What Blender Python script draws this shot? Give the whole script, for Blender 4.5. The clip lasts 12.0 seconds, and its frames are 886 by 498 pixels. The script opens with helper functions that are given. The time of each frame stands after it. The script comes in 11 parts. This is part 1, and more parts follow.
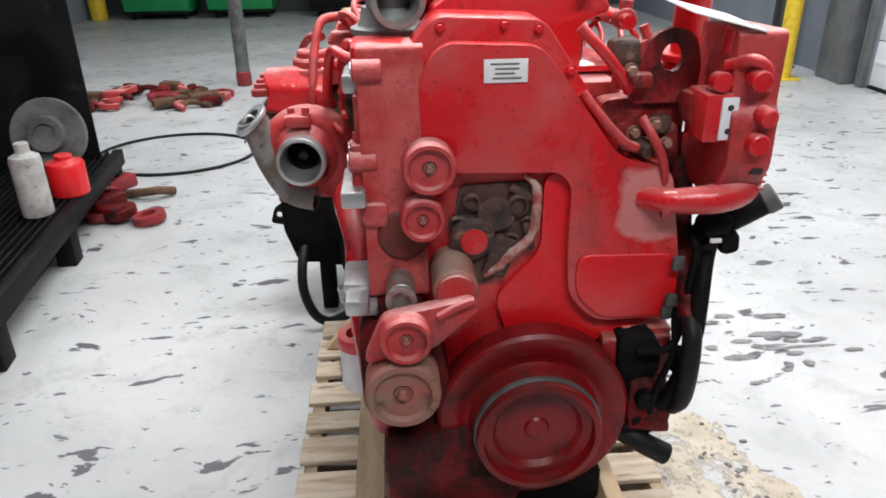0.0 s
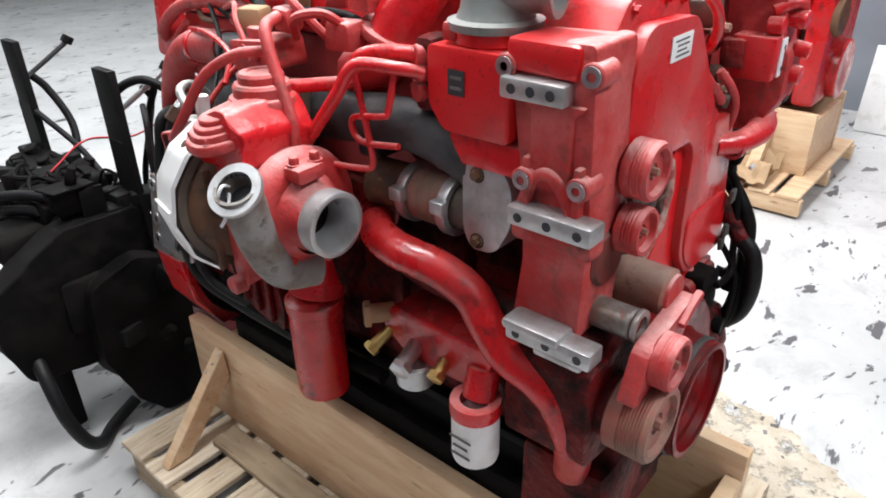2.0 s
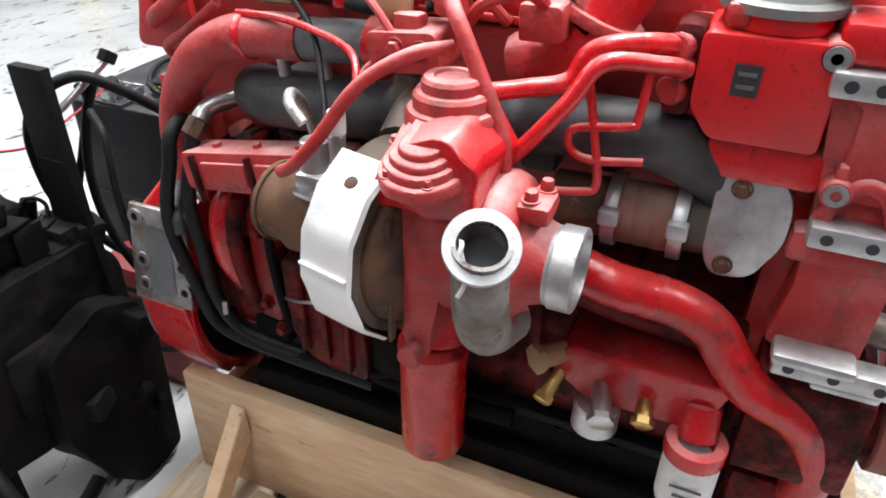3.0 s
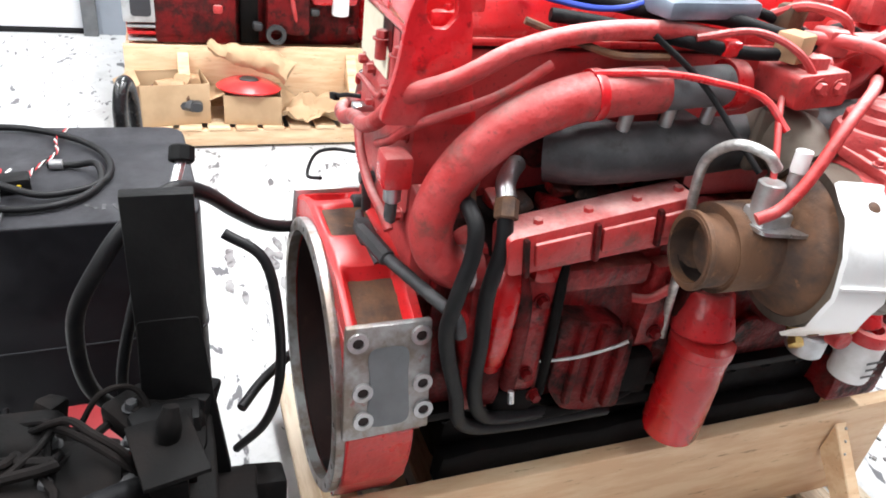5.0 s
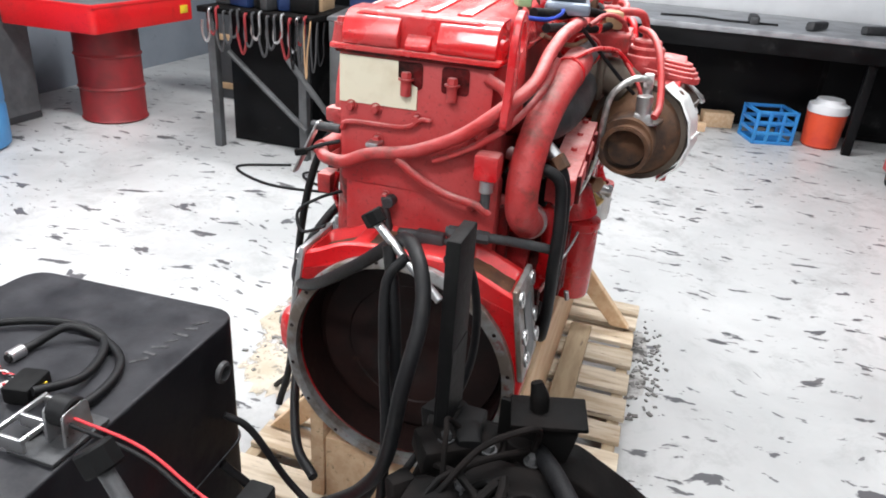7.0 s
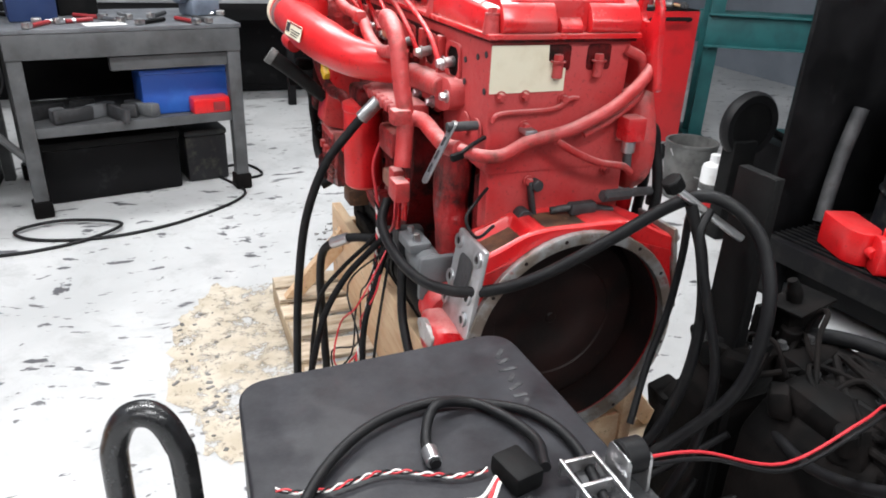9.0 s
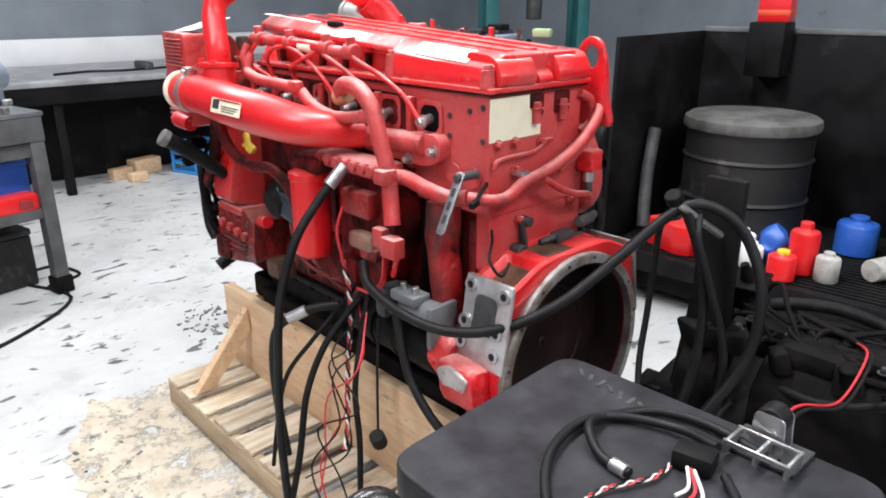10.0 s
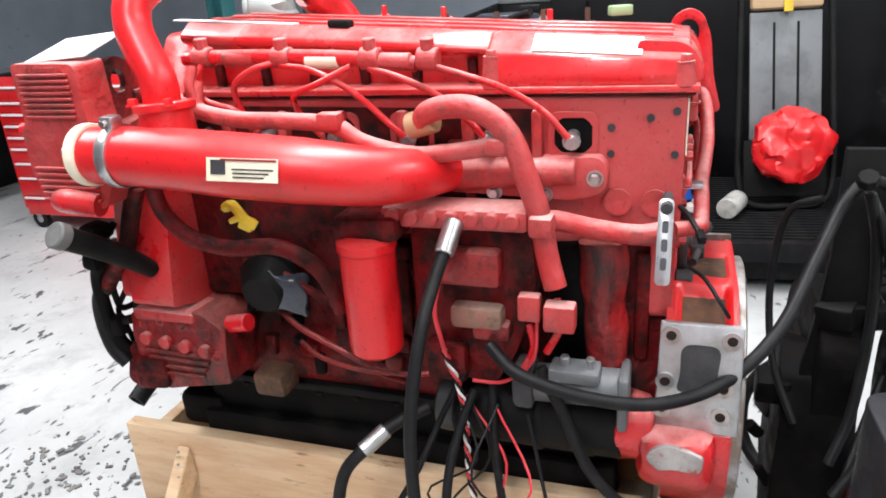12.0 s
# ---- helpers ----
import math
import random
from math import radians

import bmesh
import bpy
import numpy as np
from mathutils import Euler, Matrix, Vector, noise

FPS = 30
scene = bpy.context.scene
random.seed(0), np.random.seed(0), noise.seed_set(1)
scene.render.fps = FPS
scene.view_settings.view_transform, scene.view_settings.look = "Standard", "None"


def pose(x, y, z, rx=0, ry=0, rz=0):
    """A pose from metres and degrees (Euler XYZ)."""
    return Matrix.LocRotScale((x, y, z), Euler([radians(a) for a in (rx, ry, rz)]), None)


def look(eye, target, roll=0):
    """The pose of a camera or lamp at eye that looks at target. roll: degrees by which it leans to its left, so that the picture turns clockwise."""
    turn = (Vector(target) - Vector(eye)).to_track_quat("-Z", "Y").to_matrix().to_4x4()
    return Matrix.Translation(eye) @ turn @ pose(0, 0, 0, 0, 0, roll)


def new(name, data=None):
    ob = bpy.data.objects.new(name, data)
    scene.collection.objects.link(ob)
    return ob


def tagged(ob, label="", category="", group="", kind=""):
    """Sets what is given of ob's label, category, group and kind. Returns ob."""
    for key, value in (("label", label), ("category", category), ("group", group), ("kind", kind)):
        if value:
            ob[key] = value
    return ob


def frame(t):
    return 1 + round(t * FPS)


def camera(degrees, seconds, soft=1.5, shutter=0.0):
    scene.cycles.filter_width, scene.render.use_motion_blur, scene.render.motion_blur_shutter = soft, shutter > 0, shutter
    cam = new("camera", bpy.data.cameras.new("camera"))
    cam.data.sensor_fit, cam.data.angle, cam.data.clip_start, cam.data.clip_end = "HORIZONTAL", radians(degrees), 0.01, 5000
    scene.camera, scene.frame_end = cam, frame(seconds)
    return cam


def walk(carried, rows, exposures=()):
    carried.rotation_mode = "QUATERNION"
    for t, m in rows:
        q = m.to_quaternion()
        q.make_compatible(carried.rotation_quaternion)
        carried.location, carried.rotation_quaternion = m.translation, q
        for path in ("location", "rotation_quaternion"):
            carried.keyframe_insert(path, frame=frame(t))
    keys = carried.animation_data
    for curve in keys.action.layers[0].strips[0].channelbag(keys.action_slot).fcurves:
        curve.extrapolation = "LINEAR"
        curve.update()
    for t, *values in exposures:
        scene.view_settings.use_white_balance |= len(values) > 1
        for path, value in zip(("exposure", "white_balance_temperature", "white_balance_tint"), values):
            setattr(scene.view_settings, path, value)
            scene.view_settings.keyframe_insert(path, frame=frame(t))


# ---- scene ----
cam = camera(64.4, 12.0, soft=1.8)
PATH = [
    (0, (-0.212, -1.208, 1.638), (-0.092, 0.603, 0.799), -0.9),
    (0.5, (-0.461, -1.091, 1.615), (0.052, 0.645, 0.766), -3.3),
    (1, (-0.713, -0.938, 1.65), (0.129, 0.652, 0.776), -2.4),
    (1.5, (-0.999, -0.73, 1.67), (0.084, 0.66, 0.724), -3.0),
    (2, (-1.115, -0.45, 1.665), (0.21, 0.704, 0.71), -1.3),
    (2.5, (-1.159, -0.108, 1.672), (0.241, 0.859, 0.621), 1.2),
    (3, (-1.204, 0.241, 1.654), (0.348, 0.908, 0.582), 0.9),
    (3.5, (-1.213, 0.561, 1.676), (0.429, 0.927, 0.594), 4.0),
    (3.7, (-1.193, 0.684, 1.66), (0.469, 0.905, 0.568), 5.7),
    (5.3, (-1.138, 1.802, 1.645), (0.359, 0.888, 0.685), 6.7),
    (5.5, (-1.068, 1.905, 1.633), (0.354, 0.836, 0.719), 5.8),
    (6, (-0.904, 2.162, 1.659), (0.266, 0.804, 0.771), 6.5),
    (6.5, (-0.727, 2.467, 1.625), (0.192, 0.896, 0.795), 6.5),
    (6.7, (-0.644, 2.577, 1.644), (0.113, 0.935, 0.789), 5.1),
    (8.3, (0.45, 2.838, 1.587), (0.054, 1.047, 0.791), 4.8),
    (8.5, (0.568, 2.811, 1.613), (0.066, 1.048, 0.815), 4.4),
    (9, (0.876, 2.662, 1.578), (0.199, 0.974, 0.747), 2.6),
    (9.5, (1.15, 2.539, 1.557), (0.153, 0.975, 0.809), 3.5),
    (10, (1.429, 2.397, 1.573), (0.148, 1.015, 0.903), -0.0),
    (10.5, (1.518, 2.097, 1.576), (0.046, 0.938, 0.876), -2.3),
    (11, (1.553, 1.808, 1.581), (-0.007, 0.794, 0.848), -1.3),
    (11.5, (1.587, 1.5, 1.595), (-0.11, 0.706, 0.895), -3.5),
    (12, (1.554, 1.238, 1.589), (-0.203, 0.623, 0.857), -3.8),
]
walk(cam, [(t, look(eye, target, roll)) for t, eye, target, roll in PATH],
     [(0, -0.36), (1.5, -0.28), (2.0, -0.08), (3.0, 0.14), (3.6, 0.05), (4.6, 0.3), (5.5, 0.63), (6.0, 0.4), (6.5, 0.06), (7.5, 0.0), (8.5, -0.15), (10.0, -0.05), (10.5, -0.16), (11.0, -0.12), (12.0, 0.03)])

# ---------------------------------------------------------------- light
world = bpy.data.worlds.new("world")
scene.world = world
world.use_nodes = True
world.node_tree.nodes["Background"].inputs[0].default_value = (0.80, 0.90, 1.0, 1)
world.node_tree.nodes["Background"].inputs[1].default_value = 0.05


def ceiling_lamp(x, y, watts, turned=False):
    """Cool white fluorescent strip under the ceiling: a real luminous area."""
    data = bpy.data.lights.new("ceiling_lamp", "AREA")
    data.shape, data.size, data.size_y = "RECTANGLE", (0.45 if turned else 2.4), (2.4 if turned else 0.45)
    data.energy, data.color = watts, (0.97, 0.985, 1.0)
    ob = new("ceiling_lamp", data)
    ob.location = (x, y, 4.32)
    return ob


LAMP_WATTS = 112
LAMPS = ((0.3, 0.7, 1.65), (-2.9, 0.9, 0.4), (3.4, 0.9, 1.2), (0.3, -2.4, 1.5), (0.3, 4.2, 1.3), (-3.0, 6.0, 1.0), (3.2, 6.0, 1.0), (0.3, 9.5, 1.0))
for lx, ly, part_of in LAMPS:
    ceiling_lamp(lx, ly, LAMP_WATTS * part_of)

# ---------------------------------------------------------------- materials


def rgb(r, g, b):
    return (r, g, b, 1.0)


def mat(name, base, second=None, mix_scale=6.0, lo=0.45, hi=0.65, third=None, third_scale=25.0, third_lo=0.62, third_hi=0.72,
        rough=0.5, rough2=None, metal=0.0, bump=0.12, bump_scale=60.0, rand=0.0, coat=0.0, stretch=None, spec=0.5, lit_dust=None, fade=None, grime=None, cast=0.0):
    """Node paint: base colour, a second tone in broad patches, a third in small stains, grain in roughness and bump."""
    m = bpy.data.materials.new(name)
    m.use_nodes = True
    nt = m.node_tree
    n, l = nt.nodes, nt.links
    bsdf = n["Principled BSDF"]
    tc = n.new("ShaderNodeTexCoord")
    src = tc.outputs["Object"]
    if stretch:
        mp = n.new("ShaderNodeMapping")
        mp.inputs["Scale"].default_value = stretch
        l.new(src, mp.inputs["Vector"])
        src = mp.outputs["Vector"]
    info = n.new("ShaderNodeObjectInfo")
    shift = n.new("ShaderNodeVectorMath")
    shift.operation = "MULTIPLY_ADD"
    comb = n.new("ShaderNodeCombineXYZ")
    for k in range(3):
        l.new(info.outputs["Random"], comb.inputs[k])
    l.new(comb.outputs[0], shift.inputs[0])
    shift.inputs[1].default_value = (7.3, 3.1, 5.7) if rand > 0 else (0, 0, 0)
    l.new(src, shift.inputs[2])
    src = shift.outputs[0]

    def noise_node(scale, detail=5.0, rough_=0.6):
        t = n.new("ShaderNodeTexNoise")
        t.inputs["Scale"].default_value, t.inputs["Detail"].default_value, t.inputs["Roughness"].default_value = scale, detail, rough_
        l.new(src, t.inputs["Vector"])
        return t.outputs["Fac"]

    def band(sock, a, b):
        r = n.new("ShaderNodeMapRange")
        r.inputs["From Min"].default_value, r.inputs["From Max"].default_value = a, b
        l.new(sock, r.inputs["Value"])
        return r.outputs["Result"]

    def blend(fac, a, b):
        x = n.new("ShaderNodeMix")
        x.data_type = "RGBA"
        if hasattr(fac, "links"):
            l.new(fac, x.inputs["Factor"])
        else:
            x.inputs["Factor"].default_value = fac
        for sock, val in ((x.inputs["A"], a), (x.inputs["B"], b)):
            pass
        ca, cb = [s for s in x.inputs if s.type == "RGBA"]
        for sock, val in ((ca, a), (cb, b)):
            if hasattr(val, "links"):
                l.new(val, sock)
            else:
                sock.default_value = val
        return [s for s in x.outputs if s.type == "RGBA"][0]

    col = rgb(*base)
    broad = None
    if second:
        broad = band(noise_node(mix_scale), lo, hi)
        col = blend(broad, col, rgb(*second))
    if third:
        col = blend(band(noise_node(third_scale, 6.0, 0.7), third_lo, third_hi), col, rgb(*third))
    if grime:
        # oil and dirt run down in ragged streaks, with fine specks
        run = n.new("ShaderNodeMapping")
        run.inputs["Scale"].default_value = (1.0, 1.0, 0.45)
        l.new(src, run.inputs["Vector"])
        dirt = n.new("ShaderNodeTexNoise")
        dirt.inputs["Scale"].default_value, dirt.inputs["Detail"].default_value, dirt.inputs["Roughness"].default_value = grime[3], 9.0, 0.74
        dirt.inputs["Distortion"].default_value = 0.6
        l.new(run.outputs["Vector"], dirt.inputs["Vector"])
        col = blend(band(dirt.outputs["Fac"], grime[4], grime[5]), col, rgb(*grime[:3]))
        col = blend(band(noise_node(110.0, 3.0, 0.6), 0.60, 0.72), col, rgb(*[0.55 * q for q in base]))
    if rand > 0:
        hsv = n.new("ShaderNodeHueSaturation")
        if hasattr(col, "links"):
            l.new(col, hsv.inputs["Color"])
        else:
            hsv.inputs["Color"].default_value = col
        rr = n.new("ShaderNodeMapRange")
        rr.inputs["To Min"].default_value, rr.inputs["To Max"].default_value = 1 - rand, 1 + rand
        l.new(info.outputs["Random"], rr.inputs["Value"])
        l.new(rr.outputs["Result"], hsv.inputs["Value"])
        col = hsv.outputs["Color"]
    if fade:
        # paint bleached in one patch with a ragged edge
        off = n.new("ShaderNodeVectorMath")
        off.operation = "SUBTRACT"
        l.new(tc.outputs["Object"], off.inputs[0])
        off.inputs[1].default_value = fade[0]
        far = n.new("ShaderNodeVectorMath")
        far.operation = "LENGTH"
        l.new(off.outputs[0], far.inputs[0])
        rag = n.new("ShaderNodeMath")
        rag.operation = "MULTIPLY_ADD"
        rag.inputs[1].default_value = fade[1] * 1.1
        l.new(noise_node(11.0, 5.0, 0.6), rag.inputs[0])
        l.new(far.outputs["Value"], rag.inputs[2])
        col = blend(band(rag.outputs[0], fade[1] * 1.65, fade[1] * 1.45), col, rgb(*fade[2]))
    if lit_dust:
        # tops paler by normal: dust, and overhead light put into the colour
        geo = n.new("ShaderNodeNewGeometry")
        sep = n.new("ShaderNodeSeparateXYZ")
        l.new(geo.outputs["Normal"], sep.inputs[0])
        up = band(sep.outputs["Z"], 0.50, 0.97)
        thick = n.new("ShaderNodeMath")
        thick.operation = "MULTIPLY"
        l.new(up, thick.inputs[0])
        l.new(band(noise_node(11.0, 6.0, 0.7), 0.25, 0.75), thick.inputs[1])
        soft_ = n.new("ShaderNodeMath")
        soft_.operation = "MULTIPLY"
        soft_.inputs[1].default_value = lit_dust[3]
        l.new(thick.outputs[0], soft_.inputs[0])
        col = blend(soft_.outputs[0], col, rgb(*lit_dust[:3]))
    if hasattr(col, "links"):
        l.new(col, bsdf.inputs["Base Color"])
    else:
        bsdf.inputs["Base Color"].default_value = col
    grain = noise_node(bump_scale, 4.0)
    rmap = n.new("ShaderNodeMapRange")
    rmap.inputs["To Min"].default_value, rmap.inputs["To Max"].default_value = max(0.05, rough - 0.10), min(1.0, (rough2 or rough) + 0.12)
    l.new(broad if (broad and rough2) else grain, rmap.inputs["Value"])
    l.new(rmap.outputs["Result"], bsdf.inputs["Roughness"])
    bsdf.inputs["Metallic"].default_value = metal
    bsdf.inputs["Specular IOR Level"].default_value = spec
    if coat:
        bsdf.inputs["Coat Weight"].default_value = coat
        bsdf.inputs["Coat Roughness"].default_value = 0.25
    if bump:
        b = n.new("ShaderNodeBump")
        b.inputs["Strength"].default_value, b.inputs["Distance"].default_value = bump, 0.004
        l.new(grain, b.inputs["Height"])
        if cast:
            swell = n.new("ShaderNodeBump")
            swell.inputs["Strength"].default_value, swell.inputs["Distance"].default_value = cast, 0.02
            l.new(noise_node(22.0, 3.0, 0.55), swell.inputs["Height"])
            l.new(swell.outputs["Normal"], b.inputs["Normal"])
        l.new(b.outputs["Normal"], bsdf.inputs["Normal"])
    return m


RED = (0.63, 0.013, 0.019)
DUSTY = (0.47, 0.056, 0.056)
M_RED = mat("red_enamel", RED, (0.42, 0.035, 0.035), 6.0, 0.46, 0.70, (0.13, 0.010, 0.009), 14.0, 0.60, 0.74, rough=0.36, rough2=0.5, bump=0.16, bump_scale=75, coat=0.2, lit_dust=(0.78, 0.46, 0.43, 0.7), grime=(0.07, 0.012, 0.010, 7.0, 0.58, 0.72), cast=0.25)
M_DUST = mat("dusty_red_paint", DUSTY, (0.45, 0.022, 0.022), 8.0, 0.42, 0.62, (0.20, 0.045, 0.036), 15.0, 0.55, 0.70, rough=0.58, rough2=0.46, bump=0.34, bump_scale=95, lit_dust=(0.82, 0.56, 0.53, 0.78), grime=(0.10, 0.030, 0.024, 9.0, 0.57, 0.72), cast=0.35)
M_PALE = mat("pale_dusty_red_paint", (0.53, 0.095, 0.088), (0.45, 0.022, 0.022), 8.0, 0.42, 0.62, (0.20, 0.045, 0.036), 15.0, 0.55, 0.70, rough=0.58, rough2=0.46, bump=0.34, bump_scale=95, lit_dust=(0.82, 0.56, 0.53, 0.78), grime=(0.10, 0.030, 0.024, 9.0, 0.57, 0.72), cast=0.35)
M_HEAD = mat("chalky_dusty_red", (0.50, 0.064, 0.064), (0.50, 0.030, 0.033), 7.0, 0.48, 0.68, (0.26, 0.06, 0.05), 16.0, 0.62, 0.76, rough=0.52, rough2=0.46, bump=0.22, bump_scale=95, lit_dust=(0.80, 0.56, 0.53, 0.7), grime=(0.16, 0.04, 0.03, 9.0, 0.62, 0.78), cast=0.15)
M_DULLRED = mat("dirty_red_iron", (0.17, 0.022, 0.018), (0.09, 0.03, 0.02), 9.0, 0.42, 0.64, (0.05, 0.02, 0.016), 24.0, 0.58, 0.72, rough=0.6, bump=0.25, bump_scale=80)
M_COVER = mat("glossy_cover_enamel", (0.66, 0.015, 0.019), (0.54, 0.05, 0.05), 5.0, 0.46, 0.7, (0.30, 0.02, 0.02), 30.0, 0.66, 0.76, rough=0.22, rough2=0.40, bump=0.08, bump_scale=60, coat=0.6, lit_dust=(0.74, 0.40, 0.38, 0.8), grime=(0.16, 0.016, 0.014, 6.0, 0.60, 0.74), cast=0.08)
M_FRONT = mat("faded_front_enamel", (0.60, 0.010, 0.014), (0.50, 0.080, 0.075), 3.2, 0.44, 0.66, (0.22, 0.014, 0.012), 18.0, 0.62, 0.76, rough=0.34, rough2=0.52, bump=0.14, bump_scale=70, coat=0.2, fade=((0.27, 0.0, 1.15), 0.075, (0.56, 0.19, 0.175)), grime=(0.16, 0.020, 0.016, 5.0, 0.56, 0.74), cast=0.10)
M_MIDRED = mat("grimy_red_casting", (0.30, 0.010, 0.012), (0.22, 0.020, 0.018), 9.0, 0.45, 0.66, (0.035, 0.010, 0.009), 17.0, 0.54, 0.68, rough=0.48, rough2=0.6, bump=0.3, bump_scale=70, lit_dust=(0.52, 0.24, 0.20, 0.6), grime=(0.025, 0.009, 0.008, 10.0, 0.46, 0.64), cast=0.6)
M_LIP = mat("worn_bare_lip", (0.46, 0.30, 0.25), (0.36, 0.06, 0.055), 30.0, 0.44, 0.60, (0.16, 0.08, 0.06), 40.0, 0.6, 0.72, rough=0.6, bump=0.3, bump_scale=120)
M_NECK = mat("stained_cast_neck", (0.26, 0.25, 0.24), (0.15, 0.115, 0.09), 12.0, 0.42, 0.60, (0.08, 0.05, 0.035), 26.0, 0.56, 0.70, rough=0.6, metal=0.2, bump=0.3, bump_scale=70)
M_RIM = mat("stained_bare_rim", (0.40, 0.40, 0.40), (0.22, 0.18, 0.15), 14.0, 0.42, 0.60, (0.26, 0.03, 0.025), 24.0, 0.60, 0.72, rough=0.42, metal=0.6, bump=0.25, bump_scale=110)
M_ALUPAINT = mat("red_spattered_aluminium", (0.44, 0.42, 0.41), (0.30, 0.27, 0.25), 12.0, 0.42, 0.62, (0.36, 0.03, 0.03), 22.0, 0.56, 0.66, rough=0.48, metal=0.4, bump=0.3, bump_scale=90, cast=0.4)
M_DAMPER = mat("oily_dark_red_iron", (0.20, 0.005, 0.007), (0.09, 0.009, 0.008), 6.0, 0.45, 0.65, (0.05, 0.010, 0.009), 15.0, 0.56, 0.70, rough=0.38, rough2=0.5, spec=0.28, bump=0.14, bump_scale=60)
M_BROWNDUST = mat("brown_dusty_iron", (0.25, 0.14, 0.10), (0.33, 0.075, 0.06), 8.0, 0.42, 0.62, (0.09, 0.04, 0.03), 20.0, 0.56, 0.70, rough=0.7, bump=0.35, bump_scale=90, lit_dust=(0.5, 0.4, 0.34, 0.5))
M_BAY = mat("oily_brown_bay", (0.085, 0.042, 0.030), (0.020, 0.014, 0.012), 16.0, 0.42, 0.60, (0.26, 0.15, 0.10), 26.0, 0.58, 0.70, rough=0.6, bump=0.5, bump_scale=60)
M_HOOP = mat("glossy_black_tube", (0.014, 0.014, 0.015), (0.03, 0.03, 0.031), 14.0, 0.5, 0.7, rough=0.24, spec=0.6, bump=0.05, bump_scale=60)
M_COUNTER = mat("scuffed_counter_steel", (0.38, 0.39, 0.41), (0.26, 0.265, 0.28), 5.0, 0.42, 0.62, (0.11, 0.105, 0.10), 12.0, 0.62, 0.76, rough=0.4, metal=0.3, bump=0.12)
M_HUB = mat("pale_grey_metal", (0.46, 0.47, 0.48), (0.32, 0.325, 0.33), 9.0, 0.42, 0.62, rough=0.5, bump=0.12)
M_NAVY = mat("navy_box_paint", (0.012, 0.03, 0.10), (0.018, 0.04, 0.12), 7.0, 0.45, 0.65, rough=0.45, bump=0.06)
M_BENCH = mat("dark_bench_paint", (0.085, 0.088, 0.092), (0.055, 0.056, 0.058), 6.0, 0.42, 0.62, (0.16, 0.155, 0.15), 15.0, 0.64, 0.76, rough=0.5, bump=0.12)
M_CHALK = mat("smeared_chalk", (0.06, 0.06, 0.063), (0.02, 0.02, 0.022), 60.0, 0.42, 0.60, rough=0.85, bump=0.0)
# dark brown of the bell's interior, with its shade put into the colour
M_SHADE_RUST = mat("shaded_brown_iron", (0.018, 0.007, 0.006), (0.007, 0.0045, 0.0042), 7.0, 0.42, 0.62, (0.04, 0.020, 0.014), 18.0, 0.62, 0.75, rough=0.5, bump=0.2, bump_scale=60, spec=0.35)
# grease, and also shade painted on the inner block and flanks
M_GREASE_SHADE = mat("greasy_shaded_red", (0.13, 0.005, 0.006), (0.055, 0.006, 0.006), 8.0, 0.44, 0.62, (0.014, 0.006, 0.005), 16.0, 0.50, 0.64, rough=0.55, rough2=0.7, spec=0.18, bump=0.25, bump_scale=60, grime=(0.020, 0.010, 0.008, 9.0, 0.50, 0.64), cast=0.6)
M_WETRED = mat("oily_red_paint", (0.52, 0.008, 0.011), (0.40, 0.010, 0.012), 6.0, 0.45, 0.65, (0.06, 0.010, 0.009), 15.0, 0.58, 0.72, rough=0.32, rough2=0.45, bump=0.14, bump_scale=60, coat=0.2, lit_dust=(0.5, 0.12, 0.11, 0.35), grime=(0.06, 0.010, 0.009, 6.0, 0.54, 0.70), cast=0.2)
M_BRIGHT = mat("fresh_red_paint", (0.66, 0.010, 0.014), (0.50, 0.012, 0.014), 5.0, 0.5, 0.7, (0.30, 0.03, 0.025), 30.0, 0.66, 0.76, rough=0.34, bump=0.07, bump_scale=50, coat=0.2, lit_dust=(0.62, 0.17, 0.16, 0.35), grime=(0.22, 0.014, 0.012, 5.0, 0.60, 0.76))
M_ALU = mat("cast_aluminium", (0.56, 0.57, 0.58), (0.38, 0.37, 0.36), 12.0, 0.45, 0.65, (0.20, 0.17, 0.15), 30.0, 0.63, 0.75, rough=0.42, metal=0.75, bump=0.2, bump_scale=110)
M_STEEL = mat("bare_steel", (0.55, 0.55, 0.56), (0.34, 0.32, 0.30), 15.0, 0.5, 0.7, rough=0.3, metal=0.9, bump=0.08, bump_scale=140)
M_SOOT = mat("sooty_brown_steel", (0.15, 0.12, 0.095), (0.09, 0.07, 0.058), 10.0, 0.42, 0.62, (0.22, 0.19, 0.16), 26.0, 0.6, 0.74, rough=0.55, metal=0.3, bump=0.2, bump_scale=70)
M_CASTGREY = mat("grey_cast_elbow", (0.24, 0.26, 0.25), (0.17, 0.185, 0.18), 8.0, 0.45, 0.65, (0.10, 0.10, 0.10), 20.0, 0.6, 0.74, rough=0.5, metal=0.2, bump=0.15, lit_dust=(0.5, 0.48, 0.46, 0.5))
M_FOIL = mat("heat_shield_foil", (0.90, 0.90, 0.89), (0.72, 0.71, 0.70), 10.0, 0.5, 0.7, (0.42, 0.40, 0.38), 14.0, 0.64, 0.76, rough=0.40, metal=0.35, bump=0.35, bump_scale=22)
M_RUST = mat("rusted_iron", (0.15, 0.075, 0.040), (0.065, 0.040, 0.030), 14.0, 0.42, 0.62, (0.27, 0.14, 0.07), 32.0, 0.60, 0.72, rough=0.72, metal=0.25, bump=0.4, bump_scale=80)
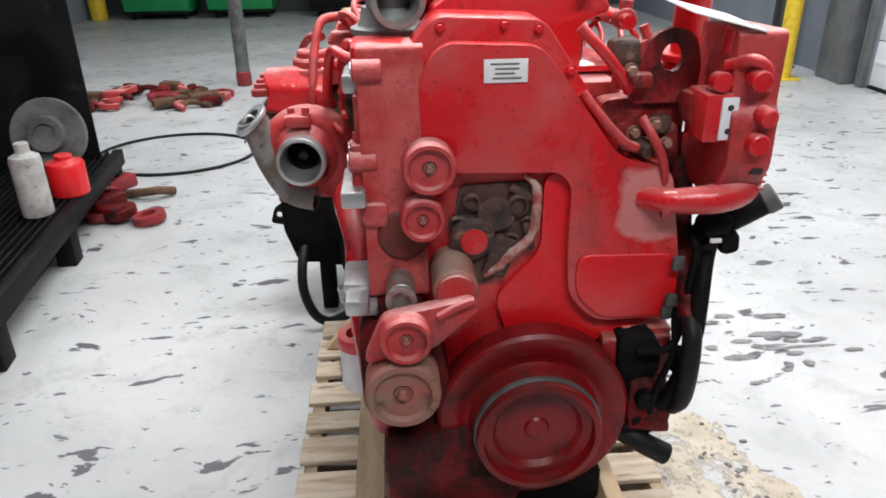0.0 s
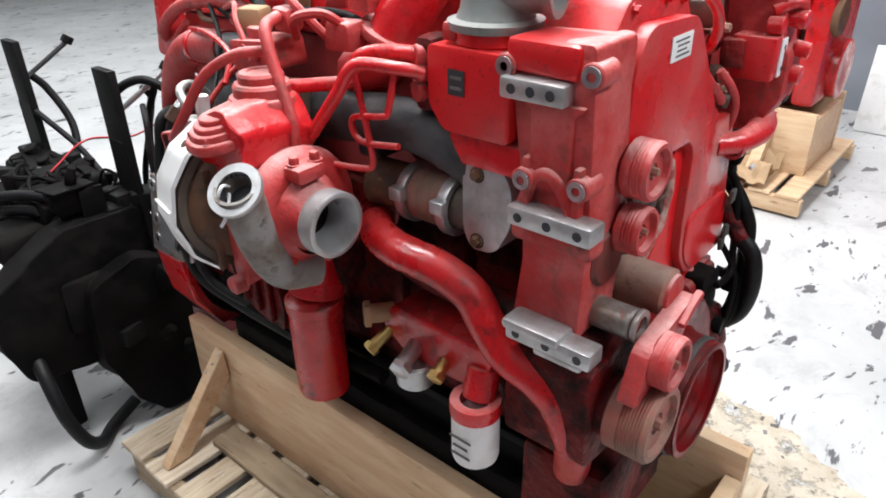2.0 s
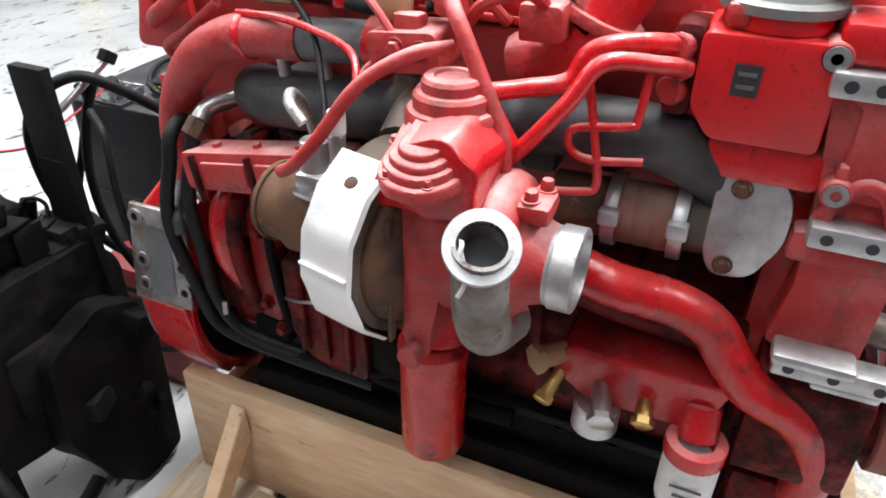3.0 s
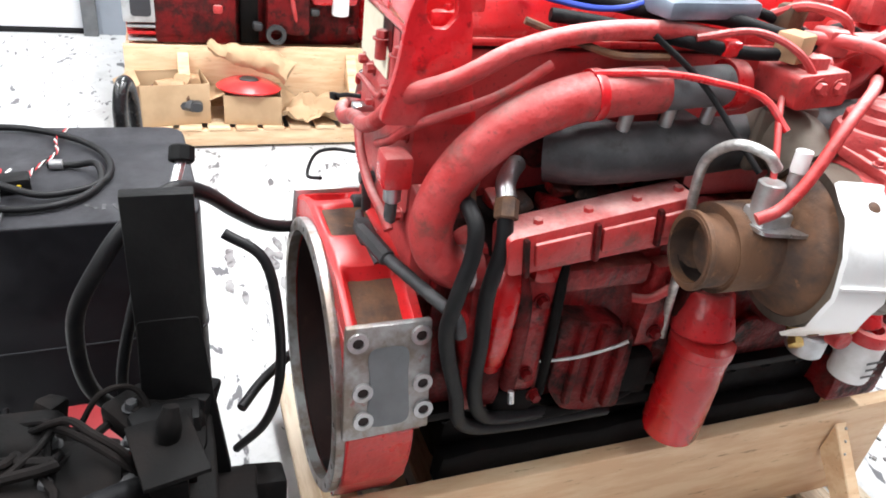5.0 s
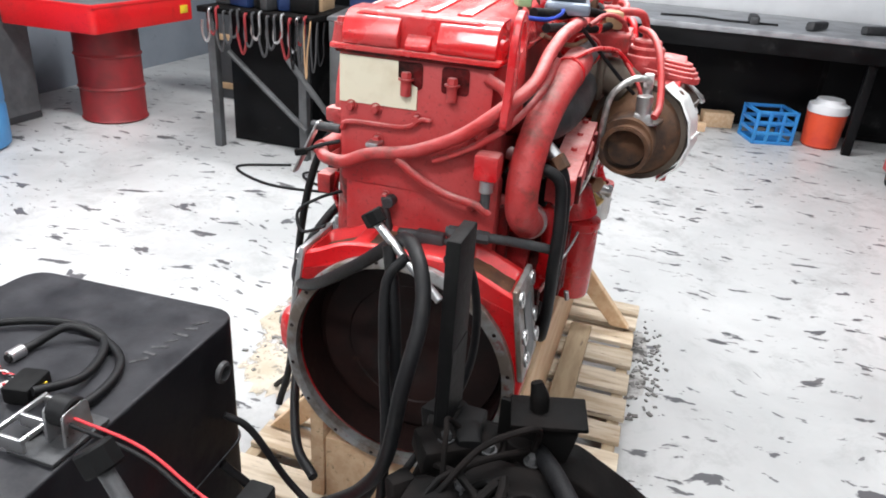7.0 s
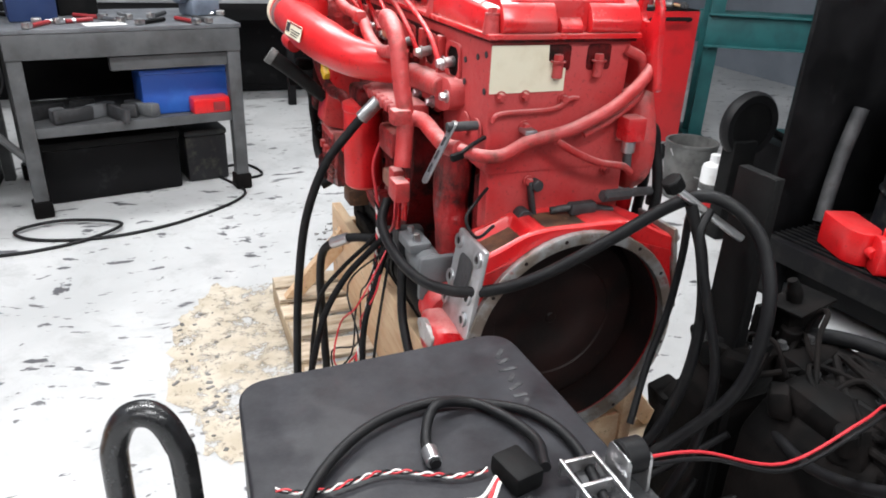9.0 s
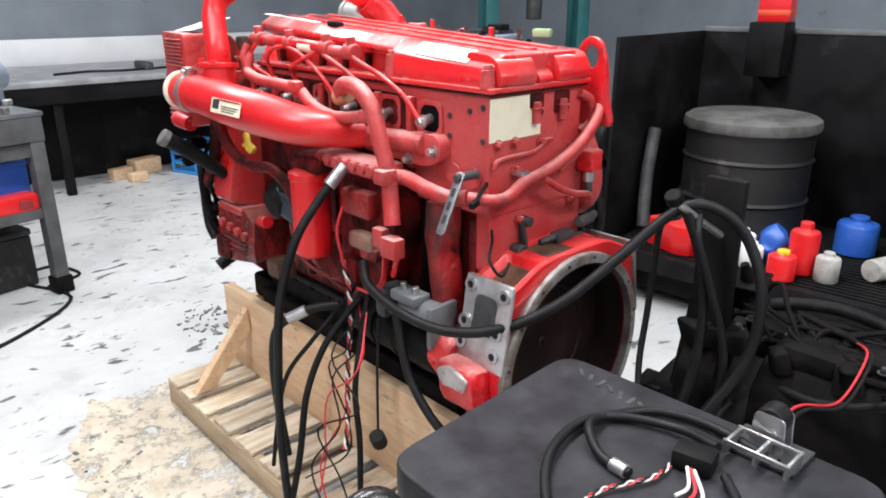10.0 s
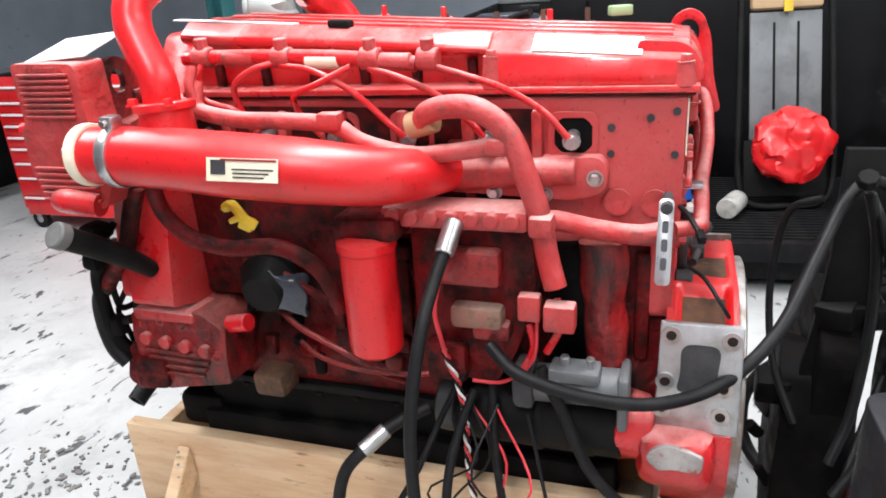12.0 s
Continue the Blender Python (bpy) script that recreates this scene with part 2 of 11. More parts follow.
M_IRON = mat("dark_cast_iron", (0.040, 0.041, 0.044), (0.075, 0.075, 0.078), 9.0, 0.45, 0.65, (0.028, 0.026, 0.025), 26.0, 0.55, 0.7, rough=0.55, metal=0.2, bump=0.35, bump_scale=90)
M_BLACK = mat("black_paint", (0.0042, 0.0042, 0.0045), (0.008, 0.008, 0.008), 8.0, 0.45, 0.65, (0.03, 0.028, 0.026), 24.0, 0.70, 0.80, rough=0.6, spec=0.16, bump=0.15, bump_scale=70)
# oily black, also used for dark sheets that stand for shaded hollows
M_OIL_SHADE = mat("oily_black_and_shade", (0.0048, 0.0046, 0.0046), (0.012, 0.010, 0.0095), 10.0, 0.45, 0.65, rough=0.66, rough2=0.8, spec=0.07, bump=0.5, bump_scale=40)
M_RUBBER = mat("black_rubber", (0.007, 0.007, 0.008), (0.013, 0.013, 0.013), 20.0, 0.5, 0.7, rough=0.5, spec=0.24, bump=0.06, bump_scale=120)
M_LOOM = mat("corrugated_loom", (0.006, 0.006, 0.007), (0.013, 0.013, 0.013), 30.0, 0.5, 0.7, rough=0.58, spec=0.18, bump=0.3, bump_scale=200)
# paler top: overhead light put into the tank's colour
M_TANK = mat("black_tank_plastic", (0.009, 0.009, 0.011), (0.015, 0.015, 0.018), 6.0, 0.42, 0.62, (0.045, 0.045, 0.048), 16.0, 0.68, 0.80, rough=0.46, rough2=0.60, spec=0.2, bump=0.12, bump_scale=55, lit_dust=(0.10, 0.10, 0.11, 0.35))
M_PINE = mat("fresh_pine", (0.64, 0.42, 0.25), (0.72, 0.53, 0.34), 5.0, 0.4, 0.6, (0.25, 0.14, 0.07), 9.0, 0.60, 0.72, rough=0.62, bump=0.18, bump_scale=45, stretch=(6, 1, 6), rand=0.06)
M_PLANK = mat("weathered_pallet_wood", (0.66, 0.57, 0.45), (0.46, 0.36, 0.25), 4.0, 0.4, 0.62, (0.12, 0.085, 0.06), 7.0, 0.58, 0.70, rough=0.8, bump=0.4, bump_scale=50, stretch=(1, 7, 7), rand=0.22)
M_PLANK_Y = mat("weathered_runner_wood", (0.42, 0.33, 0.22), (0.31, 0.23, 0.15), 4.0, 0.4, 0.62, (0.12, 0.085, 0.06), 7.0, 0.60, 0.72, rough=0.8, bump=0.4, bump_scale=50, stretch=(7, 1, 7), rand=0.18)
M_CARD = mat("cardboard", (0.46, 0.31, 0.18), (0.38, 0.25, 0.14), 5.0, 0.45, 0.65, rough=0.8, bump=0.1, bump_scale=60, rand=0.1)
M_PAPER = mat("cream_sticker", (0.78, 0.72, 0.56), (0.66, 0.58, 0.42), 7.0, 0.5, 0.7, (0.45, 0.36, 0.22), 12.0, 0.68, 0.74, rough=0.7, bump=0.03)
# greyed white: dirt, and the stand's shade put into the colour
M_DIRTY_SHADED = mat("dirty_white_plastic", (0.46, 0.45, 0.43), (0.30, 0.29, 0.27), 12.0, 0.42, 0.62, (0.12, 0.11, 0.10), 20.0, 0.58, 0.72, rough=0.5, bump=0.05)
M_WHITE = mat("white_paper", (0.82, 0.82, 0.82), (0.68, 0.67, 0.65), 14.0, 0.5, 0.7, rough=0.6, bump=0.03)
# print ink; also flat dark discs that stand for shade in holes
M_INK_HOLE = mat("ink_and_hole_black", (0.03, 0.03, 0.035), rough=0.6, bump=0.0)
M_YELLOW = mat("yellow_plastic", (0.78, 0.55, 0.03), (0.6, 0.4, 0.03), 12.0, rough=0.45, bump=0.05)
M_BRASS = mat("brass", (0.62, 0.44, 0.16), (0.40, 0.27, 0.10), 20.0, rough=0.32, metal=0.9, bump=0.05)
M_BLUE = mat("blue_drum_plastic", (0.055, 0.21, 0.44), (0.075, 0.26, 0.50), 5.0, 0.42, 0.62, (0.04, 0.12, 0.26), 15.0, 0.66, 0.78, rough=0.42, bump=0.06)
M_BLUEP = mat("blue_plastic", (0.02, 0.09, 0.42), (0.03, 0.13, 0.5), 6.0, rough=0.38, bump=0.04)
M_CRATE = mat("light_blue_crate_plastic", (0.03, 0.22, 0.58), (0.04, 0.28, 0.62), 6.0, rough=0.45, bump=0.04)
M_OLDRED = mat("worn_red_drum_paint", (0.26, 0.018, 0.022), (0.19, 0.02, 0.022), 6.0, 0.42, 0.62, (0.36, 0.06, 0.05), 13.0, 0.64, 0.76, rough=0.5, bump=0.1)
M_TEAL = mat("teal_machine_paint", (0.016, 0.12, 0.125), (0.012, 0.085, 0.09), 6.0, 0.42, 0.62, (0.02, 0.05, 0.05), 14.0, 0.66, 0.76, rough=0.5, bump=0.1)
M_GREYMETAL = mat("grey_bench_paint", (0.15, 0.157, 0.165), (0.105, 0.11, 0.115), 6.0, 0.42, 0.62, (0.07, 0.065, 0.06), 15.0, 0.62, 0.76, rough=0.5, bump=0.12)
M_WORKTOP = mat("scuffed_steel_top", (0.18, 0.187, 0.20), (0.11, 0.115, 0.125), 5.0, 0.42, 0.62, (0.10, 0.095, 0.09), 12.0, 0.62, 0.76, rough=0.4, metal=0.4, bump=0.12)
M_PANEL = mat("oily_black_panel", (0.0045, 0.0045, 0.005), (0.009, 0.009, 0.010), 2.6, 0.42, 0.62, (0.038, 0.038, 0.039), 4.5, 0.60, 0.80, rough=0.48, rough2=0.66, spec=0.12, bump=0.15, bump_scale=30)
M_GRATE = mat("black_steel_grating", (0.006, 0.006, 0.007), (0.015, 0.0145, 0.014), 12.0, 0.5, 0.7, rough=0.55, spec=0.12, bump=0.15)
M_DRUMGREY = mat("dirty_grey_drum", (0.012, 0.0125, 0.012), (0.007, 0.0075, 0.011), 3.0, 0.42, 0.56, (0.085, 0.080, 0.062), 6.0, 0.56, 0.74, rough=0.55, bump=0.2)
M_LID = mat("dusty_lid", (0.13, 0.13, 0.126), (0.06, 0.06, 0.058), 7.0, 0.42, 0.62, (0.05, 0.05, 0.05), 14.0, 0.6, 0.74, rough=0.6, bump=0.2)
M_DRUMLID = mat("grimy_drum_lid", (0.11, 0.11, 0.105), (0.045, 0.045, 0.042), 7.0, 0.42, 0.62, (0.10, 0.095, 0.085), 14.0, 0.6, 0.74, rough=0.6, bump=0.2)
M_GREEN = mat("green_bin_plastic", (0.012, 0.26, 0.075), (0.015, 0.32, 0.095), 5.0, 0.42, 0.62, rough=0.45, bump=0.05)
M_COOLER = mat("orange_cooler_plastic", (0.72, 0.08, 0.03), (0.62, 0.06, 0.03), 6.0, rough=0.45, bump=0.04)
M_WALL = mat("painted_block_wall", (0.24, 0.27, 0.31), (0.20, 0.225, 0.26), 1.6, 0.4, 0.65, (0.13, 0.14, 0.155), 6.0, 0.62, 0.78, rough=0.7, bump=0.12, bump_scale=40)
M_DARKWALL = mat("dark_grey_wall", (0.07, 0.073, 0.08), (0.05, 0.053, 0.058), 1.6, 0.4, 0.65, (0.05, 0.05, 0.052), 6.0, 0.62, 0.78, rough=0.65, bump=0.12, bump_scale=40)
M_DOORP = mat("white_door_panel", (0.80, 0.81, 0.83), (0.74, 0.75, 0.77), 2.5, 0.45, 0.65, (0.5, 0.5, 0.5), 9.0, 0.72, 0.8, rough=0.5, bump=0.05)
M_CEIL = mat("white_ceiling", (0.70, 0.71, 0.72), (0.62, 0.63, 0.64), 1.5, 0.45, 0.65, rough=0.8, bump=0.1)
M_WIRE_R = mat("red_wire", (0.55, 0.03, 0.04), rough=0.45, bump=0.0)
M_WIRE_W = mat("white_wire", (0.72, 0.70, 0.68), rough=0.5, bump=0.0)
M_WIRE_B = mat("blue_wire", (0.03, 0.07, 0.45), rough=0.5, bump=0.0)
M_GLASSY = mat("shiny_dark_plastic", (0.03, 0.035, 0.045), (0.05, 0.06, 0.08), 8.0, rough=0.22, bump=0.02)
M_BLUEGREY = mat("blue_grey_casting", (0.20, 0.24, 0.30), (0.14, 0.165, 0.21), 8.0, 0.45, 0.65, rough=0.4, metal=0.3, bump=0.12)
M_TAN = mat("tan_plastic", (0.42, 0.26, 0.14), (0.34, 0.2, 0.11), 10.0, rough=0.55, bump=0.06)
M_BRAID = mat("braided_steel", (0.62, 0.62, 0.60), (0.40, 0.40, 0.39), 60.0, 0.4, 0.6, rough=0.4, metal=0.8, bump=0.5, bump_scale=180)


def floor_material():
    m = bpy.data.materials.new("painted_concrete")
    m.use_nodes = True
    nt = m.node_tree
    n, l = nt.nodes, nt.links
    bsdf = n["Principled BSDF"]
    tc = n.new("ShaderNodeTexCoord")

    def tex(scale, rot, detail, stretch, rough_=0.6):
        mp = n.new("ShaderNodeMapping")
        mp.inputs["Rotation"].default_value = (0, 0, radians(rot))
        mp.inputs["Scale"].default_value = (stretch[0], stretch[1], 1)
        warp = n.new("ShaderNodeTexNoise")
        warp.inputs["Scale"].default_value = 1.7
        l.new(tc.outputs["Object"], warp.inputs["Vector"])
        add = n.new("ShaderNodeVectorMath")
        add.operation = "MULTIPLY_ADD"
        add.inputs[1].default_value = (0.35, 0.35, 0)
        l.new(warp.outputs["Color"], add.inputs[0])
        l.new(tc.outputs["Object"], add.inputs[2])
        l.new(add.outputs[0], mp.inputs["Vector"])
        t = n.new("ShaderNodeTexNoise")
        t.inputs["Scale"].default_value, t.inputs["Detail"].default_value, t.inputs["Roughness"].default_value = scale, detail, rough_
        l.new(mp.outputs["Vector"], t.inputs["Vector"])
        return t.outputs["Fac"]

    def band(sock, a, b):
        r = n.new("ShaderNodeMapRange")
        r.inputs["From Min"].default_value, r.inputs["From Max"].default_value = a, b
        l.new(sock, r.inputs["Value"])
        return r.outputs["Result"]

    def blend(fac, a, b):
        x = n.new("ShaderNodeMix")
        x.data_type = "RGBA"
        l.new(fac, x.inputs["Factor"])
        ca, cb = [s for s in x.inputs if s.type == "RGBA"]
        for sock, val in ((ca, a), (cb, b)):
            if hasattr(val, "links"):
                l.new(val, sock)
            else:
                sock.default_value = val
        return [s for s in x.outputs if s.type == "RGBA"][0]

    col = blend(band(tex(0.9, 0, 6, (1, 1)), 0.38, 0.66), rgb(0.565, 0.57, 0.57), rgb(0.425, 0.433, 0.435))
    col = blend(band(tex(14, 20, 5, (1, 1)), 0.58, 0.75), col, rgb(0.44, 0.45, 0.45))
    chips = band(tex(7.5, 25, 4, (0.6, 1.4), 0.55), 0.624, 0.647)
    chips2 = band(tex(17, -20, 4, (0.5, 1.3), 0.55), 0.650, 0.670)
    scuff = band(tex(2.4, 60, 7, (1, 1), 0.75), 0.52, 0.73)
    col = blend(scuff, col, rgb(0.34, 0.345, 0.345))
    col = blend(chips2, col, rgb(0.13, 0.13, 0.135))
    col = blend(chips, col, rgb(0.10, 0.10, 0.108))
    l.new(col, bsdf.inputs["Base Color"])
    r = n.new("ShaderNodeMapRange")
    r.inputs["To Min"].default_value, r.inputs["To Max"].default_value = 0.26, 0.55
    l.new(tex(2.2, 40, 5, (1, 1)), r.inputs["Value"])
    l.new(r.outputs["Result"], bsdf.inputs["Roughness"])
    b = n.new("ShaderNodeBump")
    b.inputs["Strength"].default_value, b.inputs["Distance"].default_value = 0.35, 0.003
    b.invert = True
    l.new(chips, b.inputs["Height"])
    l.new(b.outputs["Normal"], bsdf.inputs["Normal"])
    return m


M_FLOOR = floor_material()
M_SMEAR = mat("thin_grey_smear", (0.15, 0.145, 0.15), (0.26, 0.255, 0.255), 9.0, 0.42, 0.60, (0.12, 0.115, 0.11), 22.0, 0.56, 0.70, rough=0.35, rough2=0.6, bump=0.04)
M_STAIN = mat("oil_stain", (0.10, 0.095, 0.09), (0.42, 0.41, 0.40), 14.0, 0.42, 0.58, rough=0.35, rough2=0.6, bump=0.05)

# ---------------------------------------------------------------- building helpers


def finish(bm, angle=38.0):
    bm.normal_update()
    limit = radians(angle)
    for e in bm.edges:
        e.smooth = len(e.link_faces) == 2 and e.calc_face_angle(0.0) < limit
    for f in bm.faces:
        f.smooth = True


def part(name, bm, material, parent=None, label=""):
    """Links a bmesh, in the thing's own coordinates, as one mesh under a thing or a part."""
    finish(bm)
    me = bpy.data.meshes.new(name)
    bm.to_mesh(me)
    bm.free()
    mats = material if isinstance(material, (list, tuple)) else [material]
    for m in mats:
        me.materials.append(m)
    ob = new(name, me)
    if parent is not None:
        ob.parent = parent
        if parent.name in BASES:
            ob.location = -Vector(BASES[parent.name])
    if label:
        tagged(ob, label)
    return ob


BASES = {}


def thing(name, label, category, group="", kind="", at=(0, 0, 0), turn=0.0, world_parts=False):
    """An Empty at the base of a thing. world_parts: its parts are given in the place's coordinates."""
    ob = new(name)
    ob.empty_display_size = 0.05
    ob.matrix_basis = pose(*at, 0, 0, turn)
    if world_parts:
        BASES[ob.name] = at
    return tagged(ob, label, category, group, kind)


def bevel_all(bm, geom_edges, width, seg=2):
    if width > 0:
        bmesh.ops.bevel(bm, geom=geom_edges, offset=width, segments=seg, profile=0.5, affect="EDGES", clamp_overlap=True)


def box(bm, c, s, bevel=0.0, rot=None, seg=2):
    """A block with centre c and size s; rot: Euler degrees."""
    res = bmesh.ops.create_cube(bm, size=1.0)
    verts = res["verts"]
    m = Matrix.LocRotScale(c, Euler([radians(a) for a in rot]) if rot else None, None) @ Matrix.Diagonal((*s, 1))
    bmesh.ops.transform(bm, matrix=m, verts=verts)
    if bevel > 0:
        bevel_all(bm, list({e for v in verts for e in v.link_edges}), bevel, seg)
    return bm


def frame_to(axis):
    z = Vector(axis).normalized()
    return z.to_track_quat("Z", "Y").to_matrix()


def lathe(bm, origin, axis, profile, seg=28, closed=True):
    """Turns (radius, height) pairs round an axis. Radius 0 closes with a point."""
    rot, o = frame_to(axis), Vector(origin)
    rings = []
    for r, h in profile:
        if r <= 1e-6:
            rings.append([bm.verts.new(o + rot @ Vector((0, 0, h)))])
        else:
            rings.append([bm.verts.new(o + rot @ Vector((r * math.cos(2 * math.pi * k / seg), r * math.sin(2 * math.pi * k / seg), h))) for k in range(seg)])
    for a, b in zip(rings, rings[1:]):
        for k in range(seg):
            j = (k + 1) % seg
            if len(a) == 1 and len(b) == 1:
                continue
            if len(a) == 1:
                bm.faces.new((a[0], b[j], b[k])) if False else bm.faces.new((a[0], b[k], b[j]))
            elif len(b) == 1:
                bm.faces.new((a[k], a[j], b[0]))
            else:
                bm.faces.new((a[k], a[j], b[j], b[k]))
    return bm


def rod(bm, p, q, r, r2=None, seg=16, lip=0.0):
    p, q = Vector(p), Vector(q)
    h = (q - p).length
    r2 = r if r2 is None else r2
    c = lip or min(r, r2, h) * 0.12
    lathe(bm, p, q - p, [(0, 0), (max(r - c, r * 0.5), 0), (r, c), (r2, h - c), (max(r2 - c, r2 * 0.5), h), (0, h)], seg)
    return bm


def smooth_path(pts, per=6):
    """A Catmull-Rom line through pts."""
    P = [Vector(p) for p in pts]
    if len(P) < 3:
        return P
    P = [2 * P[0] - P[1]] + P + [2 * P[-1] - P[-2]]
    out = []
    for i in range(1, len(P) - 2):
        a, b, c, d = P[i - 1], P[i], P[i + 1], P[i + 2]
        for k in range(per):
            t = k / per
            out.append(0.5 * ((2 * b) + (c - a) * t + (2 * a - 5 * b + 4 * c - d) * t * t + (3 * b - a - 3 * c + d) * t ** 3))
    out.append(P[-2])
    return out


def tube(bm, pts, r, seg=12, per=6, curved=True, cap=True, radii=None, hollow=0.0):
    """A round tube along pts. radii: one per point of pts. hollow: open ends of that wall thickness."""
    line = smooth_path(pts, per) if curved else [Vector(p) for p in pts]
    rr = [r] * len(line)
    if radii:
        n = len(line) - 1
        rr = [float(np.interp(k / n * (len(pts) - 1), range(len(pts)), radii)) for k in range(n + 1)]
    tang = [(line[min(i + 1, len(line) - 1)] - line[max(i - 1, 0)]).normalized() for i in range(len(line))]
    up = tang[0].orthogonal().normalized()
    rings = []
    for i, p in enumerate(line):
        up = (up - tang[i] * up.dot(tang[i])).normalized()
        side = tang[i].cross(up)
        rings.append([bm.verts.new(p + rr[i] * (math.cos(2 * math.pi * k / seg) * up + math.sin(2 * math.pi * k / seg) * side)) for k in range(seg)])
    for a, b in zip(rings, rings[1:]):
        for k in range(seg):
            bm.faces.new((a[k], a[(k + 1) % seg], b[(k + 1) % seg], b[k]))
    if hollow > 0:
        for ring, i, s in ((rings[0], 0, 1), (rings[-1], -1, -1)):
            inner = [bm.verts.new(line[i] + (v.co - line[i]) * (1 - hollow / rr[i])) for v in ring]
            deep = [bm.verts.new(v.co + tang[i] * s * rr[i] * 1.6) for v in inner]
            for k in range(seg):
                j = (k + 1) % seg
                bm.faces.new((ring[k], inner[k], inner[j], ring[j]))
                bm.faces.new((inner[k], deep[k], deep[j], inner[j]))
            bm.faces.new(deep)
    elif cap:
        bm.faces.new(rings[0])
        bm.faces.new(rings[-1])
    bmesh.ops.recalc_face_normals(bm, faces=bm.faces)
    return bm


def prism(bm, poly, axis, a, b, bevel=0.0, seg=2):
    """A polygon of 2D points pushed from a to b along an axis: y -> points are (x, z); x -> (y, z); z -> (x, y)."""
    def at(p, d):
        return {"x": (d, p[0], p[1]), "y": (p[0], d, p[1]), "z": (p[0], p[1], d)}[axis]
    lo = [bm.verts.new(at(p, a)) for p in poly]
    hi = [bm.verts.new(at(p, b)) for p in poly]
    faces = [bm.faces.new(lo), bm.faces.new(hi)]
    n = len(poly)
    for k in range(n):
        faces.append(bm.faces.new((lo[k], lo[(k + 1) % n], hi[(k + 1) % n], hi[k])))
    bmesh.ops.recalc_face_normals(bm, faces=faces)
    if bevel > 0:
        bevel_all(bm, list({e for f in faces for e in f.edges}), bevel, seg)
    return bm


def rounded(poly, r, n=4):
    """Rounds the corners of a 2D polygon."""
    out, N = [], len(poly)
    for i in range(N):
        p, a, b = Vector(poly[i]), Vector(poly[i - 1]), Vector(poly[(i + 1) % N])
        u, v = (a - p), (b - p)
        d = min(r, u.length * 0.45, v.length * 0.45)
        s, e = p + u.normalized() * d, p + v.normalized() * d
        for k in range(n + 1):
            t = k / n
            out.append(tuple((1 - t) ** 2 * s + 2 * t * (1 - t) * p + t * t * e))
    return out


def bolt(bm, p, axis, r=0.011, h=0.010):
    """A hexagon bolt head on a washer."""
    a = Vector(axis).normalized()
    lathe(bm, p, a, [(0, 0), (r * 1.45, 0), (r * 1.45, h * 0.25), (r * 1.1, h * 0.26)], 12)
    lathe(bm, Vector(p) + a * h * 0.2, a, [(r, 0), (r, h * 0.7), (r * 0.85, h), (0, h)], 6)
    return bm


def ring(bm, c, axis, r_out, r_in, h, seg=28):
    lathe(bm, c, axis, [(r_in, 0), (r_out * 0.985, 0), (r_out, h * 0.12), (r_out, h * 0.88), (r_out * 0.985, h), (r_in, h), (r_in, 0)], seg)
    return bm


def nb():
    return bmesh.new()


def holed_plate(bm, outer, c, rx, ry, axis, a, b):
    """A plate whose outline is star-shaped round c, with an oval hole right through it; the outline's points as in prism()."""
    def at(p, d):
        return {"x": (d, p[0], p[1]), "y": (p[0], d, p[1]), "z": (p[0], p[1], d)}[axis]
    inner = []
    for p in outer:
        q = math.atan2(p[1] - c[1], p[0] - c[0])
        inner.append((c[0] + rx * math.cos(q), c[1] + ry * math.sin(q)))
    rows = [[bm.verts.new(at(p, d)) for p in line] for line, d in ((outer, a), (outer, b), (inner, b), (inner, a))]
    n = len(outer)
    for j in range(4):
        r0, r1 = rows[j], rows[(j + 1) % 4]
        for k in range(n):
            bm.faces.new((r0[k], r0[(k + 1) % n], r1[(k + 1) % n], r1[k]))
    bmesh.ops.recalc_face_normals(bm, faces=bm.faces)
    return bm


def turned_about(bm, c, degrees):
    """Turns a bmesh about the upright line through c."""
    bmesh.ops.transform(bm, matrix=Matrix.Translation(c) @ Matrix.Rotation(radians(degrees), 4, "Z") @ Matrix.Translation(-Vector(c)), verts=bm.verts)
    return bm


def lumpy(bm, amount, scale, seed=0.0):
    for v in bm.verts:
        v.co += v.normal * 0 + Vector(noise.noise_vector(v.co * scale + Vector((seed, seed, seed)))) * amount
    return bm


def repeats(name, make, places, material, parent, label=""):
    """Alike pieces that share one mesh: make() gives it at the origin along z; places are (point, axis) pairs."""
    first = None
    base = Vector(BASES.get(parent.name, (0, 0, 0)))
    for p, ax in places:
        if first is None:
            ob = first = part(name, make(), material, parent, label)
        else:
            ob = new(name, first.data)
            ob.parent = parent
            if label:
                tagged(ob, label)
        m = Matrix.Translation(Vector(p) - base) @ frame_to(ax).to_4x4()
        ob.matrix_basis = m
    return first


def bolts(places, parent, material, r=0.010, h=0.012, name="bolt"):
    return repeats(name, lambda: bolt(nb(), (0, 0, 0), (0, 0, 1), r, h), places, material, parent)

# ---------------------------------------------------------------- the workshop's shell
X0, X1, Y0, Y1, H = -6.2, 4.75, -5.6, 14.6, 4.4


def structure(name, bm, material, label, category):
    return tagged(part(name, bm, material), label, category, kind="structure")


structure("floor", box(nb(), ((X0 + X1) / 2, (Y0 + Y1) / 2, -0.1), (X1 - X0 + 0.4, Y1 - Y0 + 0.4, 0.2)), M_FLOOR, "worn pale grey painted concrete floor with dark chips", "floor")
structure("ceiling", box(nb(), ((X0 + X1) / 2, (Y0 + Y1) / 2, H + 0.1), (X1 - X0 + 0.4, Y1 - Y0 + 0.4, 0.2)), M_CEIL, "plain white workshop ceiling", "ceiling")
